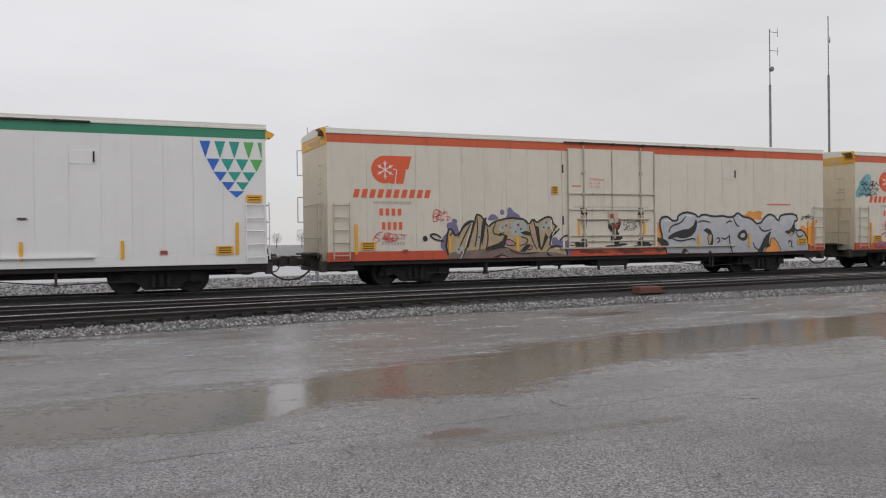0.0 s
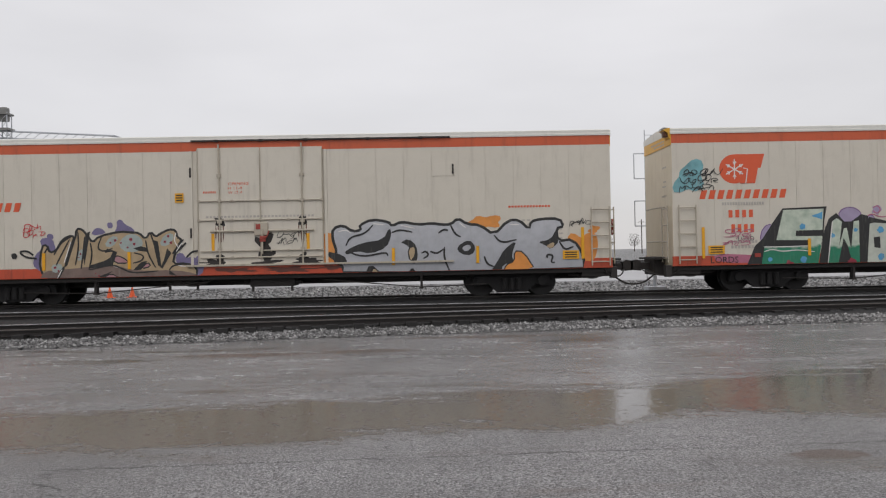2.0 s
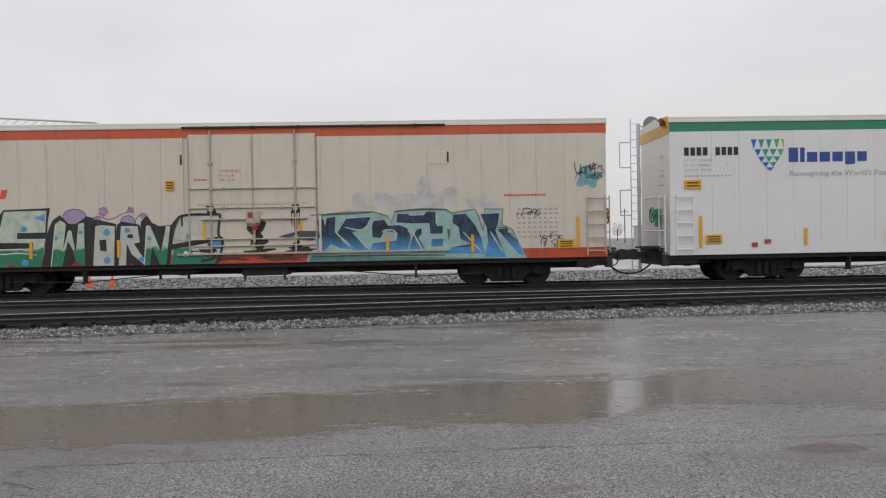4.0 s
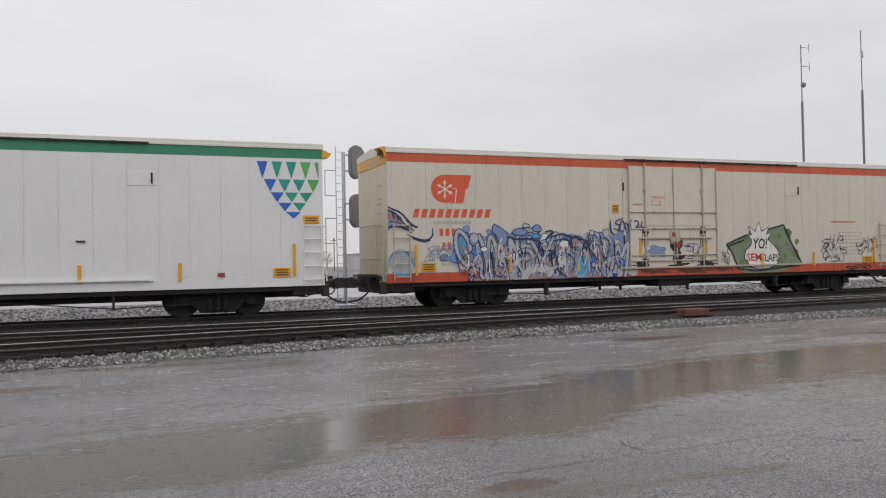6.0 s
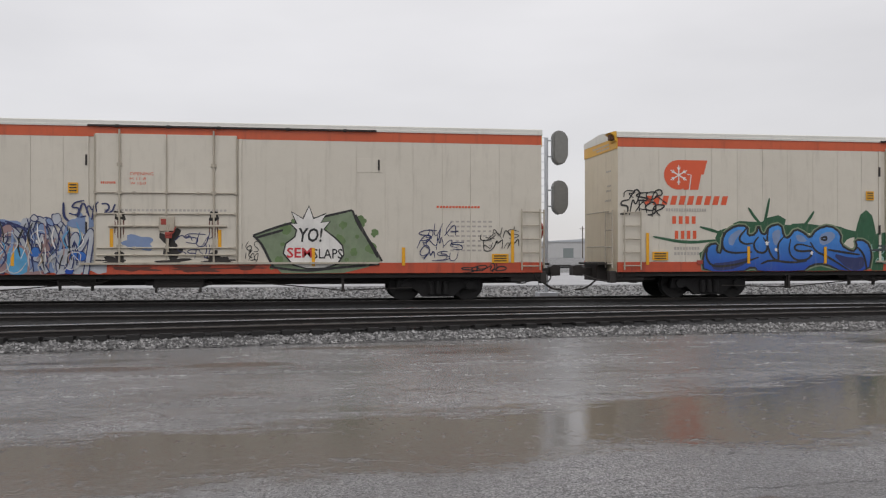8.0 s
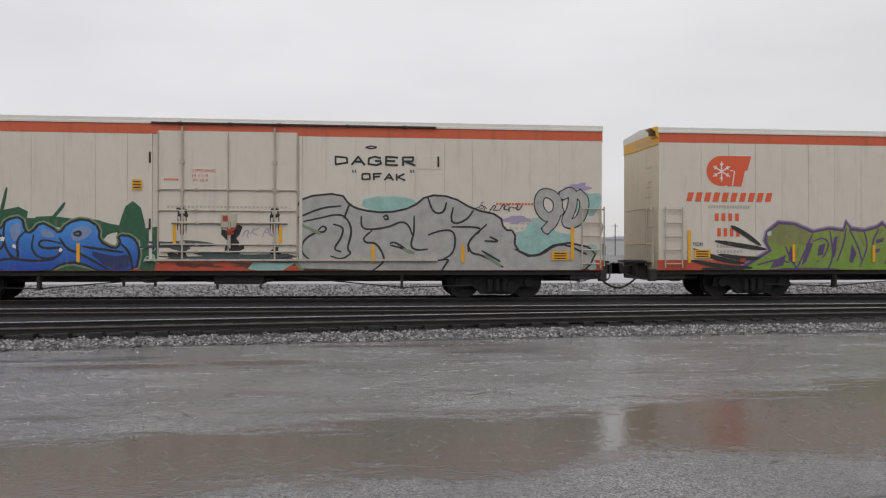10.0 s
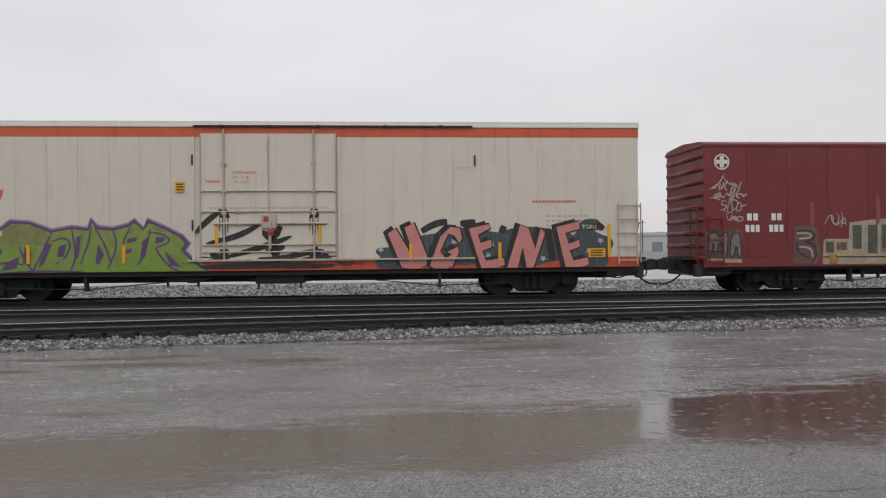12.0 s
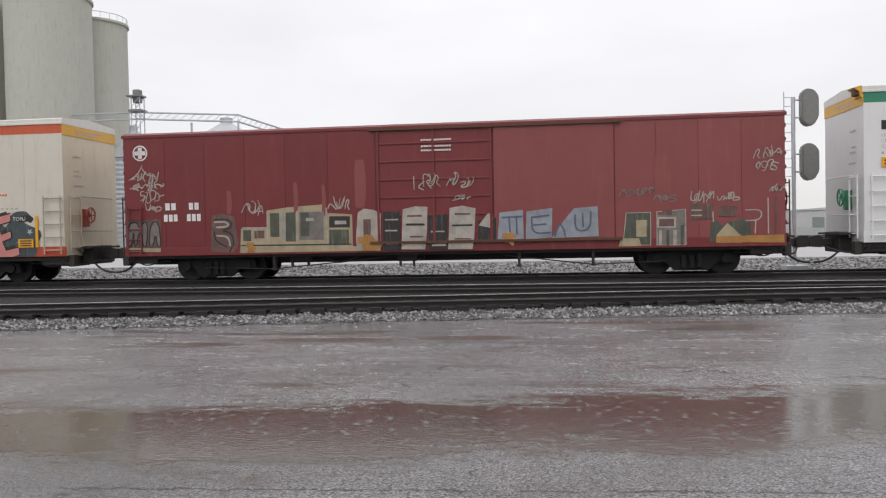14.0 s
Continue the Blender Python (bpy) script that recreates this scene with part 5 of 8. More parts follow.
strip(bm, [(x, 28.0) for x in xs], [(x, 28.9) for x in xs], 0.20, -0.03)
tagged(part("track_bed", bm, M_BLACKBALLAST), "near-black ballast under and between the rails", "ballast", kind="structure")


def stones(name, count, xr, yr, seed, size, label, level=False):
    """Crushed stones, each a small irregular lump, in one mesh."""
    rnd = random.Random(seed)
    verts, faces = [], []
    for _ in range(count):
        x = rnd.uniform(*xr)
        f = rnd.uniform(*yr)
        y = f if level else edge_y(x) + f + rnd.gauss(0, 0.06)
        z = -0.02 if level else max(0.0, min(0.20, 0.012 + 0.125 * f)) + 0.004
        r = rnd.uniform(*size)
        k = len(verts)
        a = rnd.uniform(0, 6.3)
        for i in range(4):
            b = a + i * 1.57 + rnd.uniform(-0.4, 0.4)
            q = r * rnd.uniform(0.7, 1.25)
            verts.append((x + q * math.cos(b), y + q * math.sin(b), z + rnd.uniform(-0.3, 0.3) * r))
        verts += [(x + rnd.uniform(-0.3, 0.3) * r, y, z + r * rnd.uniform(0.5, 0.95)), (x, y, z - r * 0.6)]
        for i in range(4):
            j = (i + 1) % 4
            faces += [(k + i, k + j, k + 4), (k + j, k + i, k + 5)]
    me = bpy.data.meshes.new(name)
    me.from_pydata(verts, [], faces)
    me.materials.append(M_STONE)
    return tagged(new(name, me), label, "gravel", kind="stuff")


stones("gravel", 30000, (-24, 46), (0.0, 0.76), 3, (0.02, 0.05), "loose grey crushed stone along the asphalt's edge")
stones("yard_stones", 16000, (-30, 52), (28.7, 43.0), 6, (0.03, 0.10), "coarse grey stones strewn over the yard beyond the tracks", True)
stones("loose_gravel", 900, (-24, 46), (-1.0, 0.05), 4, (0.012, 0.03), "stray chips scattered on wet asphalt")


M_RAILDULL = plain("dull_rail_head", (0.10, 0.09, 0.085), 0.42, 0.8, vary=0.4)


def rail_between(pts, track, bright):
    """A rail with foot, web and head along a line of points; the head's top at the rail height."""
    shape = [(-0.07, 0.19), (0.07, 0.19), (0.07, 0.2), (0.012, 0.215), (0.012, 0.26), (0.036, 0.27), (0.036, 0.296), (-0.036, 0.296), (-0.036, 0.27), (-0.012, 0.26), (-0.012, 0.215), (-0.07, 0.2)]
    bm = bmesh.new()
    rings = [[bm.verts.new((x, y + o, z)) for o, z in shape] for x, y in pts]
    for a, b in zip(rings, rings[1:]):
        for i in range(len(shape)):
            j = (i + 1) % len(shape)
            bm.faces.new((a[i], b[i], b[j], a[j]))
    bmesh.ops.recalc_face_normals(bm, faces=bm.faces[:])
    rail = part("rail", bm, M_RAILSIDE, track)
    bm = bmesh.new()
    shape = [(-0.038, 0.282), (-0.038, 0.294), (-0.03, 0.300), (0.03, 0.300), (0.038, 0.294), (0.038, 0.282)]
    rings = [[bm.verts.new((x, y + o, z)) for o, z in shape] for x, y in pts]
    for a, b in zip(rings, rings[1:]):
        for i in range(len(shape) - 1):
            bm.faces.new((a[i], a[i + 1], b[i + 1], b[i]))
    bmesh.ops.recalc_face_normals(bm, faces=bm.faces[:])
    part("rail_head", bm, M_RAILTOP if bright else M_RAILDULL, rail, "polished rail head" if bright else "dull rail head")


def track(label, lines, ties, bright=(False, False)):
    t = thing("railway_track", label, "railway track", "tracks", "structure")
    for pts, shine in zip(lines, bright):
        rail_between(pts, t, shine)
    bm = bmesh.new()
    box(bm, -0.115, 0.115, -0.95, 0.95, 0.10, 0.208)
    first = None
    for x, y, turn in ties:
        if first is None:
            first = part("tie", bm, M_TIE, t)
            ob = first
        else:
            ob = new("tie", first.data)
            ob.parent = t
        ob.matrix_basis = pose(x, y, 0, 0, 0, turn)
    return t


straight = [-160 + i * 20 for i in range(20)]
spur_x = [-160 + i * 4 for i in range(52)]
track("main track under the passing train with worn steel rails", ([(x, 25.8) for x in straight], [(x, 27.235) for x in straight]),
      [(-22 + i * 0.56, 26.52, 0) for i in range(100)])
track("middle track with worn steel rails in black ballast", ([(x, 20.87) for x in straight], [(x, 22.3) for x in straight]),
      [(-22 + i * 0.56, 21.6, 0) for i in range(100)], (False, True))
track("spur curving into the middle track, bright rails", ([(x, spur(x, -1.435)) for x in spur_x], [(x, spur(x, 0)) for x in spur_x]),
      [(-22 + i * 0.56, spur(-22 + i * 0.56, -0.72), 7) for i in range(62)], (False, True))

# switch machine beside the spur
sm = thing("switch_machine", "low rusty red-brown switch machine beside the spur", "switch machine")
bm = bmesh.new()
box(bm, 14.4, 15.15, 18.85, 19.25, 0.22, 0.36, 0.03)
part("housing", bm, M_DIRT, sm)
bm = bmesh.new()
box(bm, 14.3, 15.25, 18.8, 19.3, 0.18, 0.23)
rod(bm, (15.0, 19.2, 0.26), (15.0, 20.2, 0.26), 0.025)
part("base", bm, M_RUST, sm)

# ---- things beyond the tracks ----
def hopper(x0, x1, y, paint, label):
    """A covered hopper: sloped ends, ribbed sides, roof hatches, outlets and two trucks."""
    car = thing("covered_hopper", label, "freight car", "parked freight cars")
    L = x1 - x0
    bm = bmesh.new()
    prism(bm, [(1.6, 1.5), (L - 1.6, 1.5), (L - 0.3, 2.7), (L - 0.3, 4.55), (0.3, 4.55), (0.3, 2.7)], 0.0, 3.0)
    part("body", bm, paint, car)
    bm = bmesh.new()
    prism(bm, [(-0.05, 4.5), (-0.05, 4.62), (0.5, 4.85), (2.5, 4.85), (3.05, 4.62), (3.05, 4.5)], 0.2, L - 0.2)
    for v in bm.verts:
        v.co = (v.co.y, v.co.x, v.co.z)
    for k in range(5):
        box(bm, 1.2 + k * L / 5.4, 2.6 + k * L / 5.4, 1.1, 1.9, 4.84, 5.0, 0.04)
    bmesh.ops.recalc_face_normals(bm, faces=bm.faces[:])
    part("roof", bm, paint, car)
    for k in range(int(L / 1.1)):
        bm = bmesh.new()
        box(bm, 0.7 + k * 1.1, 0.78 + k * 1.1, -0.09, 0.0, 2.2, 4.5)
        part("rib", bm, paint, car)
    bm = bmesh.new()
    box(bm, 0, L, -0.1, 3.1, 1.2, 1.5)
    part("side_sill", bm, paint, car)
    bm = bmesh.new()
    box(bm, -0.4, L + 0.4, 1.1, 1.9, 0.6, 1.25)
    box(bm, 0.1, 1.4, 0.2, 2.8, 0.9, 2.6)
    box(bm, L - 1.4, L - 0.1, 0.2, 2.8, 0.9, 2.6)
    part("underframe", bm, M_BLACK, car)
    for k in range(3):
        bm = bmesh.new()
        prism(bm, [(L * (0.3 + 0.2 * k) - 1.0, 1.5), (L * (0.3 + 0.2 * k) + 1.0, 1.5), (L * (0.3 + 0.2 * k) + 0.3, 0.6), (L * (0.3 + 0.2 * k) - 0.3, 0.6)], 0.4, 2.6)
        part("outlet", bm, paint, car)
    bars("lettering", 4, L * 0.12, L * 0.32, 3.1, 3.7, M_WHITEINK, car, -0.1, 0.1)
    bars("lettering", 6, L * 0.12, L * 0.30, 2.5, 2.75, M_WHITEINK, car, -0.1)
    for x in (2.0, L - 2.0):
        t = part("truck", truck_frame(), M_BLACK, car)
        t.location = (x, 0.5, -0.2)
        for dx in (-0.95, 0.95):
            w = part("wheelset", wheelset_mesh(), M_WHEEL, t)
            w.location = (dx, 0, 0.66)
    car.matrix_basis = pose(x0, y, 0)
    return car


for a, b in ((-46.5, -30.2), (-29.5, -13.2), (-12.2, 4.3)):
    hopper(a, b, 95, M_HOPBROWN, "dark brown covered hopper parked on a far track")
hopper(4.9, 19.6, 95, M_HOPGREY, "grey-green covered hopper parked on a far track")
# ballast strip whose black also paints the shadow below the hoppers
bm = bmesh.new()
box(bm, -260, 260, 93.5, 99.5, -0.03, 0.14)
tagged(part("far_track_bed", bm, M_BLACKBALLAST), "dark ballast strip with the parked hoppers' shadow in its colour", "ballast", kind="structure")
track("far storage track under parked hoppers", ([(x, 95.8) for x in (-300, 0, 300)], [(x, 97.2) for x in (-300, 0, 300)]), [])


def grain_bin(x, y, r, eave, apex):
    b = thing("grain_bin", "corrugated galvanised steel grain bin with a conical roof", "grain bin", "grain bins")
    bm = bmesh.new()
    n, rings = 48, []
    levels = int(eave / 0.35)
    for k in range(levels + 1):
        rr = r + (0.05 if k % 2 else 0.0)
        rings.append([bm.verts.new((rr * math.cos(2 * math.pi * i / n), rr * math.sin(2 * math.pi * i / n), eave * k / levels)) for i in range(n)])
    for p, q in zip(rings, rings[1:]):
        for i in range(n):
            bm.faces.new((p[i], p[(i + 1) % n], q[(i + 1) % n], q[i]))
    part("wall", bm, M_GALV, b)
    bm = bmesh.new()
    base = [bm.verts.new(((r + 0.3) * math.cos(2 * math.pi * i / n), (r + 0.3) * math.sin(2 * math.pi * i / n), eave - 0.1 + (0.12 if i % 2 else 0))) for i in range(n)]
    tip = [bm.verts.new((0.8 * math.cos(2 * math.pi * i / n), 0.8 * math.sin(2 * math.pi * i / n), apex)) for i in range(n)]
    for i in range(n):
        bm.faces.new((base[i], base[(i + 1) % n], tip[(i + 1) % n], tip[i]))
    bm.faces.new(tip)
    part("roof", bm, M_GALV, b)
    bm = bmesh.new()
    rod(bm, (0, 0, apex - 0.3), (0, 0, apex + 0.7), 0.9, 14)
    part("cap", bm, M_GALV, b)
    b.matrix_basis = pose(x, y, -0.03)


grain_bin(-47.0, 118, 8.0, 13.4, 18.2)
grain_bin(-36.2, 126, 5.2, 13.2, 16.4)
grain_bin(-64.0, 122, 8.0, 13.4, 18.2)


def silo(x, y, r, height):
    s = thing("concrete_silo", "tall weathered concrete grain silo with a railed top", "silo", "concrete silos")
    bm = bmesh.new()
    bmesh.ops.create_cone(bm, cap_ends=True, segments=48, radius1=r, radius2=r, depth=height, matrix=Matrix.Translation((0, 0, height / 2)))
    part("shaft", bm, M_CONCRETE, s, smooth=False)
    bm = bmesh.new()
    rod(bm, (0, 0, height), (0, 0, height + 0.35), r + 0.25, 48)
    part("top_slab", bm, M_CONCRETE, s)
    bm = bmesh.new()
    ring = [Vector((r * math.cos(i * math.pi / 12), r * math.sin(i * math.pi / 12), height + 1.3)) for i in range(24)]
    for a, b in zip(ring, ring[1:] + ring[:1]):
        rod(bm, a, b, 0.05, 5)
        rod(bm, a - Vector((0, 0, 1.0)), a, 0.04, 5)
    part("railing", bm, M_GALV, s)
    s.matrix_basis = pose(x, y, -0.03)


silo(-69.6, 110, 5.7, 35.0)
silo(-68.5, 119, 5.2, 33.6)
silo(-83.0, 110, 6.4, 36.5)
silo(-83.0, 124, 6.0, 36.5)

leg = thing("bucket_elevator", "galvanised bucket elevator leg with a lattice tower", "elevator")
bm = bmesh.new()
for dx, dy in ((-0.6, -0.6), (0.6, -0.6), (-0.6, 0.6), (0.6, 0.6)):
    rod(bm, (-54.0 + dx, 105 + dy, 0), (-54.0 + dx, 105 + dy, 20.5), 0.07, 6)
for k in range(14):
    z = k * 1.45
    s = 1 if k % 2 else -1
    for dy in (-0.6, 0.6):
        rod(bm, (-54.0 - 0.6 * s, 105 + dy, z), (-54.0 + 0.6 * s, 105 + dy, z + 1.45), 0.045, 5)
part("tower", bm, M_GALV, leg)
bm = bmesh.new()
box(bm, -54.5, -53.5, 104.5, 105.5, 19.4, 21.2, 0.2)
box(bm, -54.9, -53.1, 104.1, 105.9, 18.2, 18.5)
box(bm, -55.2, -53.2, 104.1, 105.9, 20.2, 20.4)
part("head", bm, M_SIGNAL, leg)
conv = thing("conveyor_bridge", "thin galvanised conveyor bridge high between the bins", "conveyor")
for a, b, name in (((-54, 105, 17.3), (-40.5, 106, 16.6), "span"), ((-40.5, 106, 16.6), (-34.5, 112, 14.6), "chute"), ((-54, 105, 17.3), (-69, 108, 17.8), "span")):
    bm = bmesh.new()
    for dz in (0.0, 0.9):
        rod(bm, Vector(a) + Vector((0, 0, dz)), Vector(b) + Vector((0, 0, dz)), 0.12, 6)
    for k in range(13):
        p = Vector(a).lerp(Vector(b), k / 12)
        q = Vector(a).lerp(Vector(b), min(1, (k + 1) / 12))
        rod(bm, p, q + Vector((0, 0, 0.9)), 0.04, 5)
    part(name, bm, M_GALV, conv)
bm = bmesh.new()
for x in (-40.5, -47):
    rod(bm, (x, 106, 0), (x, 106, 16.7), 0.15, 8)
part("post", bm, M_GALV, conv)

# the block signal seen from behind, with its ladder
sig = thing("railway_signal", "grey railway signal mast with two hooded heads, seen from behind", "signal")
SX, SY = 8.35, 31.0
bm = bmesh.new()
rod(bm, (SX, SY, -0.03), (SX, SY, 6.0), 0.07, 12)
box(bm, SX - 0.35, SX + 0.35, SY - 0.35, SY + 0.35, -0.03, 0.25, 0.02)
part("mast", bm, M_GALV, sig)
bm = bmesh.new()
rod(bm, (SX - 0.3, SY, 0), (SX - 0.3, SY, 6.2), 0.018, 6)
for k in range(20):
    rod(bm, (SX - 0.3, SY, 0.3 + k * 0.3), (SX, SY, 0.3 + k * 0.3), 0.012, 5)
for z in (2.55, 4.35):
    corners = [(SX - 0.3, SY, z), (SX - 0.72, SY, z), (SX - 0.72, SY, z + 0.95), (SX - 0.3, SY, z + 0.95)]
    for p, q in zip(corners, corners[1:]):
        rod(bm, p, q, 0.02, 6)
part("ladder", bm, M_GALV, sig)
for z in (3.75, 5.6):
    bm = bmesh.new()
    out = [(SX + 0.22, z - 0.42), (SX + 0.4, z - 0.62), (SX + 0.62, z - 0.58), (SX + 0.78, z - 0.3), (SX + 0.78, z + 0.4), (SX + 0.62, z + 0.62), (SX + 0.36, z + 0.66), (SX + 0.22, z + 0.5)]
    prism(bm, out, SY - 0.25, SY + 0.15)
    bmesh.ops.bevel(bm, geom=bm.edges[:], offset=0.04, segments=2, affect="EDGES")
    part("signal_head", bm, M_SIGNAL, sig)
    for rise in (0.3, -0.3):
        part("bracket", rod(bmesh.new(), (SX, SY, z + rise), (SX + 0.3, SY, z + rise), 0.03, 6), M_GALV, sig)


def mast(x, y, top, antenna):
    m = thing("radio_mast", "slender grey radio mast with small antennas", "mast", "radio masts")
    bm = bmesh.new()
    rod(bm, (0, 0, 0), (0, 0, top * 0.75), 0.13, 8)
    part("pole", bm, M_SIGNAL, m)
    bm = bmesh.new()
    rod(bm, (0, 0, top * 0.75), (0, 0, top), 0.06, 6)
    part("whip", bm, M_SIGNAL, m)
    bm = bmesh.new()
    if antenna:
        for z in (top - 0.3, top - 2.4):
            rod(bm, (0, 0, z), (1.2, 0, z), 0.035, 5)
            rod(bm, (1.2, 0, z - 0.5), (1.2, 0, z + 0.5), 0.03, 5)
        bmesh.ops.create_uvsphere(bm, u_segments=10, v_segments=6, radius=0.3, matrix=Matrix.Translation((0.25, 0, top - 4.5)))
    else:
        rod(bm, (0, 0, top - 3.0), (0.25, 0, top - 3.0), 0.04, 5)
        rod(bm, (0.25, 0, top - 3.2), (0.25, 0, top - 2.4), 0.05, 6)
    part("antenna", bm, M_SIGNAL, m)
    m.matrix_basis = pose(x, y, -0.03)


mast(71.8, 70, 25.4, True)
mast(81.0, 70, 27.8, False)


def cone(x, y):
    c = thing("traffic_cone", "small orange traffic cone on the wet yard", "cone", "traffic cones")
    bm = bmesh.new()
    bmesh.ops.create_cone(bm, cap_ends=True, segments=16, radius1=0.13, radius2=0.025, depth=0.45, matrix=Matrix.Translation((0, 0, 0.26)))
    part("cone", bm, M_CONE, c)
    bm = bmesh.new()
    box(bm, -0.19, 0.19, -0.19, 0.19, 0, 0.04, 0.01)
    part("base", bm, M_CONE, c)
    c.matrix_basis = pose(x, y, -0.03)


cone(-14.2, 36)
cone(-13.3, 36.2)

# ---- the distance: bare tree belt, poles, low sheds ----
def tree(x, y, h, seed):
    t = thing("tree", "leafless tree in the grey distance", "tree", "far trees")
    rnd = random.Random(seed)
    bm = bmesh.new()
    bmesh.ops.create_cone(bm, cap_ends=True, segments=7, radius1=h * 0.03, radius2=h * 0.012, depth=h * 0.6, matrix=Matrix.Translation((0, 0, h * 0.3)))
    for k in range(9):
        a = rnd.uniform(0, 6.3)
        z = h * rnd.uniform(0.25, 0.6)
        rod(bm, (0, 0, z), (math.cos(a) * h * 0.25, math.sin(a) * h * 0.25, z + h * rnd.uniform(0.15, 0.35)), h * 0.009, 4)
    part("trunk", bm, M_BARK, t)
    verts, faces = [], []
    for k in range(500):
        a, u = rnd.uniform(0, 6.3), rnd.uniform(-1, 1)
        r = h * 0.36 * rnd.random() ** 0.4 * (1 - 0.4 * u * u)
        p = Vector((math.cos(a) * r, math.sin(a) * r, h * (0.64 + 0.34 * u)))
        d = Vector((rnd.gauss(0, 1), rnd.gauss(0, 1), abs(rnd.gauss(0.6, 0.7)))).normalized() * h * 0.08
        s = d.cross(Vector((rnd.gauss(0, 1), rnd.gauss(0, 1), rnd.gauss(0, 1)))).normalized() * h * 0.006
        i = len(verts)
        verts += [tuple(p - s), tuple(p + s), tuple(p + d)]
        faces.append((i, i + 1, i + 2))
    me = bpy.data.meshes.new("crown")
    me.from_pydata(verts, [], faces)
    me.materials.append(M_TWIG)
    c = new("crown", me)
    c.parent = t
    t.matrix_basis = pose(x, y, -0.03)
    return t


first_trees = [tree(-200, 420, 9, 1), tree(-150, 400, 8, 2), tree(60, 430, 10, 3)]
rnd = random.Random(5)
for k in range(70):
    src = first_trees[k % 3]
    m = pose(-420 + k * 14 + rnd.uniform(-5, 5), rnd.uniform(380, 460), -0.03, 0, 0, rnd.uniform(0, 360))
    copy_thing(src, m)

for k in range(9):
    p = thing("utility_pole", "plain wooden utility pole far off", "utility pole", "far poles")
    bm = bmesh.new()
    rod(bm, (0, 0, 0), (0, 0, 11), 0.16, 7)
    part("pole", bm, M_BARK, p)
    bm = bmesh.new()
    box(bm, -1.1, 1.1, -0.06, 0.06, 10.1, 10.25)
    part("crossarm", bm, M_BARK, p)
    p.matrix_basis = pose(-20 + k * 22, 250 + (k % 3) * 12, -0.03)

M_SHED = painted("pale_shed_wall", (0.5, 0.5, 0.5), amount=0.3)
for x, w, h in ((30, 26, 5.0), (85, 40, 6.0), (150, 34, 5.5)):
    s = thing("shed", "low pale metal shed far across the yard", "shed", "far sheds")
    bm = bmesh.new()
    box(bm, 0, w, 0, 14, 0, h)
    part("wall", bm, M_SHED, s)
    bm = bmesh.new()
    prism(bm, [(-0.4, h), (w + 0.4, h), (w + 0.4, h + 0.3), (w / 2, h + 1.4), (-0.4, h + 0.3)], -0.4, 14.4)
    part("roof", bm, M_GALV, s)
    for k in range(3):
        bm = bmesh.new()
        box(bm, w * (0.15 + 0.28 * k), w * (0.15 + 0.28 * k) + 4, -0.08, 0.0, 0, 3.6)
        part("shed_door", bm, M_HOPGREY, s)
    s.matrix_basis = pose(x, 300, -0.03)

# ---- the passing train ----
CREAM = "cream and orange refrigerator car"
car_a = reefer(M_CREAM, M_ORANGE, M_SILL, M_CREAM_END, M_BAR, CREAM + " with silver and tan graffiti", (8.83, 12.67), 1, M_RED)
orange_marks(car_a)
car_b = tagged(copy_thing(car_a, Matrix()), CREAM + " with green-white and blue graffiti")
car_c = tagged(copy_thing(car_a, Matrix()), CREAM + " with blue-white graffiti")
car_d = tagged(copy_thing(car_a, Matrix()), CREAM + " with bright blue and grey graffiti")
car_e = tagged(copy_thing(car_a, Matrix()), CREAM + " with lime and pink graffiti")
white = reefer(M_WHITE, M_GREEN, M_WHITE, M_WHITE, M_BARW, "clean white refrigerator car with a green roof stripe", (8.83, 12.67), -1, M_HANDGREEN)
white_marks(white)
white_2 = copy_thing(white, Matrix())
white_3 = copy_thing(white, Matrix())
red = red_boxcar()
red_marks(red)

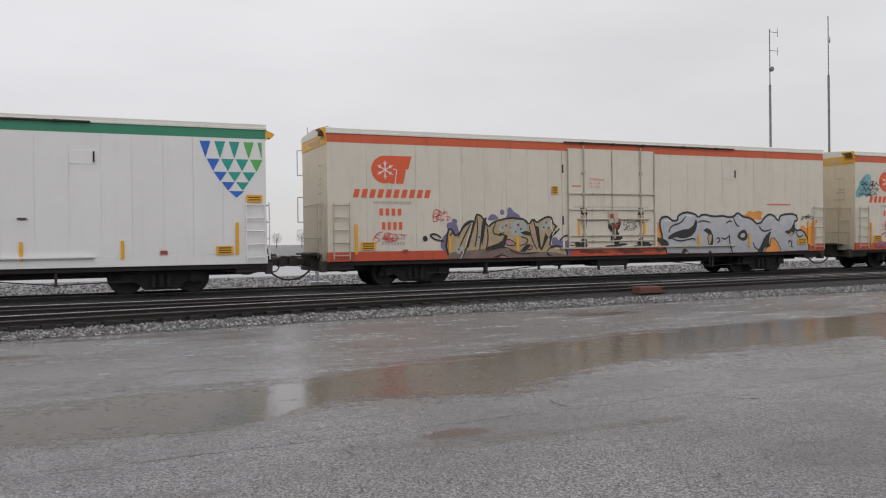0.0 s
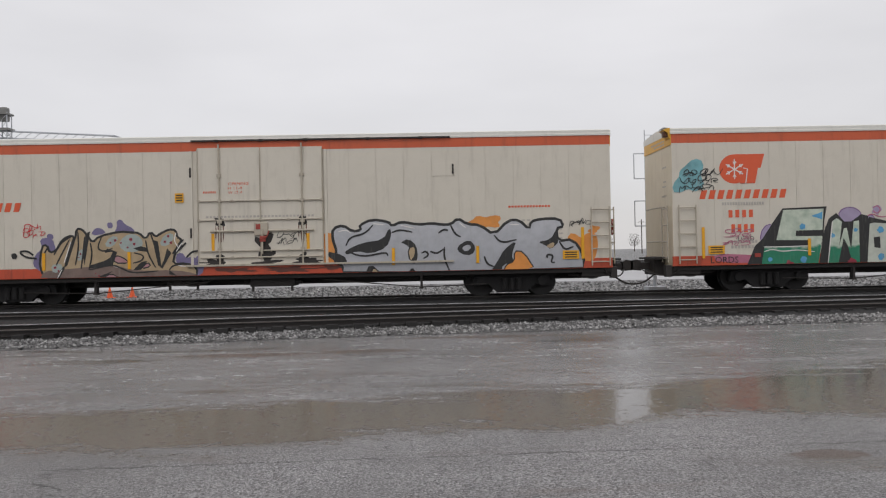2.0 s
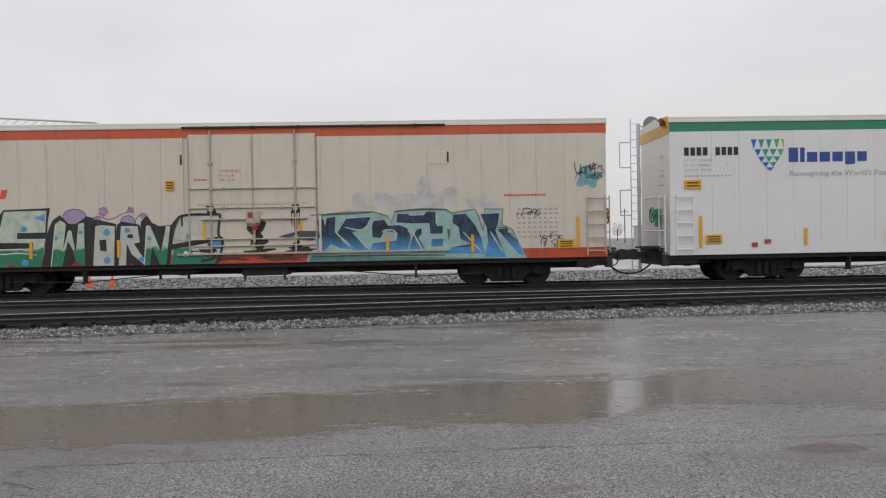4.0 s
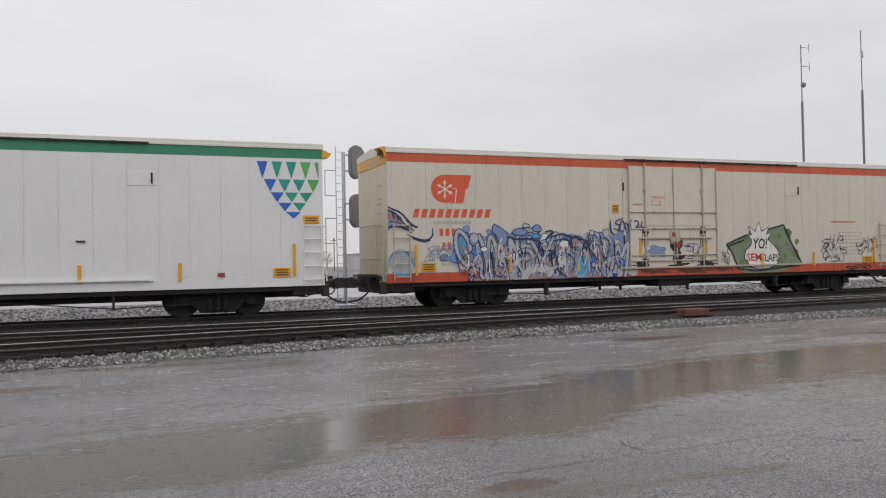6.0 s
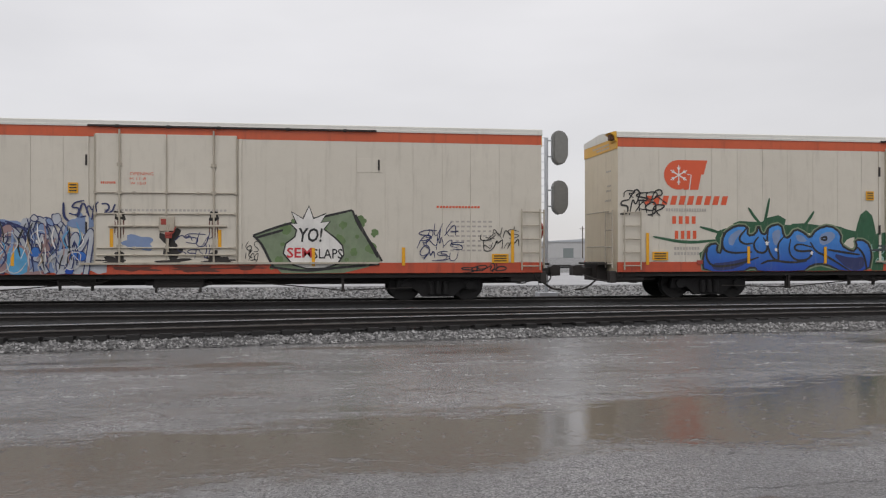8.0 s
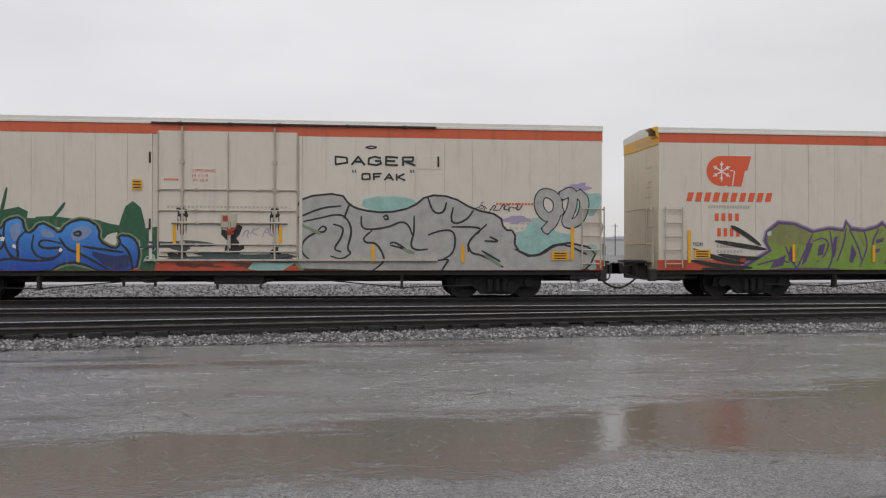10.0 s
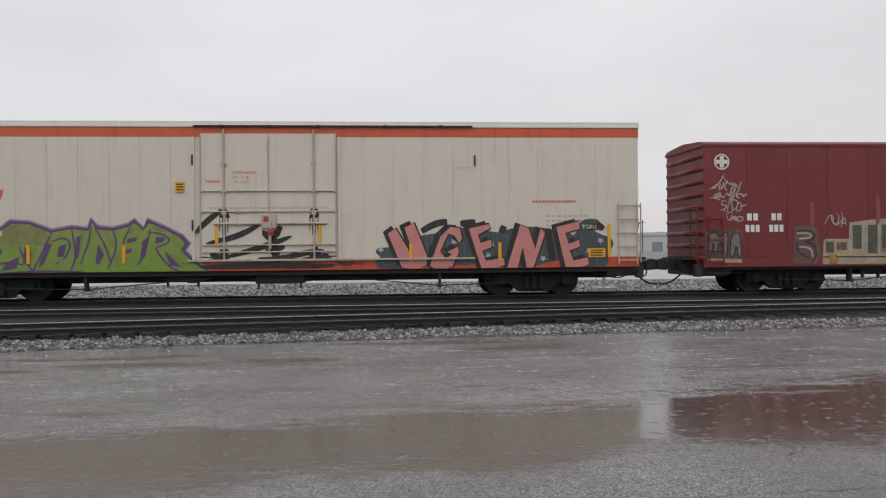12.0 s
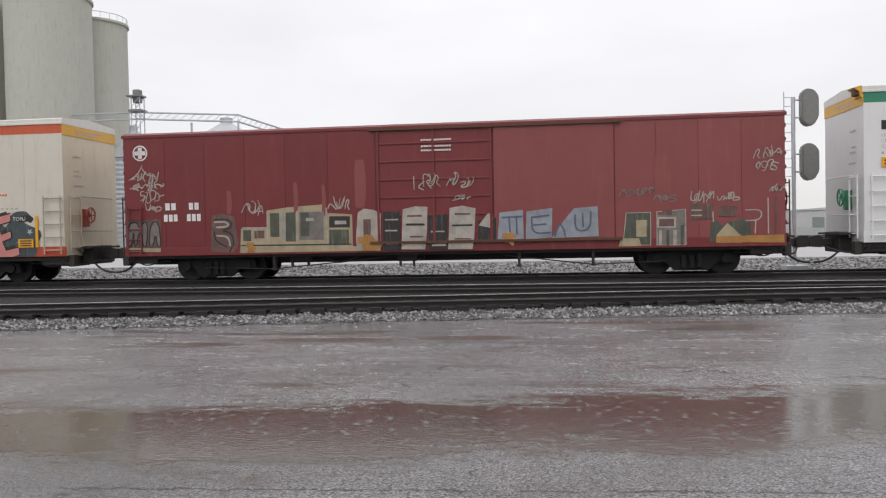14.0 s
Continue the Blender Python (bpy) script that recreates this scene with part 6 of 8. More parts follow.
# ---- painted pieces on the cream cars ----
P = {
    "black": M_BLACKINK, "white": M_WHITEINK,
    "tan": spray("spray_tan", (0.44, 0.33, 0.20), mottled=0.3), "violet": spray("spray_violet", (0.17, 0.145, 0.27)),
    "silver": spray("spray_silver", (0.36, 0.37, 0.40), (0.50, 0.51, 0.54), mottled=0.2), "orange": spray("spray_orange", (0.72, 0.28, 0.06)),
    "mint": spray("spray_mint", (0.015, 0.20, 0.11), (0.54, 0.60, 0.50), 1.60, 1.70), "lilac": spray("spray_lilac", (0.36, 0.30, 0.44)),
    "blue": spray("spray_blue", (0.06, 0.30, 0.58), (0.008, 0.014, 0.035), 1.45, 1.9), "aqua": spray("spray_aqua", (0.30, 0.50, 0.46), mottled=0.35),
    "sky": spray("spray_sky", (0.20, 0.28, 0.46)), "cobalt": spray("spray_cobalt", (0.01, 0.06, 0.36), (0.06, 0.30, 0.72), 1.2, 2.5),
    "forest": spray("spray_forest", (0.02, 0.10, 0.045), mottled=0.3), "grey": spray("spray_grey", (0.40, 0.39, 0.37), mottled=0.3),
    "lime": spray("spray_lime", (0.17, 0.30, 0.04), (0.26, 0.30, 0.07), mottled=0.25), "purple": spray("spray_purple", (0.10, 0.055, 0.15)),
    "pink": spray("spray_pink", (0.58, 0.22, 0.20), mottled=0.15), "slate": spray("spray_slate", (0.055, 0.075, 0.08), mottled=0.4),
    "sage": spray("spray_sage", (0.20, 0.26, 0.16), mottled=0.35), "red": M_REDINK, "dusk": spray("spray_dusk", (0.34, 0.22, 0.22)),
    "plum": spray("spray_plum", (0.20, 0.10, 0.26)), "pinkline": spray("spray_dull_pink", (0.45, 0.14, 0.22)), "chalk": spray("spray_chalk", (0.52, 0.55, 0.48), mottled=0.25),
    "haze": spray("spray_haze", (0.56, 0.55, 0.54), mottled=0.3), "teal": spray("spray_teal", (0.10, 0.26, 0.25), mottled=0.4), "cyan": spray("spray_cyan", (0.18, 0.42, 0.46), mottled=0.4),
    "olive": spray("spray_olive", (0.21, 0.22, 0.075), mottled=0.3), "mauve": spray("spray_mauve", (0.33, 0.24, 0.34), mottled=0.3), "umber": spray("spray_umber", (0.20, 0.14, 0.12), mottled=0.35), "frost": spray("spray_frost", (0.36, 0.42, 0.40), mottled=0.3), "rose": spray("spray_rose", (0.42, 0.22, 0.24), mottled=0.3),
    "plumred": spray("spray_dark_red", (0.28, 0.03, 0.05), mottled=0.3), "moss": spray("spray_moss", (0.13, 0.21, 0.08), mottled=0.3),
    "pale": spray("spray_pale", (0.44, 0.46, 0.50), mottled=0.35), "azure": spray("spray_azure", (0.09, 0.34, 0.58), mottled=0.3), "ink": spray("spray_ink", (0.022, 0.032, 0.12)),
}


def piece_a(car):
    daub(car, [(4.01, 1.4), (3.84, 1.54), (3.91, 1.85), (4.14, 2.05), (4.06, 2.33), (4.3, 2.39), (4.53, 2.25), (4.55, 1.53), (4.41, 1.19), (4.21, 1.23)], P["violet"], -0.01283, None, 0, 1)
    daub(car, [(5.59, 2.4), (5.73, 2.64), (5.93, 2.63), (6.1, 2.46)], P["violet"], -0.01286, None, 0, 1)
    daub(car, [(6.31, 2.49), (6.41, 2.66), (6.38, 2.83), (6.52, 2.9), (6.65, 2.72), (6.89, 2.61), (6.95, 2.44)], P["violet"], -0.01289, None, 0, 1)
    daub(car, [(8.14, 1.77), (8.34, 1.86), (8.48, 1.66), (8.72, 1.75), (8.81, 1.44), (8.64, 1.21), (8.21, 1.35)], P["violet"], -0.01292, None, 0, 1)
    daub(car, [(8.73, 1.7), (8.99, 1.78), (9.02, 1.27), (8.81, 1.09), (8.46, 1.09)], P["violet"], -0.01295, None, 0, 1)
    blobs(car, ((4.38, 2.39, 0.1, 0.1), (6.19, 2.71, 0.09, 0.09),), P["violet"], -0.0135, 30, 0.1)
    daub(car, [(4.04, 1.37), (4.12, 2.12), (4.29, 2.15), (4.36, 1.91), (4.56, 1.97), (4.74, 2.31), (5.05, 2.44), (5.13, 2.27), (5.18, 2.63), (5.35, 2.61), (5.52, 2.4), (5.65, 2.19), (5.86, 2.39), (6.51, 2.52), (6.82, 2.48), (7.06, 2.47), (7.26, 2.26), (7.4, 2.5), (7.57, 2.33), (7.7, 2.43), (7.98, 2.56), (8.18, 2.52), (8.21, 2.31), (8.35, 2.24), (8.28, 1.97), (8.14, 1.83), (8.06, 1.49), (8.47, 1.52), (8.81, 1.37), (8.77, 1.09), (7.95, 1.09), (4.38, 1.09)], P["tan"], -0.01618, P["black"], 0.07, 1)
    daub(car, [(4.04, 1.09), (4.18, 1.36), (4.72, 1.39), (6.25, 1.53), (6.93, 1.31), (8.13, 1.32), (8.77, 1.2), (8.77, 1.09)], P["umber"], -0.01781, None, 0, 1)
    daub(car, [(5.08, 2.37), (5.2, 2.46), (4.89, 1.52), (4.79, 1.45), (4.87, 1.86)], P["black"], -0.01944, None, 0, 0)
    daub(car, [(5.45, 2.47), (5.59, 2.54), (5.48, 1.92), (5.4, 1.51), (5.36, 1.85)], P["black"], -0.01947, None, 0, 0)
    daub(car, [(6.02, 1.88), (6.26, 1.91), (6.19, 1.74), (6.02, 1.64), (5.57, 1.51), (5.54, 1.41), (6.25, 1.49), (6.4, 1.9), (6.09, 2.01)], P["black"], -0.0195, None, 0, 0)
    daub(car, [(6.88, 2), (7.12, 2.06), (7.32, 1.99), (7.32, 1.88), (7.05, 1.92)], P["black"], -0.01953, None, 0, 0)
    daub(car, [(7.46, 2.26), (7.63, 2.19), (7.72, 1.46), (7.79, 1.6), (7.9, 1.98), (8.03, 1.84), (7.75, 1.36), (7.62, 1.47)], P["black"], -0.01956, None, 0, 0)
    daub(car, [(8.32, 2.24), (8.42, 2.24), (8.14, 1.8), (8.03, 1.8)], P["black"], -0.01959, None, 0, 0)
    daub(car, [(5.82, 1.16), (6.25, 1.32), (6.18, 1.26), (5.97, 1.09)], P["black"], -0.01962, None, 0, 0)
    daub(car, [(4.55, 1.09), (4.76, 1.49), (4.82, 1.45), (4.65, 1.09)], P["black"], -0.01965, None, 0, 0)
    daub(car, [(7.96, 1.32), (8.19, 1.09), (7.95, 1.19)], P["black"], -0.01968, None, 0, 0)
    daub(car, [(6.87, 1.34), (7.11, 1.58), (7.31, 1.61), (7.1, 1.34)], P["black"], -0.01971, None, 0, 0)
    daub(car, [(6.51, 2.28), (6.75, 2.44), (6.99, 2.41), (7.19, 2.23), (7.11, 1.92), (6.7, 1.86), (6.44, 2.07)], P["frost"], -0.01894, None, 0, 1)
    daub(car, [(7.66, 2.08), (7.81, 2.39), (8.08, 2.45), (8.11, 2.25), (7.9, 2.04)], P["frost"], -0.01897, None, 0, 1)
    daub(car, [(5.21, 1.93), (5.38, 2.03), (5.37, 1.68), (5.17, 1.65)], P["frost"], -0.019, None, 0, 1)
    daub(car, [(4.38, 1.53), (4.69, 1.59), (4.76, 1.42), (4.48, 1.26)], P["frost"], -0.01903, None, 0, 1)
    daub(car, [(5.99, 2.08), (6.2, 2.39), (6.47, 2.35), (6.26, 2.04)], P["frost"], -0.01906, None, 0, 1)
    daub(car, [(6.29, 1.56), (6.33, 1.8), (6.57, 1.73), (6.77, 1.55)], P["rose"], -0.01929, P["black"], 0.04, 1)
    daub(car, [(7.1, 1.37), (7.31, 1.58), (7.41, 1.44)], P["rose"], -0.01932, P["black"], 0.04, 1)
    daub(car, [(5.97, 1.09), (6.18, 1.26), (6.49, 1.09)], P["rose"], -0.01935, P["black"], 0.04, 1)
    blobs(car, ((6.34, 2.25, 0.04, 0.04), (6.51, 2.17, 0.03, 0.03), (6.81, 2.27, 0.05, 0.05), (6.91, 2.13, 0.04, 0.04), (6.71, 2.03, 0.03, 0.03), (7.84, 2.18, 0.04, 0.04), (7.94, 2.35, 0.04, 0.04), (8.02, 2.15, 0.04, 0.04), (5.29, 1.86, 0.03, 0.03), (5.24, 1.75, 0.02, 0.02), (4.52, 1.46, 0.04, 0.04), (4.62, 1.36, 0.03, 0.03), (5.74, 1.26, 0.02, 0.02), (5.84, 1.19, 0.03, 0.03), (6.2, 2.18, 0.03, 0.03),), P["plumred"], -0.0205, 33, 0.2)
    sweeps(car, [[(4.19, 1.88), (4.33, 2.11)], [(4.49, 1.84), (4.7, 2.21), (5.01, 2.38)], [(4.55, 1.53), (4.76, 1.93), (4.97, 2.31)], [(5.22, 2.54), (5.24, 2.03), (5.13, 1.52)], [(5.42, 2.37), (5.38, 1.92), (5.3, 1.41)], [(5.93, 2.36), (5.79, 2.02), (5.99, 1.91), (6.26, 2.01)], [(5.59, 2.19), (5.65, 1.85), (5.54, 1.37)], [(7.26, 2.23), (7.32, 1.82), (7.55, 1.4)], [(7.4, 2.47), (7.56, 1.98), (7.65, 1.47)], [(6.91, 1.86), (7.21, 1.78), (7.14, 1.61), (6.87, 1.55)], [(5.57, 1.37), (6.25, 1.53), (6.53, 1.39), (6.86, 1.24), (7.61, 1.3)], [(7.96, 1.32), (8.06, 1.46), (8.4, 1.49)]], 0.05, P["black"], -0.0212, 0.4)
    sweeps(car, [[(5.01, 2.24), (4.79, 1.59)], [(8.18, 2.45), (8.11, 2.21), (8.24, 2)], [(8.35, 2.14), (8.17, 1.87)], [(6.25, 1.49), (6.63, 1.35)], [(4.72, 1.39), (4.58, 1.12)], [(8.23, 1.45), (8.47, 1.42)]], 0.03, P["white"], -0.0222, 0.4)
    sweeps(car, [[(3.54, 1.98), (3.47, 1.93), (3.64, 1.79), (3.98, 1.74)], [(3.47, 1.96), (3.68, 1.99), (3.88, 1.85)], [(8.48, 1.69), (8.65, 1.86), (8.86, 1.89)], [(8.24, 1.9), (8.41, 2.07), (8.48, 2.14)]], 0.06, P["black"], -0.034, 0.3)
    blobs(car, ((3.3, 1.83, 0.09, 0.09),), P["black"], -0.0345, 31, 0.1)
    blobs(car, ((13.0, 1.75, 0.5, 0.6), (17.6, 2.6, 0.45, 0.2), (20.5, 1.75, 0.5, 0.5), (20.9, 2.3, 0.15, 0.13), (12.3, 2.1, 0.3, 0.3), (17.7, 1.3, 0.7, 0.3)), P["orange"], -0.012, 12)
    daub(car, [(12.93, 1.49), (13.05, 1.76), (12.91, 2.17), (12.93, 2.49), (13.25, 2.58), (13.53, 2.38), (13.79, 2.42), (13.74, 2.57), (14.11, 2.74), (14.63, 2.66), (14.73, 2.52), (15.02, 2.66), (15.52, 2.55), (15.98, 2.59), (16.23, 2.54), (16.53, 2.54), (16.74, 2.73), (17.03, 2.54), (17.42, 2.51), (17.84, 2.19), (18.28, 2.64), (18.62, 2.64), (18.92, 2.34), (18.97, 2.58), (19.27, 2.66), (19.86, 2.66), (19.98, 2.41), (19.75, 2.37), (19.79, 1.97), (20.27, 2.02), (20.59, 1.51), (20.54, 1), (13.23, 1.06), (13.2, 1.37)], P["silver"], -0.0165, P["black"], 0.085)
    daub(car, [(13.28, 1.8), (13.82, 2.04), (14.46, 2.11), (14.66, 2.51), (14.72, 2.25), (14.55, 1.86), (14.06, 1.69), (13.65, 1.79), (13.32, 1.66)], P["black"], -0.0188)
    daub(car, [(14.97, 2.01), (15.22, 2.14), (15.47, 1.93), (15.51, 1.53), (15.37, 1.32), (15.24, 1.54), (15.35, 1.77), (15.13, 1.97)], P["black"], -0.0191)
    daub(car, [(15.2, 1.84), (15.43, 1.91), (15.43, 1.61), (15.26, 1.41)], P["tan"], -0.0204, P["black"], 0.04)
    daub(car, [(16.67, 1.84), (17.07, 2.09), (17.29, 1.83), (17.15, 1.58), (16.81, 1.63)], P["black"], -0.0197)
    daub(car, [(16.83, 1.82), (17.05, 1.93), (17.15, 1.82), (16.98, 1.69)], P["silver"], -0.021)
    daub(car, [(18.13, 1.74), (18.54, 2.04), (18.36, 1.58), (18.45, 1.34), (18.1, 1.3), (18.05, 1.05), (17.69, 1.06), (17.96, 1.42)], P["black"], -0.02)
    daub(car, [(18.45, 1.7), (18.74, 1.67), (19.12, 1.04), (18.12, 1.05), (18.19, 1.29), (18.45, 1.37)], P["orange"], -0.0213, P["black"], 0.04)
    daub(car, [(19.16, 1.96), (19.57, 2.02), (19.75, 2.34), (19.85, 1.97), (19.58, 1.71), (19.43, 1.84)], P["black"], -0.0203)
    daub(car, [(19.39, 1.81), (19.7, 1.97), (19.65, 1.74)], P["tan"], -0.0216)
    daub(car, [(13.87, 1.07), (14.05, 1.41), (14.39, 1.09)], P["black"], -0.0206)
    daub(car, [(14.09, 1.08), (14.16, 1.27), (14.31, 1.09)], P["tan"], -0.0219)
    daub(car, [(15.2, 1.05), (15.33, 1.28), (15.45, 1.05)], P["black"], -0.0207)
    daub(car, [(12.69, 1.8), (13.24, 1.68), (13.37, 1.44), (13.24, 1.37), (12.83, 1.57)], P["black"], -0.0208)
    sweeps(car, [[(13.32, 1.95), (13.45, 2.22), (13.9, 2.3), (14.15, 2.57)],
        [(13.32, 1.8), (13.81, 1.59), (14.55, 1.74), (14.59, 1.62)],
        [(14.72, 2.33), (14.97, 2.41), (15.35, 2.33)],
        [(15.61, 1.68), (15.76, 1.75), (15.84, 1.61), (15.67, 1.52)],
        [(16.32, 1.86), (16.3, 1.52), (16.48, 1.08)],
        [(15.88, 1.73), (16.09, 1.65), (16.3, 1.8)],
        [(16.52, 2.52), (16.65, 2.24), (16.82, 2.16)],
        [(17.53, 1.55), (17.61, 1.31), (17.82, 1.23)],
        [(17.84, 2.19), (18.05, 1.94), (18.53, 2.04)],
        [(19.47, 1.45), (19.43, 1.57), (19.65, 1.55), (19.56, 1.32), (19.69, 1.32)],
        [(13.49, 2.38), (13.43, 2.46)],
        [(16.14, 2.28), (16.31, 2.4), (16.44, 2.36)],
        [(19.83, 1.97), (20, 1.68), (20.27, 1.8)]], 0.06, P["black"], -0.0235, 0.5)
    sweeps(car, [[(13.09, 2.38), (13.33, 2.44), (13.49, 2.33)],
        [(14.15, 2.61), (14.52, 2.57)],
        [(16.78, 2.59), (16.99, 2.43)],
        [(14.98, 2.55), (15.43, 2.44)],
        [(18.32, 2.5), (18.62, 2.5)]], 0.035, P["white"], -0.0275, 0.8)
    scribble(car, 3.5, 4.1, 2.4, 2.75, P["red"], 3, 2, 4, 0.025)
    scribble(car, 1.5, 2.4, 1.75, 2.05, P["red"], 4, 2, 4, 0.028)
    scribble(car, 11.2, 11.9, 2.05, 2.4, P["black"], 5, 2, 4, 0.025, -0.04)
    scribble(car, 20.1, 20.8, 2.45, 2.65, P["black"], 6, 1, 5, 0.025)


def piece_b(car):
    daub(car, [(2.66, 1.86), (2.77, 2.27), (3.07, 2.4), (3, 1.98), (2.89, 1.69)], P["lilac"], -0.01203, P["plum"], 0.03, 1)
    daub(car, [(5.1, 2.61), (5.24, 2.8), (5.54, 2.85), (5.76, 2.74), (5.84, 2.6), (5.53, 2.4), (5.37, 2.13), (5.27, 2.37)], P["lilac"], -0.01206, P["plum"], 0.03, 1)
    daub(car, [(6.79, 2.38), (6.88, 2.59), (7.11, 2.63), (7.25, 2.48), (7.28, 2.3)], P["lilac"], -0.01209, P["plum"], 0.03, 1)
    daub(car, [(5.96, 2.5), (6.1, 2.61), (6.24, 2.53), (6.24, 2.32)], P["lilac"], -0.01212, P["plum"], 0.03, 1)
    blobs(car, ((6.31, 2.75, 0.14, 0.14), (7.11, 2.79, 0.09, 0.09), (7.48, 2.61, 0.1, 0.1), (2.83, 1.96, 0.05, 0.05),), P["lilac"], -0.0135, 3, 0.3)
    sweeps(car, [[(5.89, 2.46), (6.14, 2.65), (6.4, 2.51), (6.66, 2.54), (6.87, 2.69), (7.22, 2.75)], [(7.25, 2.48), (7.41, 2.66), (7.6, 2.63)], [(6.19, 2.8), (6.32, 2.89), (6.45, 2.75), (6.31, 2.61), (6.19, 2.73)], [(7.01, 2.72), (7.12, 2.88), (7.22, 2.79)]], 0.035, P["pinkline"], -0.0155, 0.3)
    daub(car, [(2.27, 1.09), (2.52, 1.71), (2.74, 1.9), (3.07, 2.4), (3.39, 2.84), (4.76, 2.88), (4.68, 2.46), (4.64, 1.95), (4.42, 1.09)], P["black"], -0.01615, None, 0, 0)
    daub(car, [(4.49, 1.09), (4.66, 2.12), (4.82, 2.51), (5.05, 2.67), (5.3, 2.4), (5.51, 2.4), (5.83, 2.62), (6.05, 2.56), (5.99, 1.09)], P["black"], -0.01618, None, 0, 0)
    daub(car, [(5.87, 1.09), (5.94, 2.32), (6.08, 2.53), (6.69, 2.38), (6.7, 1.09)], P["black"], -0.01621, None, 0, 0)
    daub(car, [(6.61, 1.09), (6.71, 2.35), (6.86, 2.45), (7.39, 2.34), (7.51, 1.64), (7.78, 1.09)], P["black"], -0.01624, None, 0, 0)
    daub(car, [(7.37, 1.64), (7.42, 2.44), (7.6, 2.63), (7.74, 2.4), (7.96, 2.29), (8.31, 2.32), (8.44, 2.49), (8.24, 1.09), (7.5, 1.09)], P["black"], -0.01627, None, 0, 0)
    daub(car, [(3.41, 2.79), (4.66, 2.81), (4.61, 2.16), (3.79, 2.15), (3.78, 1.98), (4.61, 1.97), (4.47, 1.09), (2.71, 1.13), (2.81, 1.67), (4.22, 1.68), (4.26, 1.85), (3.18, 1.87)], P["mint"], -0.0218, None, 0, 0)
    daub(car, [(4.76, 1.09), (4.86, 1.94), (4.92, 2.41), (5.06, 2.51), (5.22, 2.4), (5.12, 1.65), (5.28, 2.2), (5.37, 2.2), (5.49, 1.54), (5.58, 2.4), (5.75, 2.43), (5.75, 1.09), (5.52, 1.09), (5.38, 1.68), (5.26, 1.89), (5.09, 1.09)], P["mint"], -0.02183, None, 0, 0)
    daub(car, [(5.99, 1.09), (6.08, 2.32), (6.24, 2.35), (6.65, 2.31), (6.61, 1.09)], P["chalk"], -0.02186, None, 0, 0)
    daub(car, [(6.19, 1.9), (6.39, 1.92), (6.4, 1.56), (6.21, 1.59)], P["black"], -0.02689, None, 0, 0)
    daub(car, [(6.74, 1.09), (6.83, 2.31), (7.32, 2.3), (7.38, 1.82), (7.2, 1.78), (7.56, 1.22), (7.5, 1.09), (7.13, 1.47), (6.99, 1.79), (6.96, 1.09)], P["chalk"], -0.02192, None, 0, 0)
    daub(car, [(7.03, 2.06), (7.19, 2.06), (7.17, 1.94), (7.01, 1.96)], P["black"], -0.02695, None, 0, 0)
    daub(car, [(7.48, 1.09), (7.6, 2.33), (7.7, 2.3), (8, 1.51), (8.16, 2.29), (8.28, 2.29), (8.15, 1.09), (7.97, 1.09), (7.74, 1.67), (7.66, 1.09)], P["mint"], -0.02198, None, 0, 0)
    daub(car, [(8.39, 1.88), (8.51, 2.32), (8.63, 2.56), (9.71, 2.58), (9.65, 2), (8.75, 2.02), (8.76, 1.83)], P["chalk"], -0.03801, None, 0, 0)
    daub(car, [(8.28, 1.14), (8.39, 1.59), (8.88, 1.63), (8.95, 1.4), (9.64, 1.34), (9.58, 1.09)], P["mint"], -0.03804, None, 0, 0)
    daub(car, [(8.25, 1.73), (9.72, 1.95), (9.68, 1.81), (8.88, 1.68), (8.28, 1.59)], P["black"], -0.04177, None, 0, 0)
    daub(car, [(9.5, 1.88), (9.84, 1.88), (9.76, 1.58), (9.53, 1.59)], P["azure"], -0.0431, None, 0, 0)
    daub(car, [(8.92, 1.67), (9.48, 1.66), (9.48, 1.57), (8.93, 1.58)], P["white"], -0.04313, None, 0, 0)
    daub(car, [(8.97, 1.49), (9.62, 1.48), (9.62, 1.43), (8.97, 1.42)], P["white"], -0.04316, None, 0, 0)
    sweeps(car, [[(8.18, 1.09), (8.32, 1.97), (8.44, 2.39), (8.6, 2.63), (9.78, 2.61)], [(9.78, 2.61), (9.68, 1.93), (9.88, 1.91), (9.68, 1.09), (9.43, 1.09)], [(9.18, 1.51), (9.55, 1.5), (9.62, 1.29), (9.19, 1.23)]], 0.075, P["black"], -0.0455, 0)
    sweeps(car, [[(2.79, 1.52), (3.03, 1.6), (3.37, 1.51), (3.79, 1.57), (4.36, 1.49)], [(2.79, 1.67), (3.37, 1.66), (4.22, 1.68)], [(4.76, 1.09), (4.86, 1.94), (4.92, 2.41)], [(6.83, 2.28), (7.31, 2.27)], [(7.59, 2.3), (7.5, 1.12)]], 0.03, P["white"], -0.031, 0.4)
    daub(car, [(4.27, 2.59), (4.62, 2.72), (4.6, 2.48), (4.44, 2.54)], P["azure"], -0.02919, None, 0, 0)
    blobs(car, ((3.99, 2.27, 0.09, 0.09), (4.92, 1.98, 0.07, 0.07), (5.64, 2.14, 0.06, 0.06), (6.41, 2.13, 0.1, 0.1), (7.02, 2.19, 0.08, 0.08), (7.66, 1.93, 0.06, 0.06), (6.41, 1.3, 0.1, 0.1), (7.44, 1.31, 0.09, 0.09), (4.01, 1.26, 0.1, 0.1), (2.97, 1.28, 0.07, 0.07), (8.61, 2.18, 0.07, 0.07), (8.47, 1.45, 0.06, 0.06),), P["azure"], -0.0295, 60, 0.15)
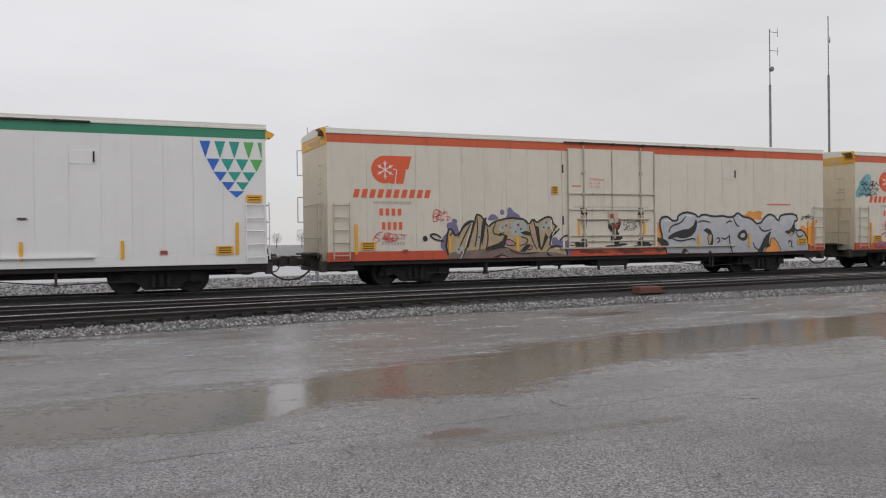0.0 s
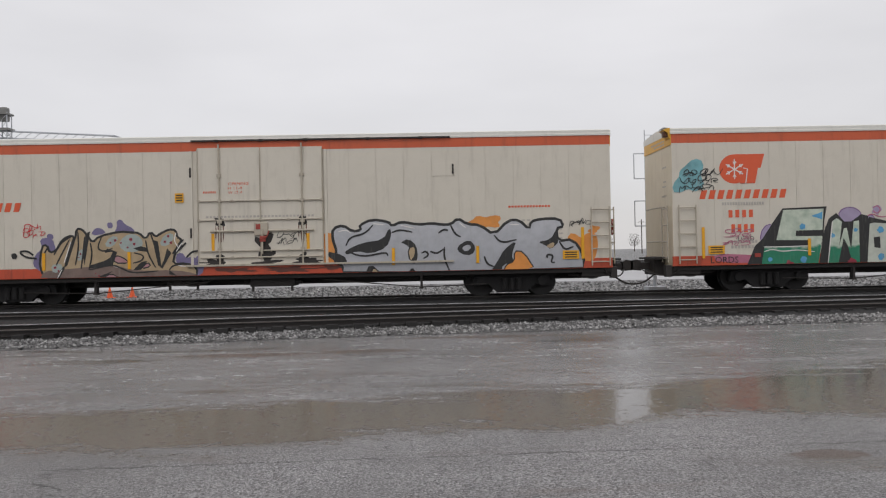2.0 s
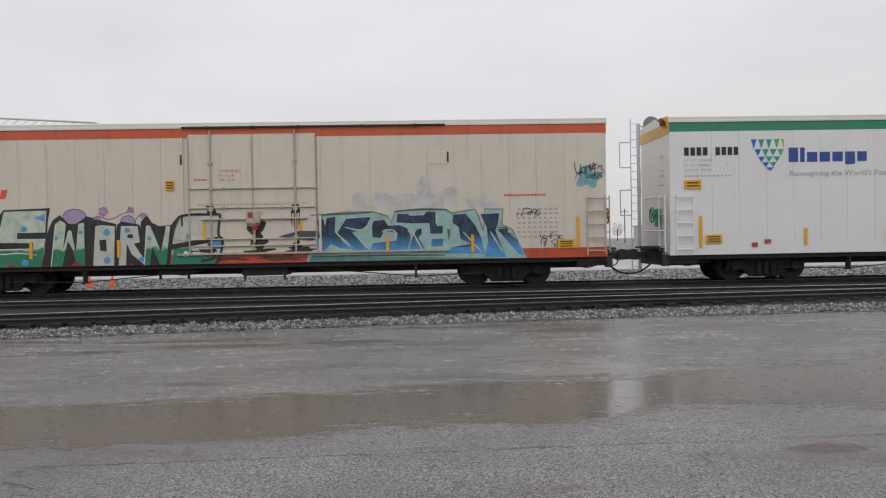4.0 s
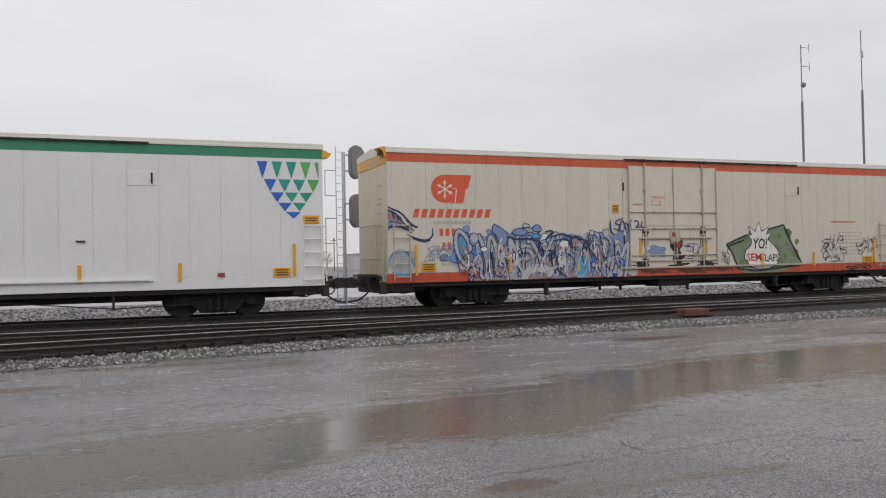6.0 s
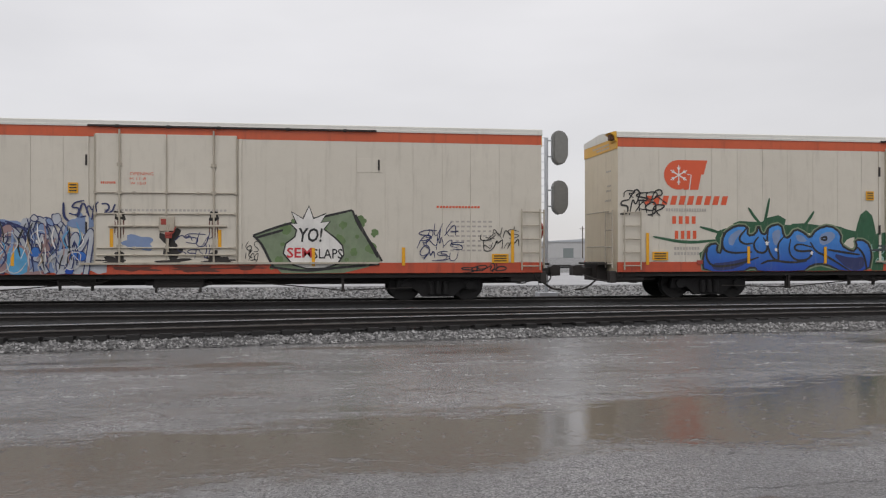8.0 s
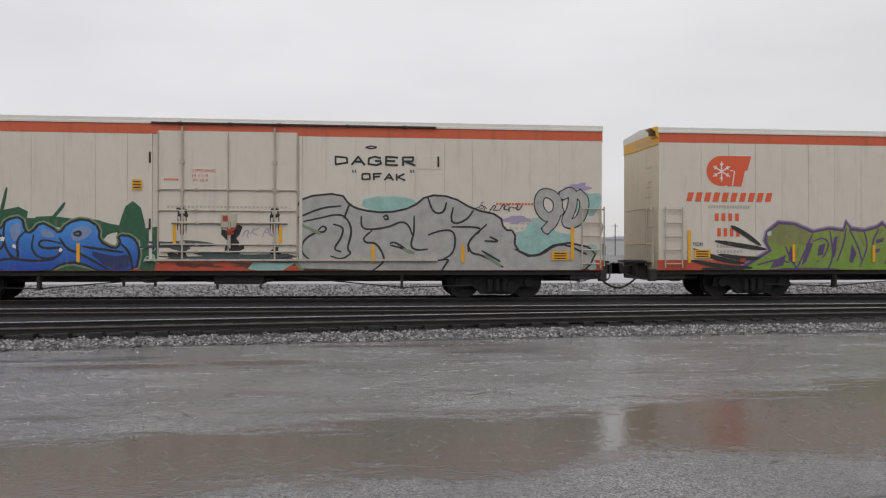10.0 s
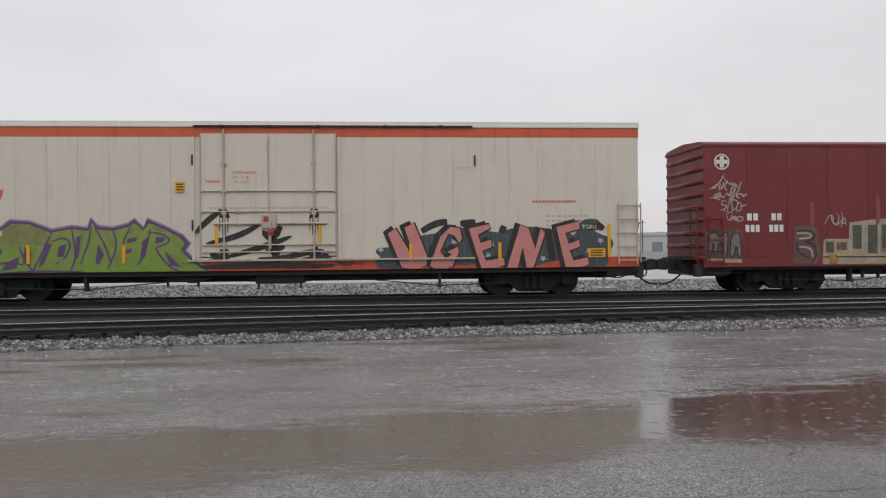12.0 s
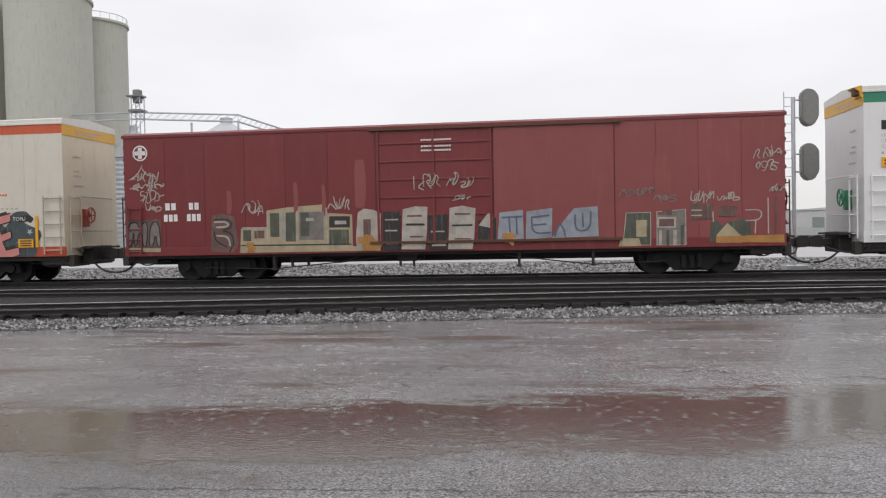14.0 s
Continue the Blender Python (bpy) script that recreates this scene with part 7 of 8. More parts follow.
    blobs(car, ((5.51, 1.16, 0.12, 0.12), (3.56, 1.09, 0.14, 0.14), (7.15, 1.09, 0.09, 0.09), (8.64, 1.09, 0.13, 0.13),), P["plumred"], -0.03, 70, 0.25)
    blobs(car, ((8.74, 1.44, 0.09, 0.09),), P["white"], -0.044, 71, 0.2)
    blobs(car, ((0.56, 3.84, 0.46, 0.46),), P["cyan"], -0.013, 2, 0.4)
    scribble(car, 0.25, 1.3, 3.45, 4.1, P["black"], 8, 3, 6, 0.03)
    daub(car, [(12.32, 1.09), (12.39, 1.55), (12.52, 2.17), (12.58, 2.46), (12.95, 2.56), (13.49, 2.61), (14.34, 2.61), (14.76, 2.48), (14.88, 2.29), (15, 2.61), (15.4, 2.65), (15.86, 2.68), (16.5, 2.65), (16.72, 2.54), (17.42, 2.64), (17.53, 2.42), (17.65, 1.99), (17.72, 2.65), (18.26, 2.63), (18.23, 2.16), (18.53, 2.02), (18.8, 1.47), (19, 1.11), (19.07, 1.09), (16.84, 1.09), (14.09, 1.09)], P["aqua"], -0.01622, P["sage"], 0.05, 0)
    blobs(car, ((15.95, 2.7, 0.74, 0.74), (13.94, 2.62, 0.46, 0.46), (17.61, 2.64, 0.41, 0.41), (15.03, 2.64, 0.52, 0.52),), P["haze"], -0.0125, 5, 0.5)
    daub(car, [(12.64, 2.41), (12.85, 2.44), (12.89, 2.2), (12.93, 2.46), (13.22, 2.49), (13.19, 2.03), (13.56, 1.67), (13.96, 1.4), (13.34, 1.52), (13.06, 1.65), (12.83, 1.39), (12.62, 1.41), (12.8, 1.72), (12.7, 1.83)], P["blue"], -0.01925, P["pale"], 0.03, 0)
    daub(car, [(13.24, 2.01), (13.52, 2.43), (14.27, 2.47), (14.15, 2.19), (13.93, 2.04), (13.71, 2.01), (14.28, 1.38), (13.78, 1.39), (13.42, 1.75)], P["blue"], -0.01928, P["pale"], 0.03, 0)
    daub(car, [(14.28, 2.19), (14.34, 2.35), (14.68, 2.38), (14.79, 2.2), (15.12, 2.21), (15.35, 2.12), (15.48, 1.85), (15.4, 1.41), (14.43, 1.39), (14.19, 1.45), (14.33, 1.69), (15.02, 1.75), (15.06, 1.95), (14.66, 2.03), (14.56, 1.8), (14.29, 1.84)], P["blue"], -0.01931, P["pale"], 0.03, 0)
    daub(car, [(15.03, 2.27), (15.05, 2.55), (15.4, 2.55), (15.43, 2.49), (15.86, 2.5), (15.95, 2.61), (16.28, 2.59), (16.27, 2.16), (16.46, 2.16), (16.43, 1.91), (16.05, 1.91), (16.02, 2.23), (15.48, 2.23)], P["blue"], -0.01934, P["pale"], 0.03, 0)
    daub(car, [(15.49, 1.82), (15.63, 2.06), (15.79, 2.11), (15.81, 1.94), (15.71, 1.81), (15.98, 1.36), (15.34, 1.38)], P["blue"], -0.01937, P["pale"], 0.03, 0)
    daub(car, [(16.08, 1.77), (16.45, 1.78), (16.43, 1.52), (16.06, 1.52)], P["blue"], -0.0194, P["pale"], 0.03, 0)
    daub(car, [(16.71, 2.24), (16.74, 2.51), (17.14, 2.52), (17.42, 2.18), (17.61, 1.78), (17.71, 1.28), (16.55, 1.3), (16.67, 1.51), (17.26, 1.61), (16.95, 1.74), (16.9, 2.1)], P["blue"], -0.01943, P["pale"], 0.03, 0)
    daub(car, [(17.57, 2.5), (18.16, 2.52), (18.12, 2.17), (18.04, 1.99), (18.26, 1.45), (18.36, 1.16), (17.68, 1.19), (17.78, 1.63), (17.75, 2.08)], P["blue"], -0.01946, P["pale"], 0.03, 0)
    daub(car, [(18.08, 2.02), (18.43, 2.07), (18.41, 1.93), (18.71, 1.71), (18.9, 1.22), (18.7, 1.26), (18.33, 1.7)], P["blue"], -0.01949, P["pale"], 0.03, 0)
    daub(car, [(16.56, 2.05), (16.66, 2.05), (16.63, 1.74), (16.6, 1.74)], P["slate"], -0.02052, None, 0, 0)
    daub(car, [(11.48, 1.92), (12.13, 2.08), (12.7, 2.06), (12.74, 1.88), (12.48, 1.78), (11.94, 1.84)], P["slate"], -0.05105, None, 0, 0)
    daub(car, [(12.4, 1.09), (12.47, 1.34), (15.01, 1.24), (18.7, 1.12), (18.99, 1.09), (16.84, 1.09)], P["teal"], -0.01758, None, 0, 0)
    daub(car, [(12.47, 1.37), (12.54, 1.76), (12.7, 1.72), (12.69, 1.37)], P["azure"], -0.02011, None, 0, 0)
    sweeps(car, [[(13.75, 1.99), (14.14, 1.52)], [(13.21, 2), (13.65, 1.6)], [(15.53, 1.96), (15.84, 1.38)], [(17.04, 1.97), (17.59, 1.35)], [(17.87, 1.96), (18.24, 1.34)], [(14.59, 2.01), (14.75, 2.08), (15.02, 2.02), (14.98, 1.9)], [(13.48, 2.17), (13.93, 2.04), (14.19, 2.16)], [(16.24, 2.59), (16.24, 2.2)]], 0.045, P["chalk"], -0.0305, 0.6)
    sweeps(car, [[(12.46, 2.54), (13.49, 2.57), (14.3, 2.6)], [(15, 2.62), (15.58, 2.67), (16.59, 2.64)], [(18.12, 2.06), (18.42, 2.09), (18.23, 1.95), (18.56, 1.87)], [(12.47, 1.29), (14.28, 1.31), (16.48, 1.27)], [(16.85, 1.51), (17.37, 1.57)]], 0.035, P["slate"], -0.0315, 0.4)
    scribble(car, 20.5, 21.3, 3.5, 4.0, P["black"], 9, 2, 6, 0.03)
    blobs(car, ((20.9, 3.55, 0.35, 0.3),), P["cyan"], -0.013, 9, 0.4)
    scribble(car, 18.7, 19.4, 2.4, 2.6, P["black"], 10, 1, 5, 0.02)
    scribble(car, 19.4, 20.1, 1.5, 1.85, P["black"], 11, 2, 4, 0.025)
    scribble(car, 1.5, 2.4, 1.75, 2.2, P["pinkline"], 12, 2, 4, 0.03)
    daub(car, [(1.2, 1.5), (1.35, 1.2), (3.0, 1.18), (2.6, 1.42)], P["pinkline"], -0.0135)
    words("graffiti", "LORDS", 1.15, 1.2, 0.2, P["black"], car, -0.02, 0.85)
    words("graffiti", "LORD", 2.0, 1.88, 0.13, P["slate"], car, -0.02, 0.5)


def piece_c(car):
    rnd = random.Random(21)
    blobs(car, [(2.8 + k * 0.72, 1.65 + rnd.uniform(-0.1, 0.25), 0.65, 0.65) for k in range(9)] + [(0.5, 1.75, 0.4, 0.4)], P["pale"], -0.012, 5, 0.4)
    blobs(car, [(rnd.uniform(2.3, 8.6), rnd.uniform(1.2, 2.6), rnd.uniform(0.12, 0.35), rnd.uniform(0.1, 0.3)) for _ in range(26)], P["sky"], -0.0145, 50, 0.5)
    blobs(car, [(rnd.uniform(2.5, 8.4), rnd.uniform(1.15, 2.3), rnd.uniform(0.1, 0.25), rnd.uniform(0.1, 0.22)) for _ in range(14)], P["dusk"], -0.0245, 90, 0.5)
    lettering("@~/^S~/^@R~^", car, 2.3, 8.7, 1.15, 2.75, P["pale"], P["ink"], None, 0.11, 0.06, 0, 0.9, 23, -0.028, 2, 0.4)
    for k in range(44):
        x, z, r = rnd.uniform(2.4, 8.6), rnd.uniform(1.2, 2.75 - 0.5 * rnd.random()), rnd.uniform(0.07, 0.2)
        tall = r * rnd.uniform(0.7, 1.3)
        blobs(car, ((x, z, r, tall),), P["ink"], -0.042 - 0.0001 * k, 400 + k, 0.15)
        blobs(car, ((x + 0.01, z, r - 0.025, tall - 0.025),), P[("sky", "pale", "white", "dusk", "pale", "cobalt")[k % 6]], -0.0465 - 0.00002 * k, 400 + k, 0.15)
    lines = []
    for k in range(30):
        x, z = rnd.uniform(2.3, 8.5), rnd.uniform(1.2, 2.5)
        a = rnd.uniform(0, 6.3)
        lines.append([(x, z), (x + 0.25 * math.cos(a), z + 0.3 * math.sin(a)), (x + 0.5 * math.cos(a + 0.8), z + 0.35 * math.sin(a + 0.8)), (x + 0.4 * math.cos(a + 1.9), z + 0.3 * math.sin(a + 1.9))])
    blobs(car, [(rnd.uniform(2.6, 8.5), rnd.uniform(1.15, 1.6), rnd.uniform(0.21, 0.4), rnd.uniform(0.05, 0.12)) for _ in range(9)], P["dusk"], -0.046, 170, 0.5)
    for k in range(26):
        x, z = 2.4 + k * 0.24, rnd.uniform(1.15, 1.7)
        sweeps(car, [[(x, z), (x + rnd.uniform(-0.12, 0.12), z + 0.4), (x + rnd.uniform(-0.2, 0.3), z + rnd.uniform(0.6, 1.0))]], rnd.uniform(0.03, 0.07), P[("ink", "white", "dusk", "sky", "black")[k % 5]], -0.0475 - 0.0002 * k, 0.8)
    sweeps(car, lines[:15], 0.04, P["ink"], -0.0535)
    sweeps(car, lines[15:], 0.025, P["haze"], -0.0545)
    for k in range(90):
        x, z = rnd.uniform(2.5, 8.5), rnd.uniform(1.15, 1.9)
        bend, tall = rnd.uniform(-0.25, 0.25), rnd.uniform(0.35, 0.8)
        sweeps(car, [[(x, z), (x + bend, z + tall * 0.5), (x + bend * 0.4 + rnd.uniform(-0.15, 0.15), z + tall)]], rnd.uniform(0.018, 0.045), P[("ink", "haze", "dusk", "white", "black", "tan", "ink", "azure", "haze")[k % 9]], -0.0582 - 0.00008 * k, 0.8)
    scribble(car, 1.2, 2.3, 1.8, 2.3, P["sky"], 31, 2, 6, 0.035)
    blobs(car, ((10.0, 2.0, 0.42, 0.2),), P["sky"], -0.035, 4, 0.3)
    scribble(car, 11.0, 12.0, 1.65, 2.3, P["ink"], 32, 2, 4, 0.03, -0.04)
    scribble(car, 8.2, 9.2, 2.7, 3.1, P["ink"], 33, 1, 5, 0.05, -0.04)
    daub(car, [(-0.11, 3.46), (0.14, 3.37), (0.4, 3.15), (0.58, 2.9), (0.8, 2.81), (0.58, 2.74), (0.28, 2.93), (-0.01, 3.06), (-0.1, 3.09)], P["dusk"], -0.0131, None, 0, 1)
    daub(car, [(-0.1, 2.84), (-0.01, 3.06), (0.43, 3), (0.46, 2.9), (0.06, 2.87), (-0.08, 2.68)], P["sky"], -0.01363, P["ink"], 0.03, 1)
    sweeps(car, [[(-0.11, 3.57), (0.14, 3.43), (0.43, 3.34), (0.73, 3), (0.97, 2.84), (1, 2.93)], [(-0.1, 3.43), (0.28, 3.31), (0.55, 2.93), (0.88, 2.75)], [(-0.08, 2.74), (0.13, 2.93), (0.5, 2.87), (0.8, 2.68)], [(0.62, 2.65), (0.88, 2.52), (1.26, 2.43), (1.49, 2.56), (1.49, 2.84)], [(0.8, 2.52), (1.18, 2.4), (1.42, 2.46)], [(0.28, 3.28), (0.37, 3.06)], [(0.4, 3.21), (0.49, 3)], [(0.17, 3.34), (0.22, 3.12)], [(0.58, 3.15), (0.8, 2.87)]], 0.06, P["ink"], -0.0165, 0.7)
    sweeps(car, [[(-0.03, 1.37), (0.01, 1.86), (0.22, 2.12), (0.5, 2.15), (0.72, 1.99), (0.87, 1.61)], [(0.12, 1.47), (0.39, 1.37), (0.72, 1.42)]], 0.08, P["azure"], -0.0165, 0.5)
    daub(car, [(1.7, 1.89), (1.76, 1.98), (1.91, 2.01), (2.01, 1.91), (1.94, 1.8), (1.76, 1.79)], P["sky"], -0.01716, P["ink"], 0.03, 1)
    daub(car, [(2.02, 1.83), (2.2, 2.07), (2.32, 2.47), (2.52, 2.72), (2.74, 2.68), (2.73, 2.07), (2.49, 1.72), (2.19, 1.72)], P["azure"], -0.01719, P["ink"], 0.03, 1)
    daub(car, [(3.58, 2.98), (3.74, 2.91), (3.95, 2.78), (4.13, 2.65), (4.03, 2.22), (3.78, 2.31), (3.67, 2.64), (3.54, 2.65)], P["sky"], -0.04822, P["ink"], 0.03, 1)
    daub(car, [(4.25, 2.72), (4.45, 2.82), (4.7, 2.82), (4.86, 2.69), (4.73, 2.59), (4.36, 2.59)], P["sky"], -0.04825, P["ink"], 0.03, 1)
    daub(car, [(5, 2.75), (5.07, 2.92), (5.27, 2.95), (5.39, 2.75), (5.24, 2.69)], P["sky"], -0.04828, P["ink"], 0.03, 1)
    daub(car, [(4.63, 2.85), (4.73, 3.02), (4.93, 2.92), (4.9, 2.84)], P["haze"], -0.04831, P["ink"], 0.03, 1)
    daub(car, [(4.93, 2.52), (5.12, 2.67), (5.41, 2.55), (5.23, 2.47)], P["azure"], -0.04834, P["ink"], 0.03, 1)
    daub(car, [(7.19, 2.64), (7.3, 2.79), (7.44, 2.65), (7.33, 2.55)], P["haze"], -0.04837, P["ink"], 0.03, 1)
    daub(car, [(7.33, 2.29), (7.48, 2.58), (7.65, 2.38), (7.69, 2.2)], P["sky"], -0.0484, P["ink"], 0.03, 1)
    daub(car, [(7.58, 2.64), (7.73, 2.69), (7.84, 2.45), (7.69, 2.46)], P["sky"], -0.04843, P["ink"], 0.03, 1)
    daub(car, [(6.57, 1.11), (6.61, 1.87), (6.84, 1.94), (7.07, 1.87), (7.19, 1.52), (7.15, 1.09)], P["azure"], -0.04846, P["dusk"], 0.06, 1)
    sweeps(car, [[(4.65, 1.09), (4.78, 1.39), (5.1, 1.52), (5.53, 1.48), (5.7, 1.24)]], 0.26, P["haze"], -0.0555, 0.2)
    sweeps(car, [[(5.48, 2.69), (5.68, 2.75), (5.82, 2.69), (5.65, 2.58), (5.51, 2.45), (5.54, 2.32)], [(5.71, 2.52), (6.1, 2.65), (6.41, 2.55), (6.58, 2.52)], [(5.8, 2.38), (6.23, 2.48), (6.44, 2.38), (6.47, 2.04)], [(6.58, 2.58), (6.85, 2.48), (7.08, 2.38), (7.22, 2.04)], [(5.53, 1.88), (5.88, 2.05), (6.23, 1.97)], [(8.06, 3.1), (8.06, 2.72), (8.2, 2.58)], [(4.11, 2.55), (4.44, 2.45), (4.86, 2.49), (5.28, 2.38)]], 0.07, P["ink"], -0.0562, 0.6)
    sweeps(car, [[(5.88, 1.98), (6.14, 2.08), (6.26, 1.94), (6.05, 1.79)], [(4.18, 1.56), (4.52, 1.81), (4.86, 1.85)], [(7.64, 1.51), (8.01, 1.77), (8.38, 1.85)], [(5.53, 1.38), (5.87, 1.54), (6.4, 1.6)]], 0.09, P["pale"], -0.0575, 0.6)
    # the green patch with a white balloon
    daub(car, [(13.09, 2.23), (13.8, 2.45), (14.29, 2.58), (14.77, 2.66), (15.31, 2.81), (15.86, 2.92), (16.03, 2.5), (16.4, 2), (16.68, 1.48), (16.28, 1.3), (15.61, 1.09), (13.88, 1.09), (13.58, 1.43), (13.38, 1.9)], P["sage"], -0.01504, None, 0, 0)
    blobs(car, [(13.6 + (k * 47 % 30) * 0.1, 1.3 + (k * 31 % 13) * 0.11, 0.06 + 0.05 * (k % 3), 0.06 + 0.05 * (k % 3)) for k in range(22)], P["moss"], -0.0155, 130, 0.2)
    sweeps(car, [[(13.09, 2.21), (13.8, 2.47), (14.29, 2.6), (14.98, 2.73), (15.86, 2.94)], [(15.86, 2.94), (16.03, 2.5), (16.4, 2), (16.71, 1.48)], [(13.09, 2.21), (13.32, 1.99), (13.56, 1.47), (13.68, 1.28)], [(13.55, 1.32), (14.53, 1.19), (15.39, 1.29), (16.64, 1.39)], [(13.15, 2.14), (13.91, 2.36)], [(15.95, 2.81), (16.29, 2.12), (16.59, 1.58)], [(14.95, 1.11), (15.28, 1.09), (15.61, 1.09)]], 0.07, P["black"], -0.02, 0.2)
    daub(car, [(13.92, 1.7), (13.99, 1.98), (14.24, 2.17), (14.29, 2.36), (14.12, 2.54), (14.29, 2.54), (14.15, 2.88), (14.47, 2.69), (14.64, 3.05), (14.77, 2.69), (15.12, 2.84), (14.98, 2.58), (15.24, 2.62), (15.06, 2.39), (15.36, 2.16), (15.58, 1.93), (15.62, 1.67), (15.44, 1.4), (15.07, 1.28), (14.57, 1.27), (14.19, 1.38)], P["white"], -0.02307, P["black"], 0.045, 0)
    words("graffiti", "YO!", 14.35, 2.04, 0.39, P["black"], car, -0.028, 0.67, 0.15, 0.02)
    words("graffiti", "SEM", 14.02, 1.59, 0.28, P["red"], car, -0.028, 0.71, 0.0, 0.02)
    words("graffiti", "SLAPS", 14.75, 1.56, 0.28, P["black"], car, -0.028, 0.83, 0.0, 0.01)
    scribble(car, 17.7, 18.9, 1.5, 2.5, P["ink"], 34, 3, 5, 0.03)
    scribble(car, 19.5, 20.7, 1.8, 2.4, P["black"], 35, 2, 5, 0.03)
    scribble(car, 18.9, 20.4, 1.2, 1.4, P["black"], 36, 1, 6, 0.04)
    scribble(car, 12.8, 13.2, 1.5, 2.0, P["black"], 37, 2, 3, 0.025)


def piece_d(car):
    blobs(car, ((3.6, 1.7, 0.9, 0.6), (5.0, 2.4, 1.2, 0.35), (6.8, 2.3, 1.0, 0.3), (8.3, 1.9, 0.7, 0.85), (9.1, 1.7, 0.5, 0.3), (5.5, 1.4, 2.2, 0.35)), P["forest"], -0.012, 6, 0.45)
    sweeps(car, [[(1.1, 2.2), (2.2, 2.0), (3.2, 2.1)], [(2.6, 2.5), (3.0, 2.4), (3.6, 2.2)], [(4.2, 3.1), (4.4, 2.8), (4.7, 2.5)], [(4.9, 3.4), (4.8, 2.9), (4.7, 2.5)], [(6.4, 3.0), (6.2, 2.7), (6.0, 2.5)], [(8.6, 1.9), (9.2, 2.2), (9.7, 2.6)]], 0.09, P["forest"], -0.016)
    daub(car, [(2.73, 1.09), (2.69, 1.61), (2.9, 1.96), (3.2, 2), (3.14, 1.73), (3.31, 1.69), (3.35, 2.28), (3.77, 2.55), (4.18, 2.53), (4.16, 2.22), (4.45, 2.28), (4.53, 2.59), (4.6, 2.32), (4.76, 2.26), (4.87, 2.52), (5.29, 2.61), (5.37, 2.2), (5.53, 2.16), (5.76, 2.46), (6.07, 2.32), (6.26, 2.14), (6.46, 2.44), (6.93, 2.57), (7.32, 2.32), (7.28, 1.96), (7.71, 1.72), (7.87, 1.88), (7.79, 2.12), (8.19, 2.08), (8.39, 1.72), (8.27, 1.09), (7.4, 1.06), (6.77, 1.37), (6.3, 1.33), (5.99, 1.07), (4.53, 1.08), (4.37, 1.3), (3.92, 1.08)], P["aqua"], -0.0165, P["sage"], 0.16)
    daub(car, [(2.73, 1.09), (2.69, 1.61), (2.9, 1.96), (3.2, 2), (3.14, 1.73), (3.31, 1.69), (3.35, 2.28), (3.77, 2.55), (4.18, 2.53), (4.16, 2.22), (4.45, 2.28), (4.53, 2.59), (4.6, 2.32), (4.76, 2.26), (4.87, 2.52), (5.29, 2.61), (5.37, 2.2), (5.53, 2.16), (5.76, 2.46), (6.07, 2.32), (6.26, 2.14), (6.46, 2.44), (6.93, 2.57), (7.32, 2.32), (7.28, 1.96), (7.71, 1.72), (7.87, 1.88), (7.79, 2.12), (8.19, 2.08), (8.39, 1.72), (8.27, 1.09), (7.4, 1.06), (6.77, 1.37), (6.3, 1.33), (5.99, 1.07), (4.53, 1.08), (4.37, 1.3), (3.92, 1.08)], P["cobalt"], -0.0195, P["black"], 0.07)
    daub(car, [(3.54, 2.2), (3.84, 2.42), (4.03, 2.39), (3.77, 2.12), (3.69, 1.92), (3.54, 1.96)], P["sky"], -0.0212)
    daub(car, [(4.99, 2.36), (5.26, 2.45), (5.26, 2.16), (5.1, 1.88), (4.99, 2.12)], P["sky"], -0.0215)
    daub(car, [(6.54, 2.24), (6.93, 2.4), (7.16, 2.24), (6.93, 2), (6.61, 1.92)], P["sky"], -0.0218)
    daub(car, [(5.76, 2.28), (6.03, 2.24), (6.18, 2.04), (5.83, 2.04)], P["sky"], -0.0221)
    daub(car, [(2.94, 1.38), (3.54, 1.42), (4.45, 1.61), (3.84, 1.22), (3.09, 1.14)], P["ink"], -0.0224)
    daub(car, [(6.93, 1.72), (7.71, 1.52), (8.11, 1.6), (8.11, 1.2), (7.63, 1.12)], P["ink"], -0.0227)
    sweeps(car, [[(4.18, 2.51), (3.84, 2.14), (4.05, 1.96), (4.34, 2)],
        [(3.39, 2.34), (3.31, 1.89), (3.54, 1.69), (4.31, 1.73)],
        [(4.87, 2.5), (4.79, 2.04), (4.95, 1.57), (5.22, 1.41), (5.14, 1.96), (5.37, 2.2)],
        [(4.53, 2.2), (4.34, 1.98), (4.45, 1.73), (4.76, 1.69), (4.85, 1.95), (4.68, 2.18)],
        [(4.6, 1.36), (4.92, 1.49), (5.6, 1.39), (6.14, 1.45)],
        [(5.6, 2.12), (5.52, 1.73), (5.76, 1.45), (6.22, 1.49), (6.38, 1.79), (5.91, 1.73), (5.69, 1.84), (5.83, 2), (6.32, 1.88)],
        [(6.26, 2.04), (6.46, 1.72), (6.77, 1.63), (7.67, 1.1)],
        [(6.61, 2.15), (6.81, 2.23), (6.81, 2.08), (6.63, 2.12)],
        [(6.85, 1.8), (7.4, 1.72), (7.95, 1.64)],
        [(7.87, 1.88), (8.11, 1.64), (8.19, 1.16)],
        [(2.86, 1.89), (2.79, 1.57), (3.01, 1.26), (3.84, 1.34), (4.53, 1.57)]], 0.07, P["black"], -0.0245, 0.5)
    blobs(car, ((5.1, 1.8, 0.05, 0.05), (4.8, 2.0, 0.06, 0.06), (6.3, 1.7, 0.05, 0.05)), P["white"], -0.042, 4)
    blobs(car, ((9.4, 1.85, 0.9, 0.12), (11.0, 1.5, 1.6, 0.12)), P["slate"], -0.036, 3, 0.5)
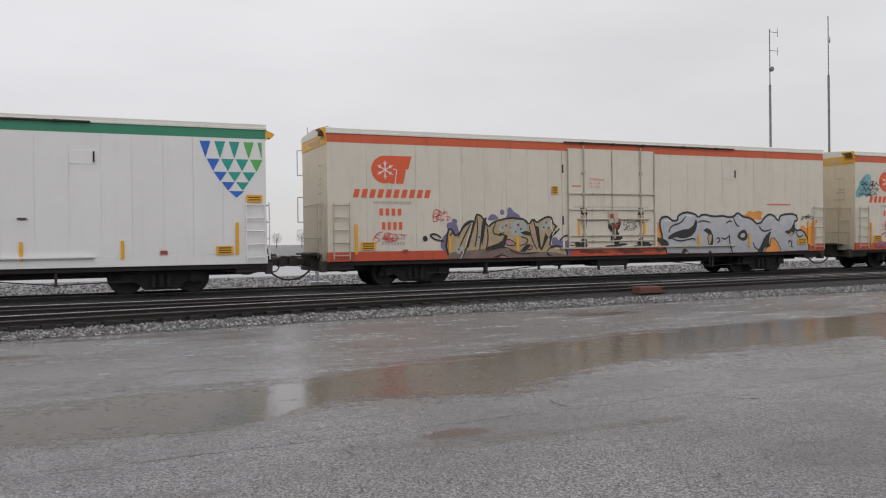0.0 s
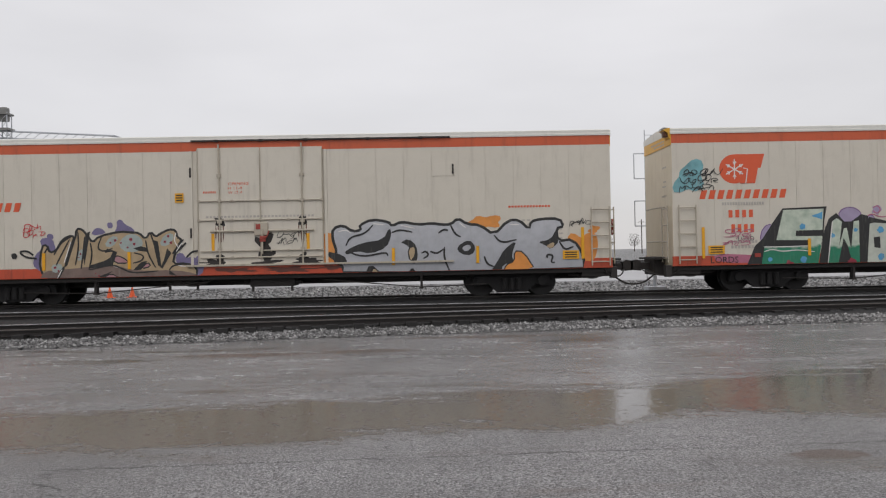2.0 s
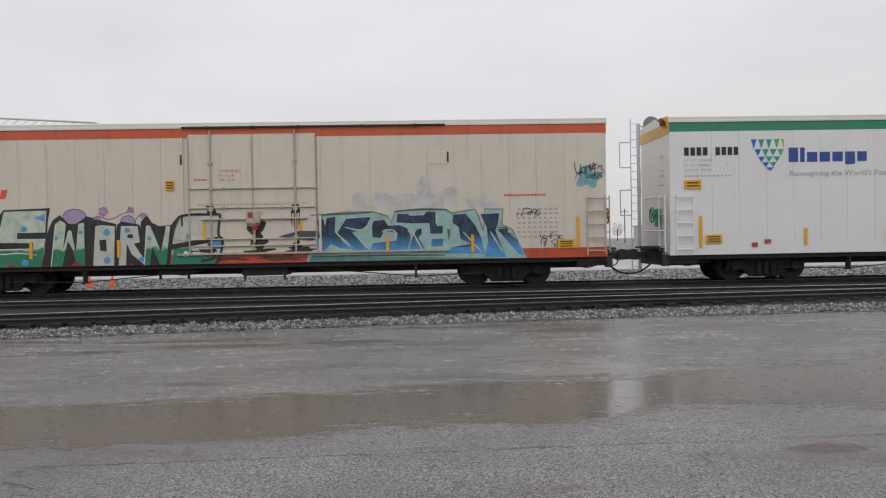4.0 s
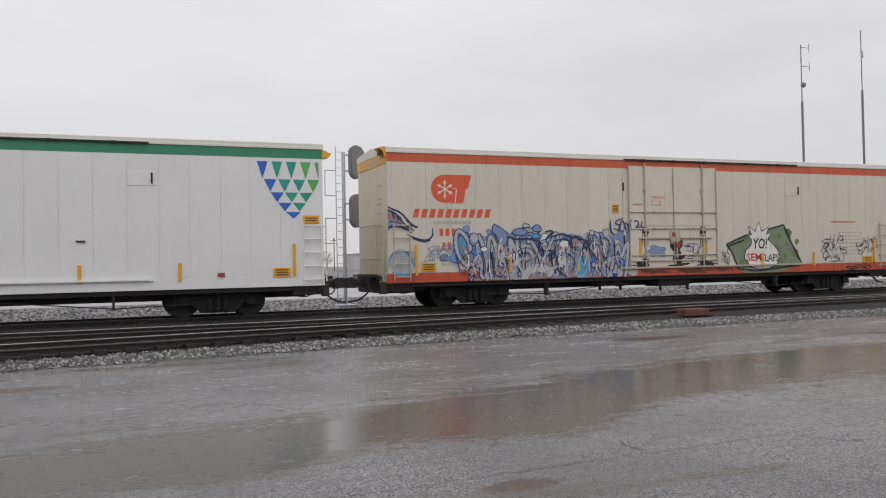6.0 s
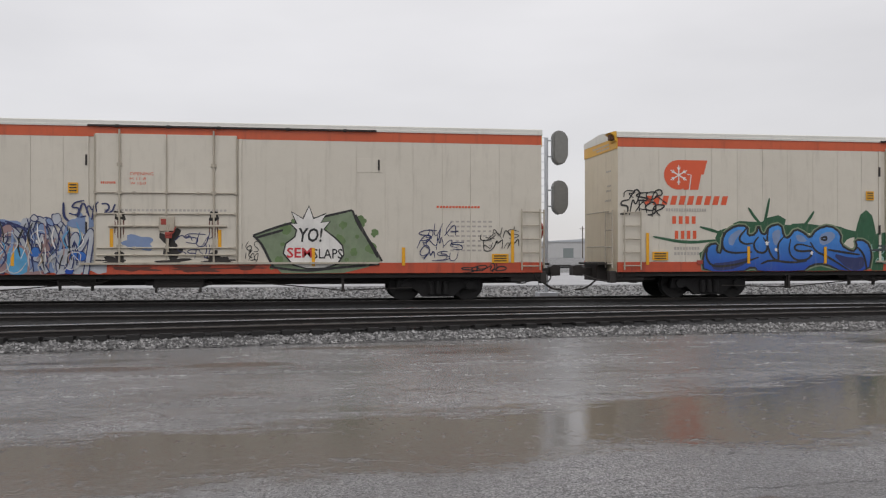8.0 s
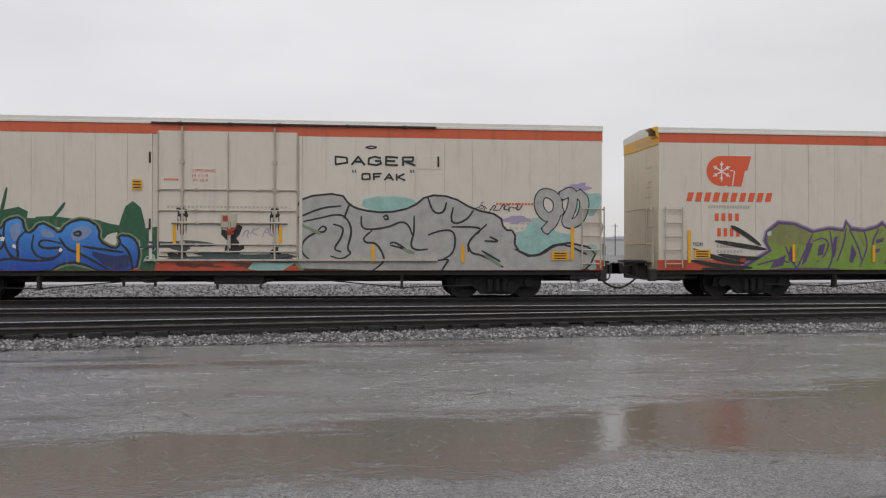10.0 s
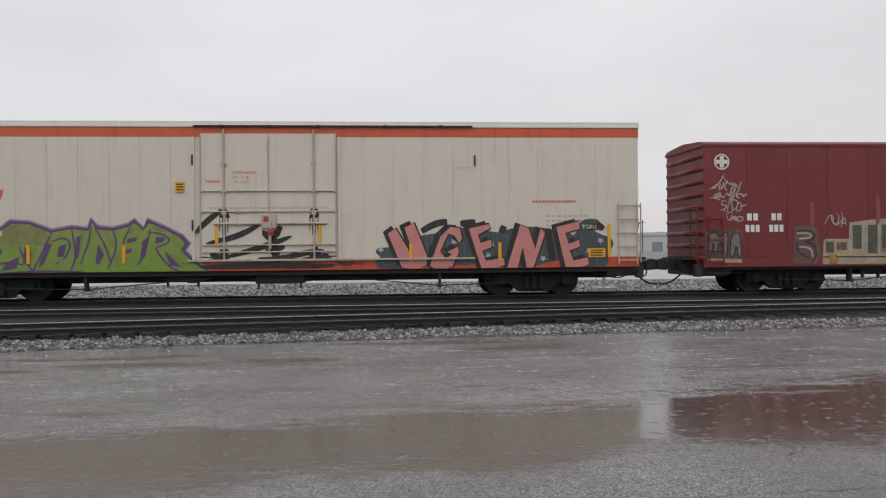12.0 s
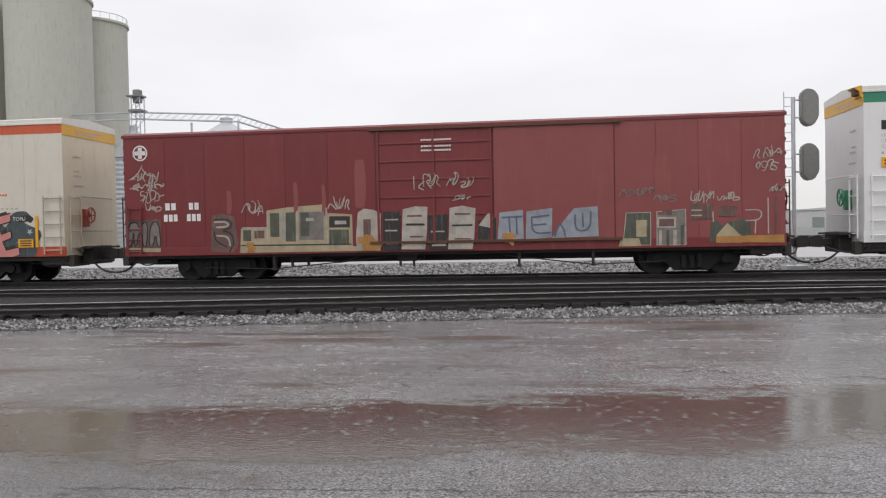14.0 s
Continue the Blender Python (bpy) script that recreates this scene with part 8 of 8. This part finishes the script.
    blobs(car, ((12.6, 1.7, 0.7, 0.55), (15.4, 2.85, 0.9, 0.2), (19.6, 1.9, 1.0, 0.6), (21.0, 3.1, 0.42, 0.35), (20.8, 1.5, 0.5, 0.4)), P["aqua"], -0.012, 9, 0.4)
    blobs(car, ((14.9, 3.05, 0.3, 0.12), (15.9, 2.95, 0.3, 0.14), (18.9, 2.6, 0.35, 0.12), (20.7, 3.55, 0.35, 0.12), (20.6, 1.6, 0.5, 0.2)), P["lilac"], -0.0145, 19, 0.4)
    daub(car, [(11.18, 1.07), (11.55, 1.5), (12.59, 2.35), (12.88, 2.36), (12.59, 1.07)], P["aqua"], -0.015)
    daub(car, [(18.83, 1.75), (18.98, 2.23), (19.54, 2.47), (20.34, 2.15), (20.5, 1.91), (19.54, 1.59)], P["aqua"], -0.0153)
    daub(car, [(14.39, 2.91), (14.54, 3.23), (15.92, 3.24), (16, 2.85), (15.62, 2.77), (15.16, 2.84)], P["aqua"], -0.0156)
    daub(car, [(12.48, 1.42), (12.67, 2.43), (12.58, 2.86), (12.81, 3.21), (13.86, 3.32), (14.09, 2.99), (14.43, 2.84), (15.16, 2.76), (15.89, 2.93), (16.31, 3.29), (17.01, 3.25), (17.64, 2.88), (18.43, 2.72), (18.52, 2.31), (18.86, 2.27), (18.84, 1.75), (19.38, 1.47), (20.18, 1.99), (21.31, 1.75), (21.03, 1.17), (20.67, 1.07), (12.89, 1.08)], P["grey"], -0.017, P["black"], 0.06)
    sweeps(car, [[(12.81, 2.51), (13.18, 2.59), (13.86, 2.75), (14.09, 2.52), (14.17, 2.21), (14.02, 1.73), (14.17, 1.62), (13.87, 1.44), (13.56, 1.54)],
        [(13.22, 2.26), (13.34, 2.4), (13.47, 2.32), (13.37, 2.2), (13.19, 2.23), (12.81, 2), (12.74, 1.65), (13, 1.42)],
        [(12.6, 2.59), (13.33, 2.91), (13.86, 2.95)],
        [(13.64, 2.44), (13.94, 2.36), (13.87, 2.05), (13.64, 1.73), (13.87, 1.66)],
        [(14.43, 2.68), (14.43, 2.32), (14.74, 2.29), (15.24, 2.37), (15.54, 2.53), (15.77, 2.45), (15.89, 2.1)],
        [(14.74, 2.27), (14.47, 2.05), (14.55, 1.91), (14.85, 1.93), (15.08, 1.54), (15.05, 1.34), (14.7, 1.09)],
        [(15.24, 1.9), (15.39, 1.95), (15.85, 1.62), (15.62, 1.76), (15.25, 1.85)],
        [(15.93, 2.69), (15.93, 2.21), (15.81, 1.82), (16.01, 1.7), (16.32, 1.74)],
        [(15.04, 2.64), (15.16, 2.72), (15.2, 2.57), (15.07, 2.6)],
        [(16.32, 2.14), (16.63, 2.26), (17.01, 2.3), (17.13, 2.06), (17.06, 1.62), (16.78, 1.46)],
        [(16.59, 1.42), (16.94, 1.46), (16.86, 1.34), (16.71, 1.11)],
        [(17.01, 2.38), (17.88, 2.38), (17.76, 2.18)],
        [(17.05, 2.94), (16.97, 2.54), (17.17, 2.46), (17.48, 2.62), (17.64, 2.86)],
        [(17.48, 1.9), (17.56, 1.62), (17.88, 1.58), (18.51, 1.22)],
        [(17.88, 1.7), (18.43, 1.38)],
        [(17.49, 1.66), (17.48, 1.98), (18.03, 2.46)],
        [(17.96, 1.98), (18.43, 1.95), (18.11, 2.1)],
        [(18.83, 1.75), (19.5, 1.47), (20.18, 1.98), (20.99, 1.59)],
        [(14.09, 2.99), (13.94, 2.6)],
        [(16.31, 3.25), (16.47, 2.77), (16.78, 2.77), (16.86, 3.09)]], 0.06, P["black"], -0.0195, 0.35)
    sweeps(car, [[(12.59, 1.89), (12.48, 1.5), (12.81, 1.12)],
        [(12.73, 2.43), (13.3, 2.16)],
        [(15.62, 1.74), (15.93, 1.62)],
        [(17.96, 1.58), (18.43, 1.25)]], 0.09, P["sage"], -0.026, 0.3)
    lettering("@~", car, 19.4, 21.0, 2.3, 3.5, P["grey"], P["black"], None, 0.24, 0.06, 0, 0.6, 20, -0.018, 2, 0.4)
    lettering("DAGER", car, 13.63, 16.0, 4.1, 4.38, P["black"], None, None, 0.055, 0, 0, 0.12, 2, -0.016, 0, 0.1)
    lettering("OFAK", car, 14.4, 15.7, 3.68, 3.9, P["black"], None, None, 0.05, 0, 0, 0.12, 2, -0.016, 0, 0.1)
    sweeps(car, [[(14.18, 3.98), (14.2, 3.9)], [(14.26, 3.98), (14.27, 3.9)], [(15.82, 4.0), (15.85, 3.92)], [(15.9, 4.0), (15.93, 3.92)]], 0.03, P["black"], -0.022, 0)
    sweeps(car, [[(14.55, 4.62), (14.7, 4.67), (14.9, 4.63), (14.7, 4.58), (14.55, 4.62)]], 0.035, P["black"], -0.022, 0)
    scribble(car, 17.6, 19.0, 2.85, 3.05, P["black"], 41, 1, 8, 0.03)
    scribble(car, 0.1, 1.3, 2.9, 3.7, P["black"], 42, 2, 5, 0.05)
    scribble(car, 8.4, 9.0, 1.4, 2.0, P["aqua"], 43, 2, 3, 0.04)
    scribble(car, 11.2, 12.0, 2.1, 2.4, P["lilac"], 44, 1, 4, 0.03, -0.04)


def piece_e(car):
    daub(car, [(2.33, 1.09), (2.85, 1.44), (3.38, 1.73), (3.23, 2.01), (3.31, 2.31), (3.7, 2.61), (4.24, 2.57), (4.82, 2.34), (5.33, 2.44), (5.77, 2.39), (5.86, 2.66), (6.06, 2.44), (6.46, 2.39), (6.86, 2.49), (7.05, 2.63), (7.29, 2.38), (7.4, 2.63), (7.83, 2.44), (8.37, 2.16), (8.58, 1.92), (8.45, 1.72), (8.77, 1.4), (9.15, 1.09), (9.97, 1.09), (9.97, 1.09)], P["purple"], -0.01574, P["mauve"], 0.05, 0)
    daub(car, [(2.58, 1.09), (2.98, 1.38), (3.51, 1.7), (3.36, 1.99), (3.43, 2.29), (3.75, 2.5), (4.22, 2.47), (4.77, 2.24), (5.33, 2.34), (5.8, 2.28), (5.9, 2.52), (6.04, 2.31), (6.46, 2.28), (6.89, 2.39), (7.06, 2.49), (7.29, 2.28), (7.45, 2.49), (7.83, 2.33), (8.29, 2.08), (8.42, 1.92), (8.29, 1.73), (8.64, 1.37), (9.01, 1.09), (9.9, 1.09), (9.9, 1.09)], P["lime"], -0.01777, None, 0, 0)
    daub(car, [(3.33, 1.99), (3.43, 2.29), (3.75, 2.5), (4.22, 2.47), (4.74, 2.23), (4.87, 1.96), (4.61, 1.86), (4.22, 1.94), (3.77, 1.86)], P["olive"], -0.019, None, 0, 1)
    daub(car, [(4.08, 1.86), (4.29, 1.64), (4.24, 1.32), (4.03, 1.4)], P["purple"], -0.02043, None, 0, 0)
    daub(car, [(5, 1.87), (5.21, 1.93), (5.13, 1.58), (4.95, 1.56)], P["purple"], -0.02046, None, 0, 0)
    daub(car, [(6.86, 2.06), (7.13, 2.11), (7.07, 1.98), (6.83, 1.93)], P["purple"], -0.02049, None, 0, 0)
    daub(car, [(6.7, 1.74), (6.99, 1.79), (6.94, 1.66), (6.73, 1.63)], P["purple"], -0.02052, None, 0, 0)
    daub(car, [(7.64, 2.11), (7.91, 2.08), (7.8, 1.95), (7.61, 1.92)], P["purple"], -0.02055, None, 0, 0)
    daub(car, [(4.61, 1.94), (4.82, 1.93), (4.61, 1.4), (4.45, 1.27)], P["purple"], -0.02058, None, 0, 0)
    daub(car, [(5.48, 2.12), (5.66, 2.17), (5.53, 1.58), (5.4, 1.4)], P["purple"], -0.02061, None, 0, 0)
    daub(car, [(6.06, 1.93), (6.22, 1.63), (6.08, 1.34), (5.98, 1.39)], P["purple"], -0.02064, None, 0, 0)
    daub(car, [(7.26, 1.98), (7.42, 2.11), (7.34, 1.57), (7.18, 1.38)], P["purple"], -0.02067, None, 0, 0)
    daub(car, [(7.85, 1.73), (8.34, 1.24), (8.01, 1.3)], P["purple"], -0.0207, None, 0, 0)
    daub(car, [(3.61, 1.43), (3.95, 1.59), (3.87, 1.27), (3.43, 1.17)], P["purple"], -0.02073, None, 0, 0)
    sweeps(car, [[(3.93, 1.86), (4.13, 1.4), (4.37, 1.09)], [(4.82, 2.26), (4.48, 1.53), (4.26, 1.11)], [(4.82, 1.99), (5.14, 2.12), (5.35, 1.93), (5.16, 1.5), (4.92, 1.37)], [(5.35, 2.34), (5.48, 1.53), (5.26, 1.09)], [(5.88, 2.41), (5.8, 1.93), (5.58, 1.37)], [(5.96, 2.39), (6.27, 1.85), (6.4, 1.36)], [(6.46, 2.31), (6.59, 1.85), (6.32, 1.23)], [(6.94, 2.39), (6.7, 1.93), (6.8, 1.36)], [(7.48, 2.33), (7.34, 1.71), (7.12, 1.3)], [(7.4, 2.25), (7.83, 2.19), (8.07, 1.98), (7.61, 1.79)], [(7.61, 1.79), (7.93, 1.3), (8.36, 1.09)], [(3.04, 1.28), (3.69, 1.46), (4.06, 1.35)], [(3.3, 1.12), (4.47, 1.19), (5.66, 1.15)]], 0.055, P["purple"], -0.0212, 0.5)
    sweeps(car, [[(3.54, 2.26), (3.83, 2.39), (4.24, 2.34)], [(4.35, 1.8), (4.24, 1.4)], [(5.66, 2.23), (5.58, 1.74)], [(6.33, 2.2), (6.46, 1.85)], [(7.06, 2.39), (6.89, 2.2)], [(7.53, 2.38), (7.94, 2.25)], [(5, 1.4), (5.21, 1.5)], [(8.07, 1.62), (8.42, 1.29)]], 0.09, P["olive"], -0.0222, 0.7)
    daub(car, [(3.36, 2.26), (3.49, 2.31), (3.49, 2.18), (3.37, 2.15)], P["chalk"], -0.02376, None, 0, 0)
    sweeps(car, [[(1.71, 2), (2.53, 1.86), (3.35, 1.75)], [(2.21, 2.45), (2.59, 2.26), (3.17, 1.86)], [(1.81, 1.6), (2.59, 1.47), (3.12, 1.49)], [(1.04, 1.77), (1.88, 1.44), (2.65, 1.33)], [(0.99, 1.42), (1.88, 1.23), (2.91, 1.2)], [(1.31, 1.18), (2.01, 1.1), (2.65, 1.12)]], 0.14, P["black"], -0.0232, 0.9)
    sweeps(car, [[(8.7, 2.2), (9.1, 2.6), (9.4, 2.8)], [(9.0, 1.9), (9.9, 2.1), (10.6, 2.5)], [(9.5, 1.5), (10.6, 1.8), (11.4, 2.1)], [(10.6, 1.3), (11.6, 1.6), (12.3, 1.7)], [(8.8, 1.25), (10.6, 1.3), (12.6, 1.25)]], 0.17, P["black"], -0.04, 0.9)
    blobs(car, ((14.5, 1.45, 0.8, 0.35), (16.2, 1.75, 1.5, 0.55), (18.2, 1.75, 1.5, 0.55), (19.95, 1.65, 0.75, 0.55), (20.0, 2.35, 0.35, 0.2)), P["slate"], -0.0151, 17, 0.2)
    daub(car, [(13.96, 2.2), (14.21, 2.38), (14.65, 1.64), (14.69, 1.61), (14.43, 2.38), (14.74, 2.52), (15.13, 1.55), (15.09, 1.3), (14.87, 1.14), (14.57, 1.12), (14.35, 1.23)], P["black"], -0.0170, None, 0, 0)
    daub(car, [(14.08, 2.14), (14.34, 2.32), (14.78, 1.57), (14.81, 1.55), (14.56, 2.32), (14.87, 2.46), (15.25, 1.49), (15.22, 1.23), (14.99, 1.07), (14.7, 1.06), (14.48, 1.17)], P["pink"], -0.0235, P["black"], 0.045, 0)
    daub(car, [(15.2, 1.44), (15.46, 2.13), (15.76, 2.41), (16.06, 2.38), (16.13, 2.05), (16.02, 1.91), (15.87, 2.13), (15.72, 2.18), (15.5, 1.69), (15.65, 1.49), (15.78, 1.61), (15.67, 1.69), (16, 1.85), (16.03, 1.65), (15.84, 1.26), (15.68, 1.12), (15.31, 1.12), (15.16, 1.26)], P["black"], -0.0186, None, 0, 0)
    daub(car, [(15.33, 1.38), (15.59, 2.06), (15.89, 2.35), (16.19, 2.31), (16.26, 1.99), (16.15, 1.84), (16, 2.06), (15.85, 2.12), (15.62, 1.63), (15.77, 1.43), (15.91, 1.54), (15.79, 1.63), (16.12, 1.78), (16.16, 1.59), (15.97, 1.19), (15.81, 1.05), (15.44, 1.05), (15.29, 1.2)], P["pink"], -0.0251, P["black"], 0.045, 0)
    daub(car, [(16.28, 2.34), (16.9, 2.5), (16.94, 2.34), (16.59, 2.16), (16.65, 1.94), (16.97, 2.05), (17, 1.8), (16.7, 1.69), (16.8, 1.43), (17.32, 1.52), (17.36, 1.28), (17.13, 1.12), (16.65, 1.14)], P["black"], -0.0202, None, 0, 0)
    daub(car, [(16.41, 2.28), (17.02, 2.43), (17.07, 2.27), (16.72, 2.09), (16.78, 1.88), (17.09, 1.98), (17.12, 1.73), (16.83, 1.62), (16.93, 1.37), (17.45, 1.45), (17.49, 1.22), (17.26, 1.05), (16.77, 1.07)], P["pink"], -0.0267, P["black"], 0.045, 0)
    daub(car, [(17.78, 2.45), (18.06, 2.35), (18.25, 1.75), (18.39, 2.35), (18.55, 2.19), (18.2, 1.13), (17.96, 1.13), (17.87, 1.79), (17.74, 1.14), (17.4, 1.13)], P["black"], -0.0218, None, 0, 0)
    daub(car, [(17.91, 2.38), (18.19, 2.29), (18.37, 1.69), (18.51, 2.28), (18.68, 2.12), (18.33, 1.06), (18.09, 1.06), (18, 1.73), (17.87, 1.08), (17.52, 1.07)], P["pink"], -0.0283, P["black"], 0.045, 0)
    daub(car, [(18.84, 2.37), (19.54, 2.55), (19.56, 2.3), (19.14, 2.19), (19.23, 1.89), (19.54, 2.02), (19.57, 1.78), (19.26, 1.67), (19.37, 1.42), (19.8, 1.5), (19.83, 1.27), (19.61, 1.13), (19.11, 1.12)], P["black"], -0.0234, None, 0, 0)
    daub(car, [(18.97, 2.31), (19.67, 2.49), (19.69, 2.23), (19.27, 2.12), (19.36, 1.83), (19.67, 1.95), (19.7, 1.72), (19.39, 1.61), (19.5, 1.35), (19.93, 1.44), (19.96, 1.2), (19.74, 1.06), (19.24, 1.05)], P["pink"], -0.0299, P["black"], 0.045, 0)
    sweeps(car, [[(15.07, 2.21), (15.44, 2.42), (15.81, 2.49)],
        [(16.19, 2.42), (16.63, 2.46)],
        [(17.38, 2.13), (17.46, 2.35)],
        [(18.74, 2.27), (18.81, 1.76), (18.89, 1.32)],
        [(19.89, 2.27), (20.27, 2.34), (20.39, 2.23)]], 0.2, P["black"], -0.0164, 0.3)
    bm = bmesh.new()
    for k, (x, z) in enumerate(((13.9, 1.7), (14.8, 2.2), (17.1, 1.8), (17.0, 1.5), (18.6, 1.4), (19.95, 1.6), (20.3, 1.9), (16.0, 1.9))):
        star = []
        for i in range(10):
            a = math.pi * i / 5 + 0.3
            r = 0.11 if i % 2 else 0.045
            star.append((x + r * math.cos(a), z + r * math.sin(a)))
        flat(bm, star, -0.0167)
    tagged(part("graffiti_stars", bm, P["pale"], car), kind="stuff")
    words("graffiti", "TOFU", 19.75, 2.25, 0.12, P["white"], car, -0.03, 0.42)
    words("graffiti", "HDH", 1.05, 1.85, 0.12, P["black"], car, -0.03, 0.3)


piece_a(car_a)
piece_b(car_b)
piece_c(car_c)
piece_d(car_d)
piece_e(car_e)

# ---- movement: the whole train rolls past at a steady 41 km/h ----
TRAIN = ((white_2, -16.45), (car_a, 6.91), (car_b, 30.25), (white, 53.65), (car_c, 77.11), (car_d, 100.92), (car_e, 124.09), (red, 147.52), (white_3, 168.76))


def travelled(t):
    u = t / 7 - 1
    return -11.506 * t + 0.087 * u ** 2 + 0.296 * u ** 3 + 0.399 * u ** 4


def motions():
    for car, start in TRAIN:
        walk(car, [(t, pose(start + travelled(t), 25.0, 0)) for t in [k * 0.5 for k in range(29)]])
        for bogie in car.children:
            for w in bogie.children:
                if not w.name.startswith("wheelset"):
                    continue
                at = w.location.copy()
                rows = []
                for k in range(421):
                    t = k / 30
                    rows.append((t, pose(at.x, at.y, at.z, 0, math.degrees(travelled(t) / 0.46), 0)))
                walk(w, rows)


motions()
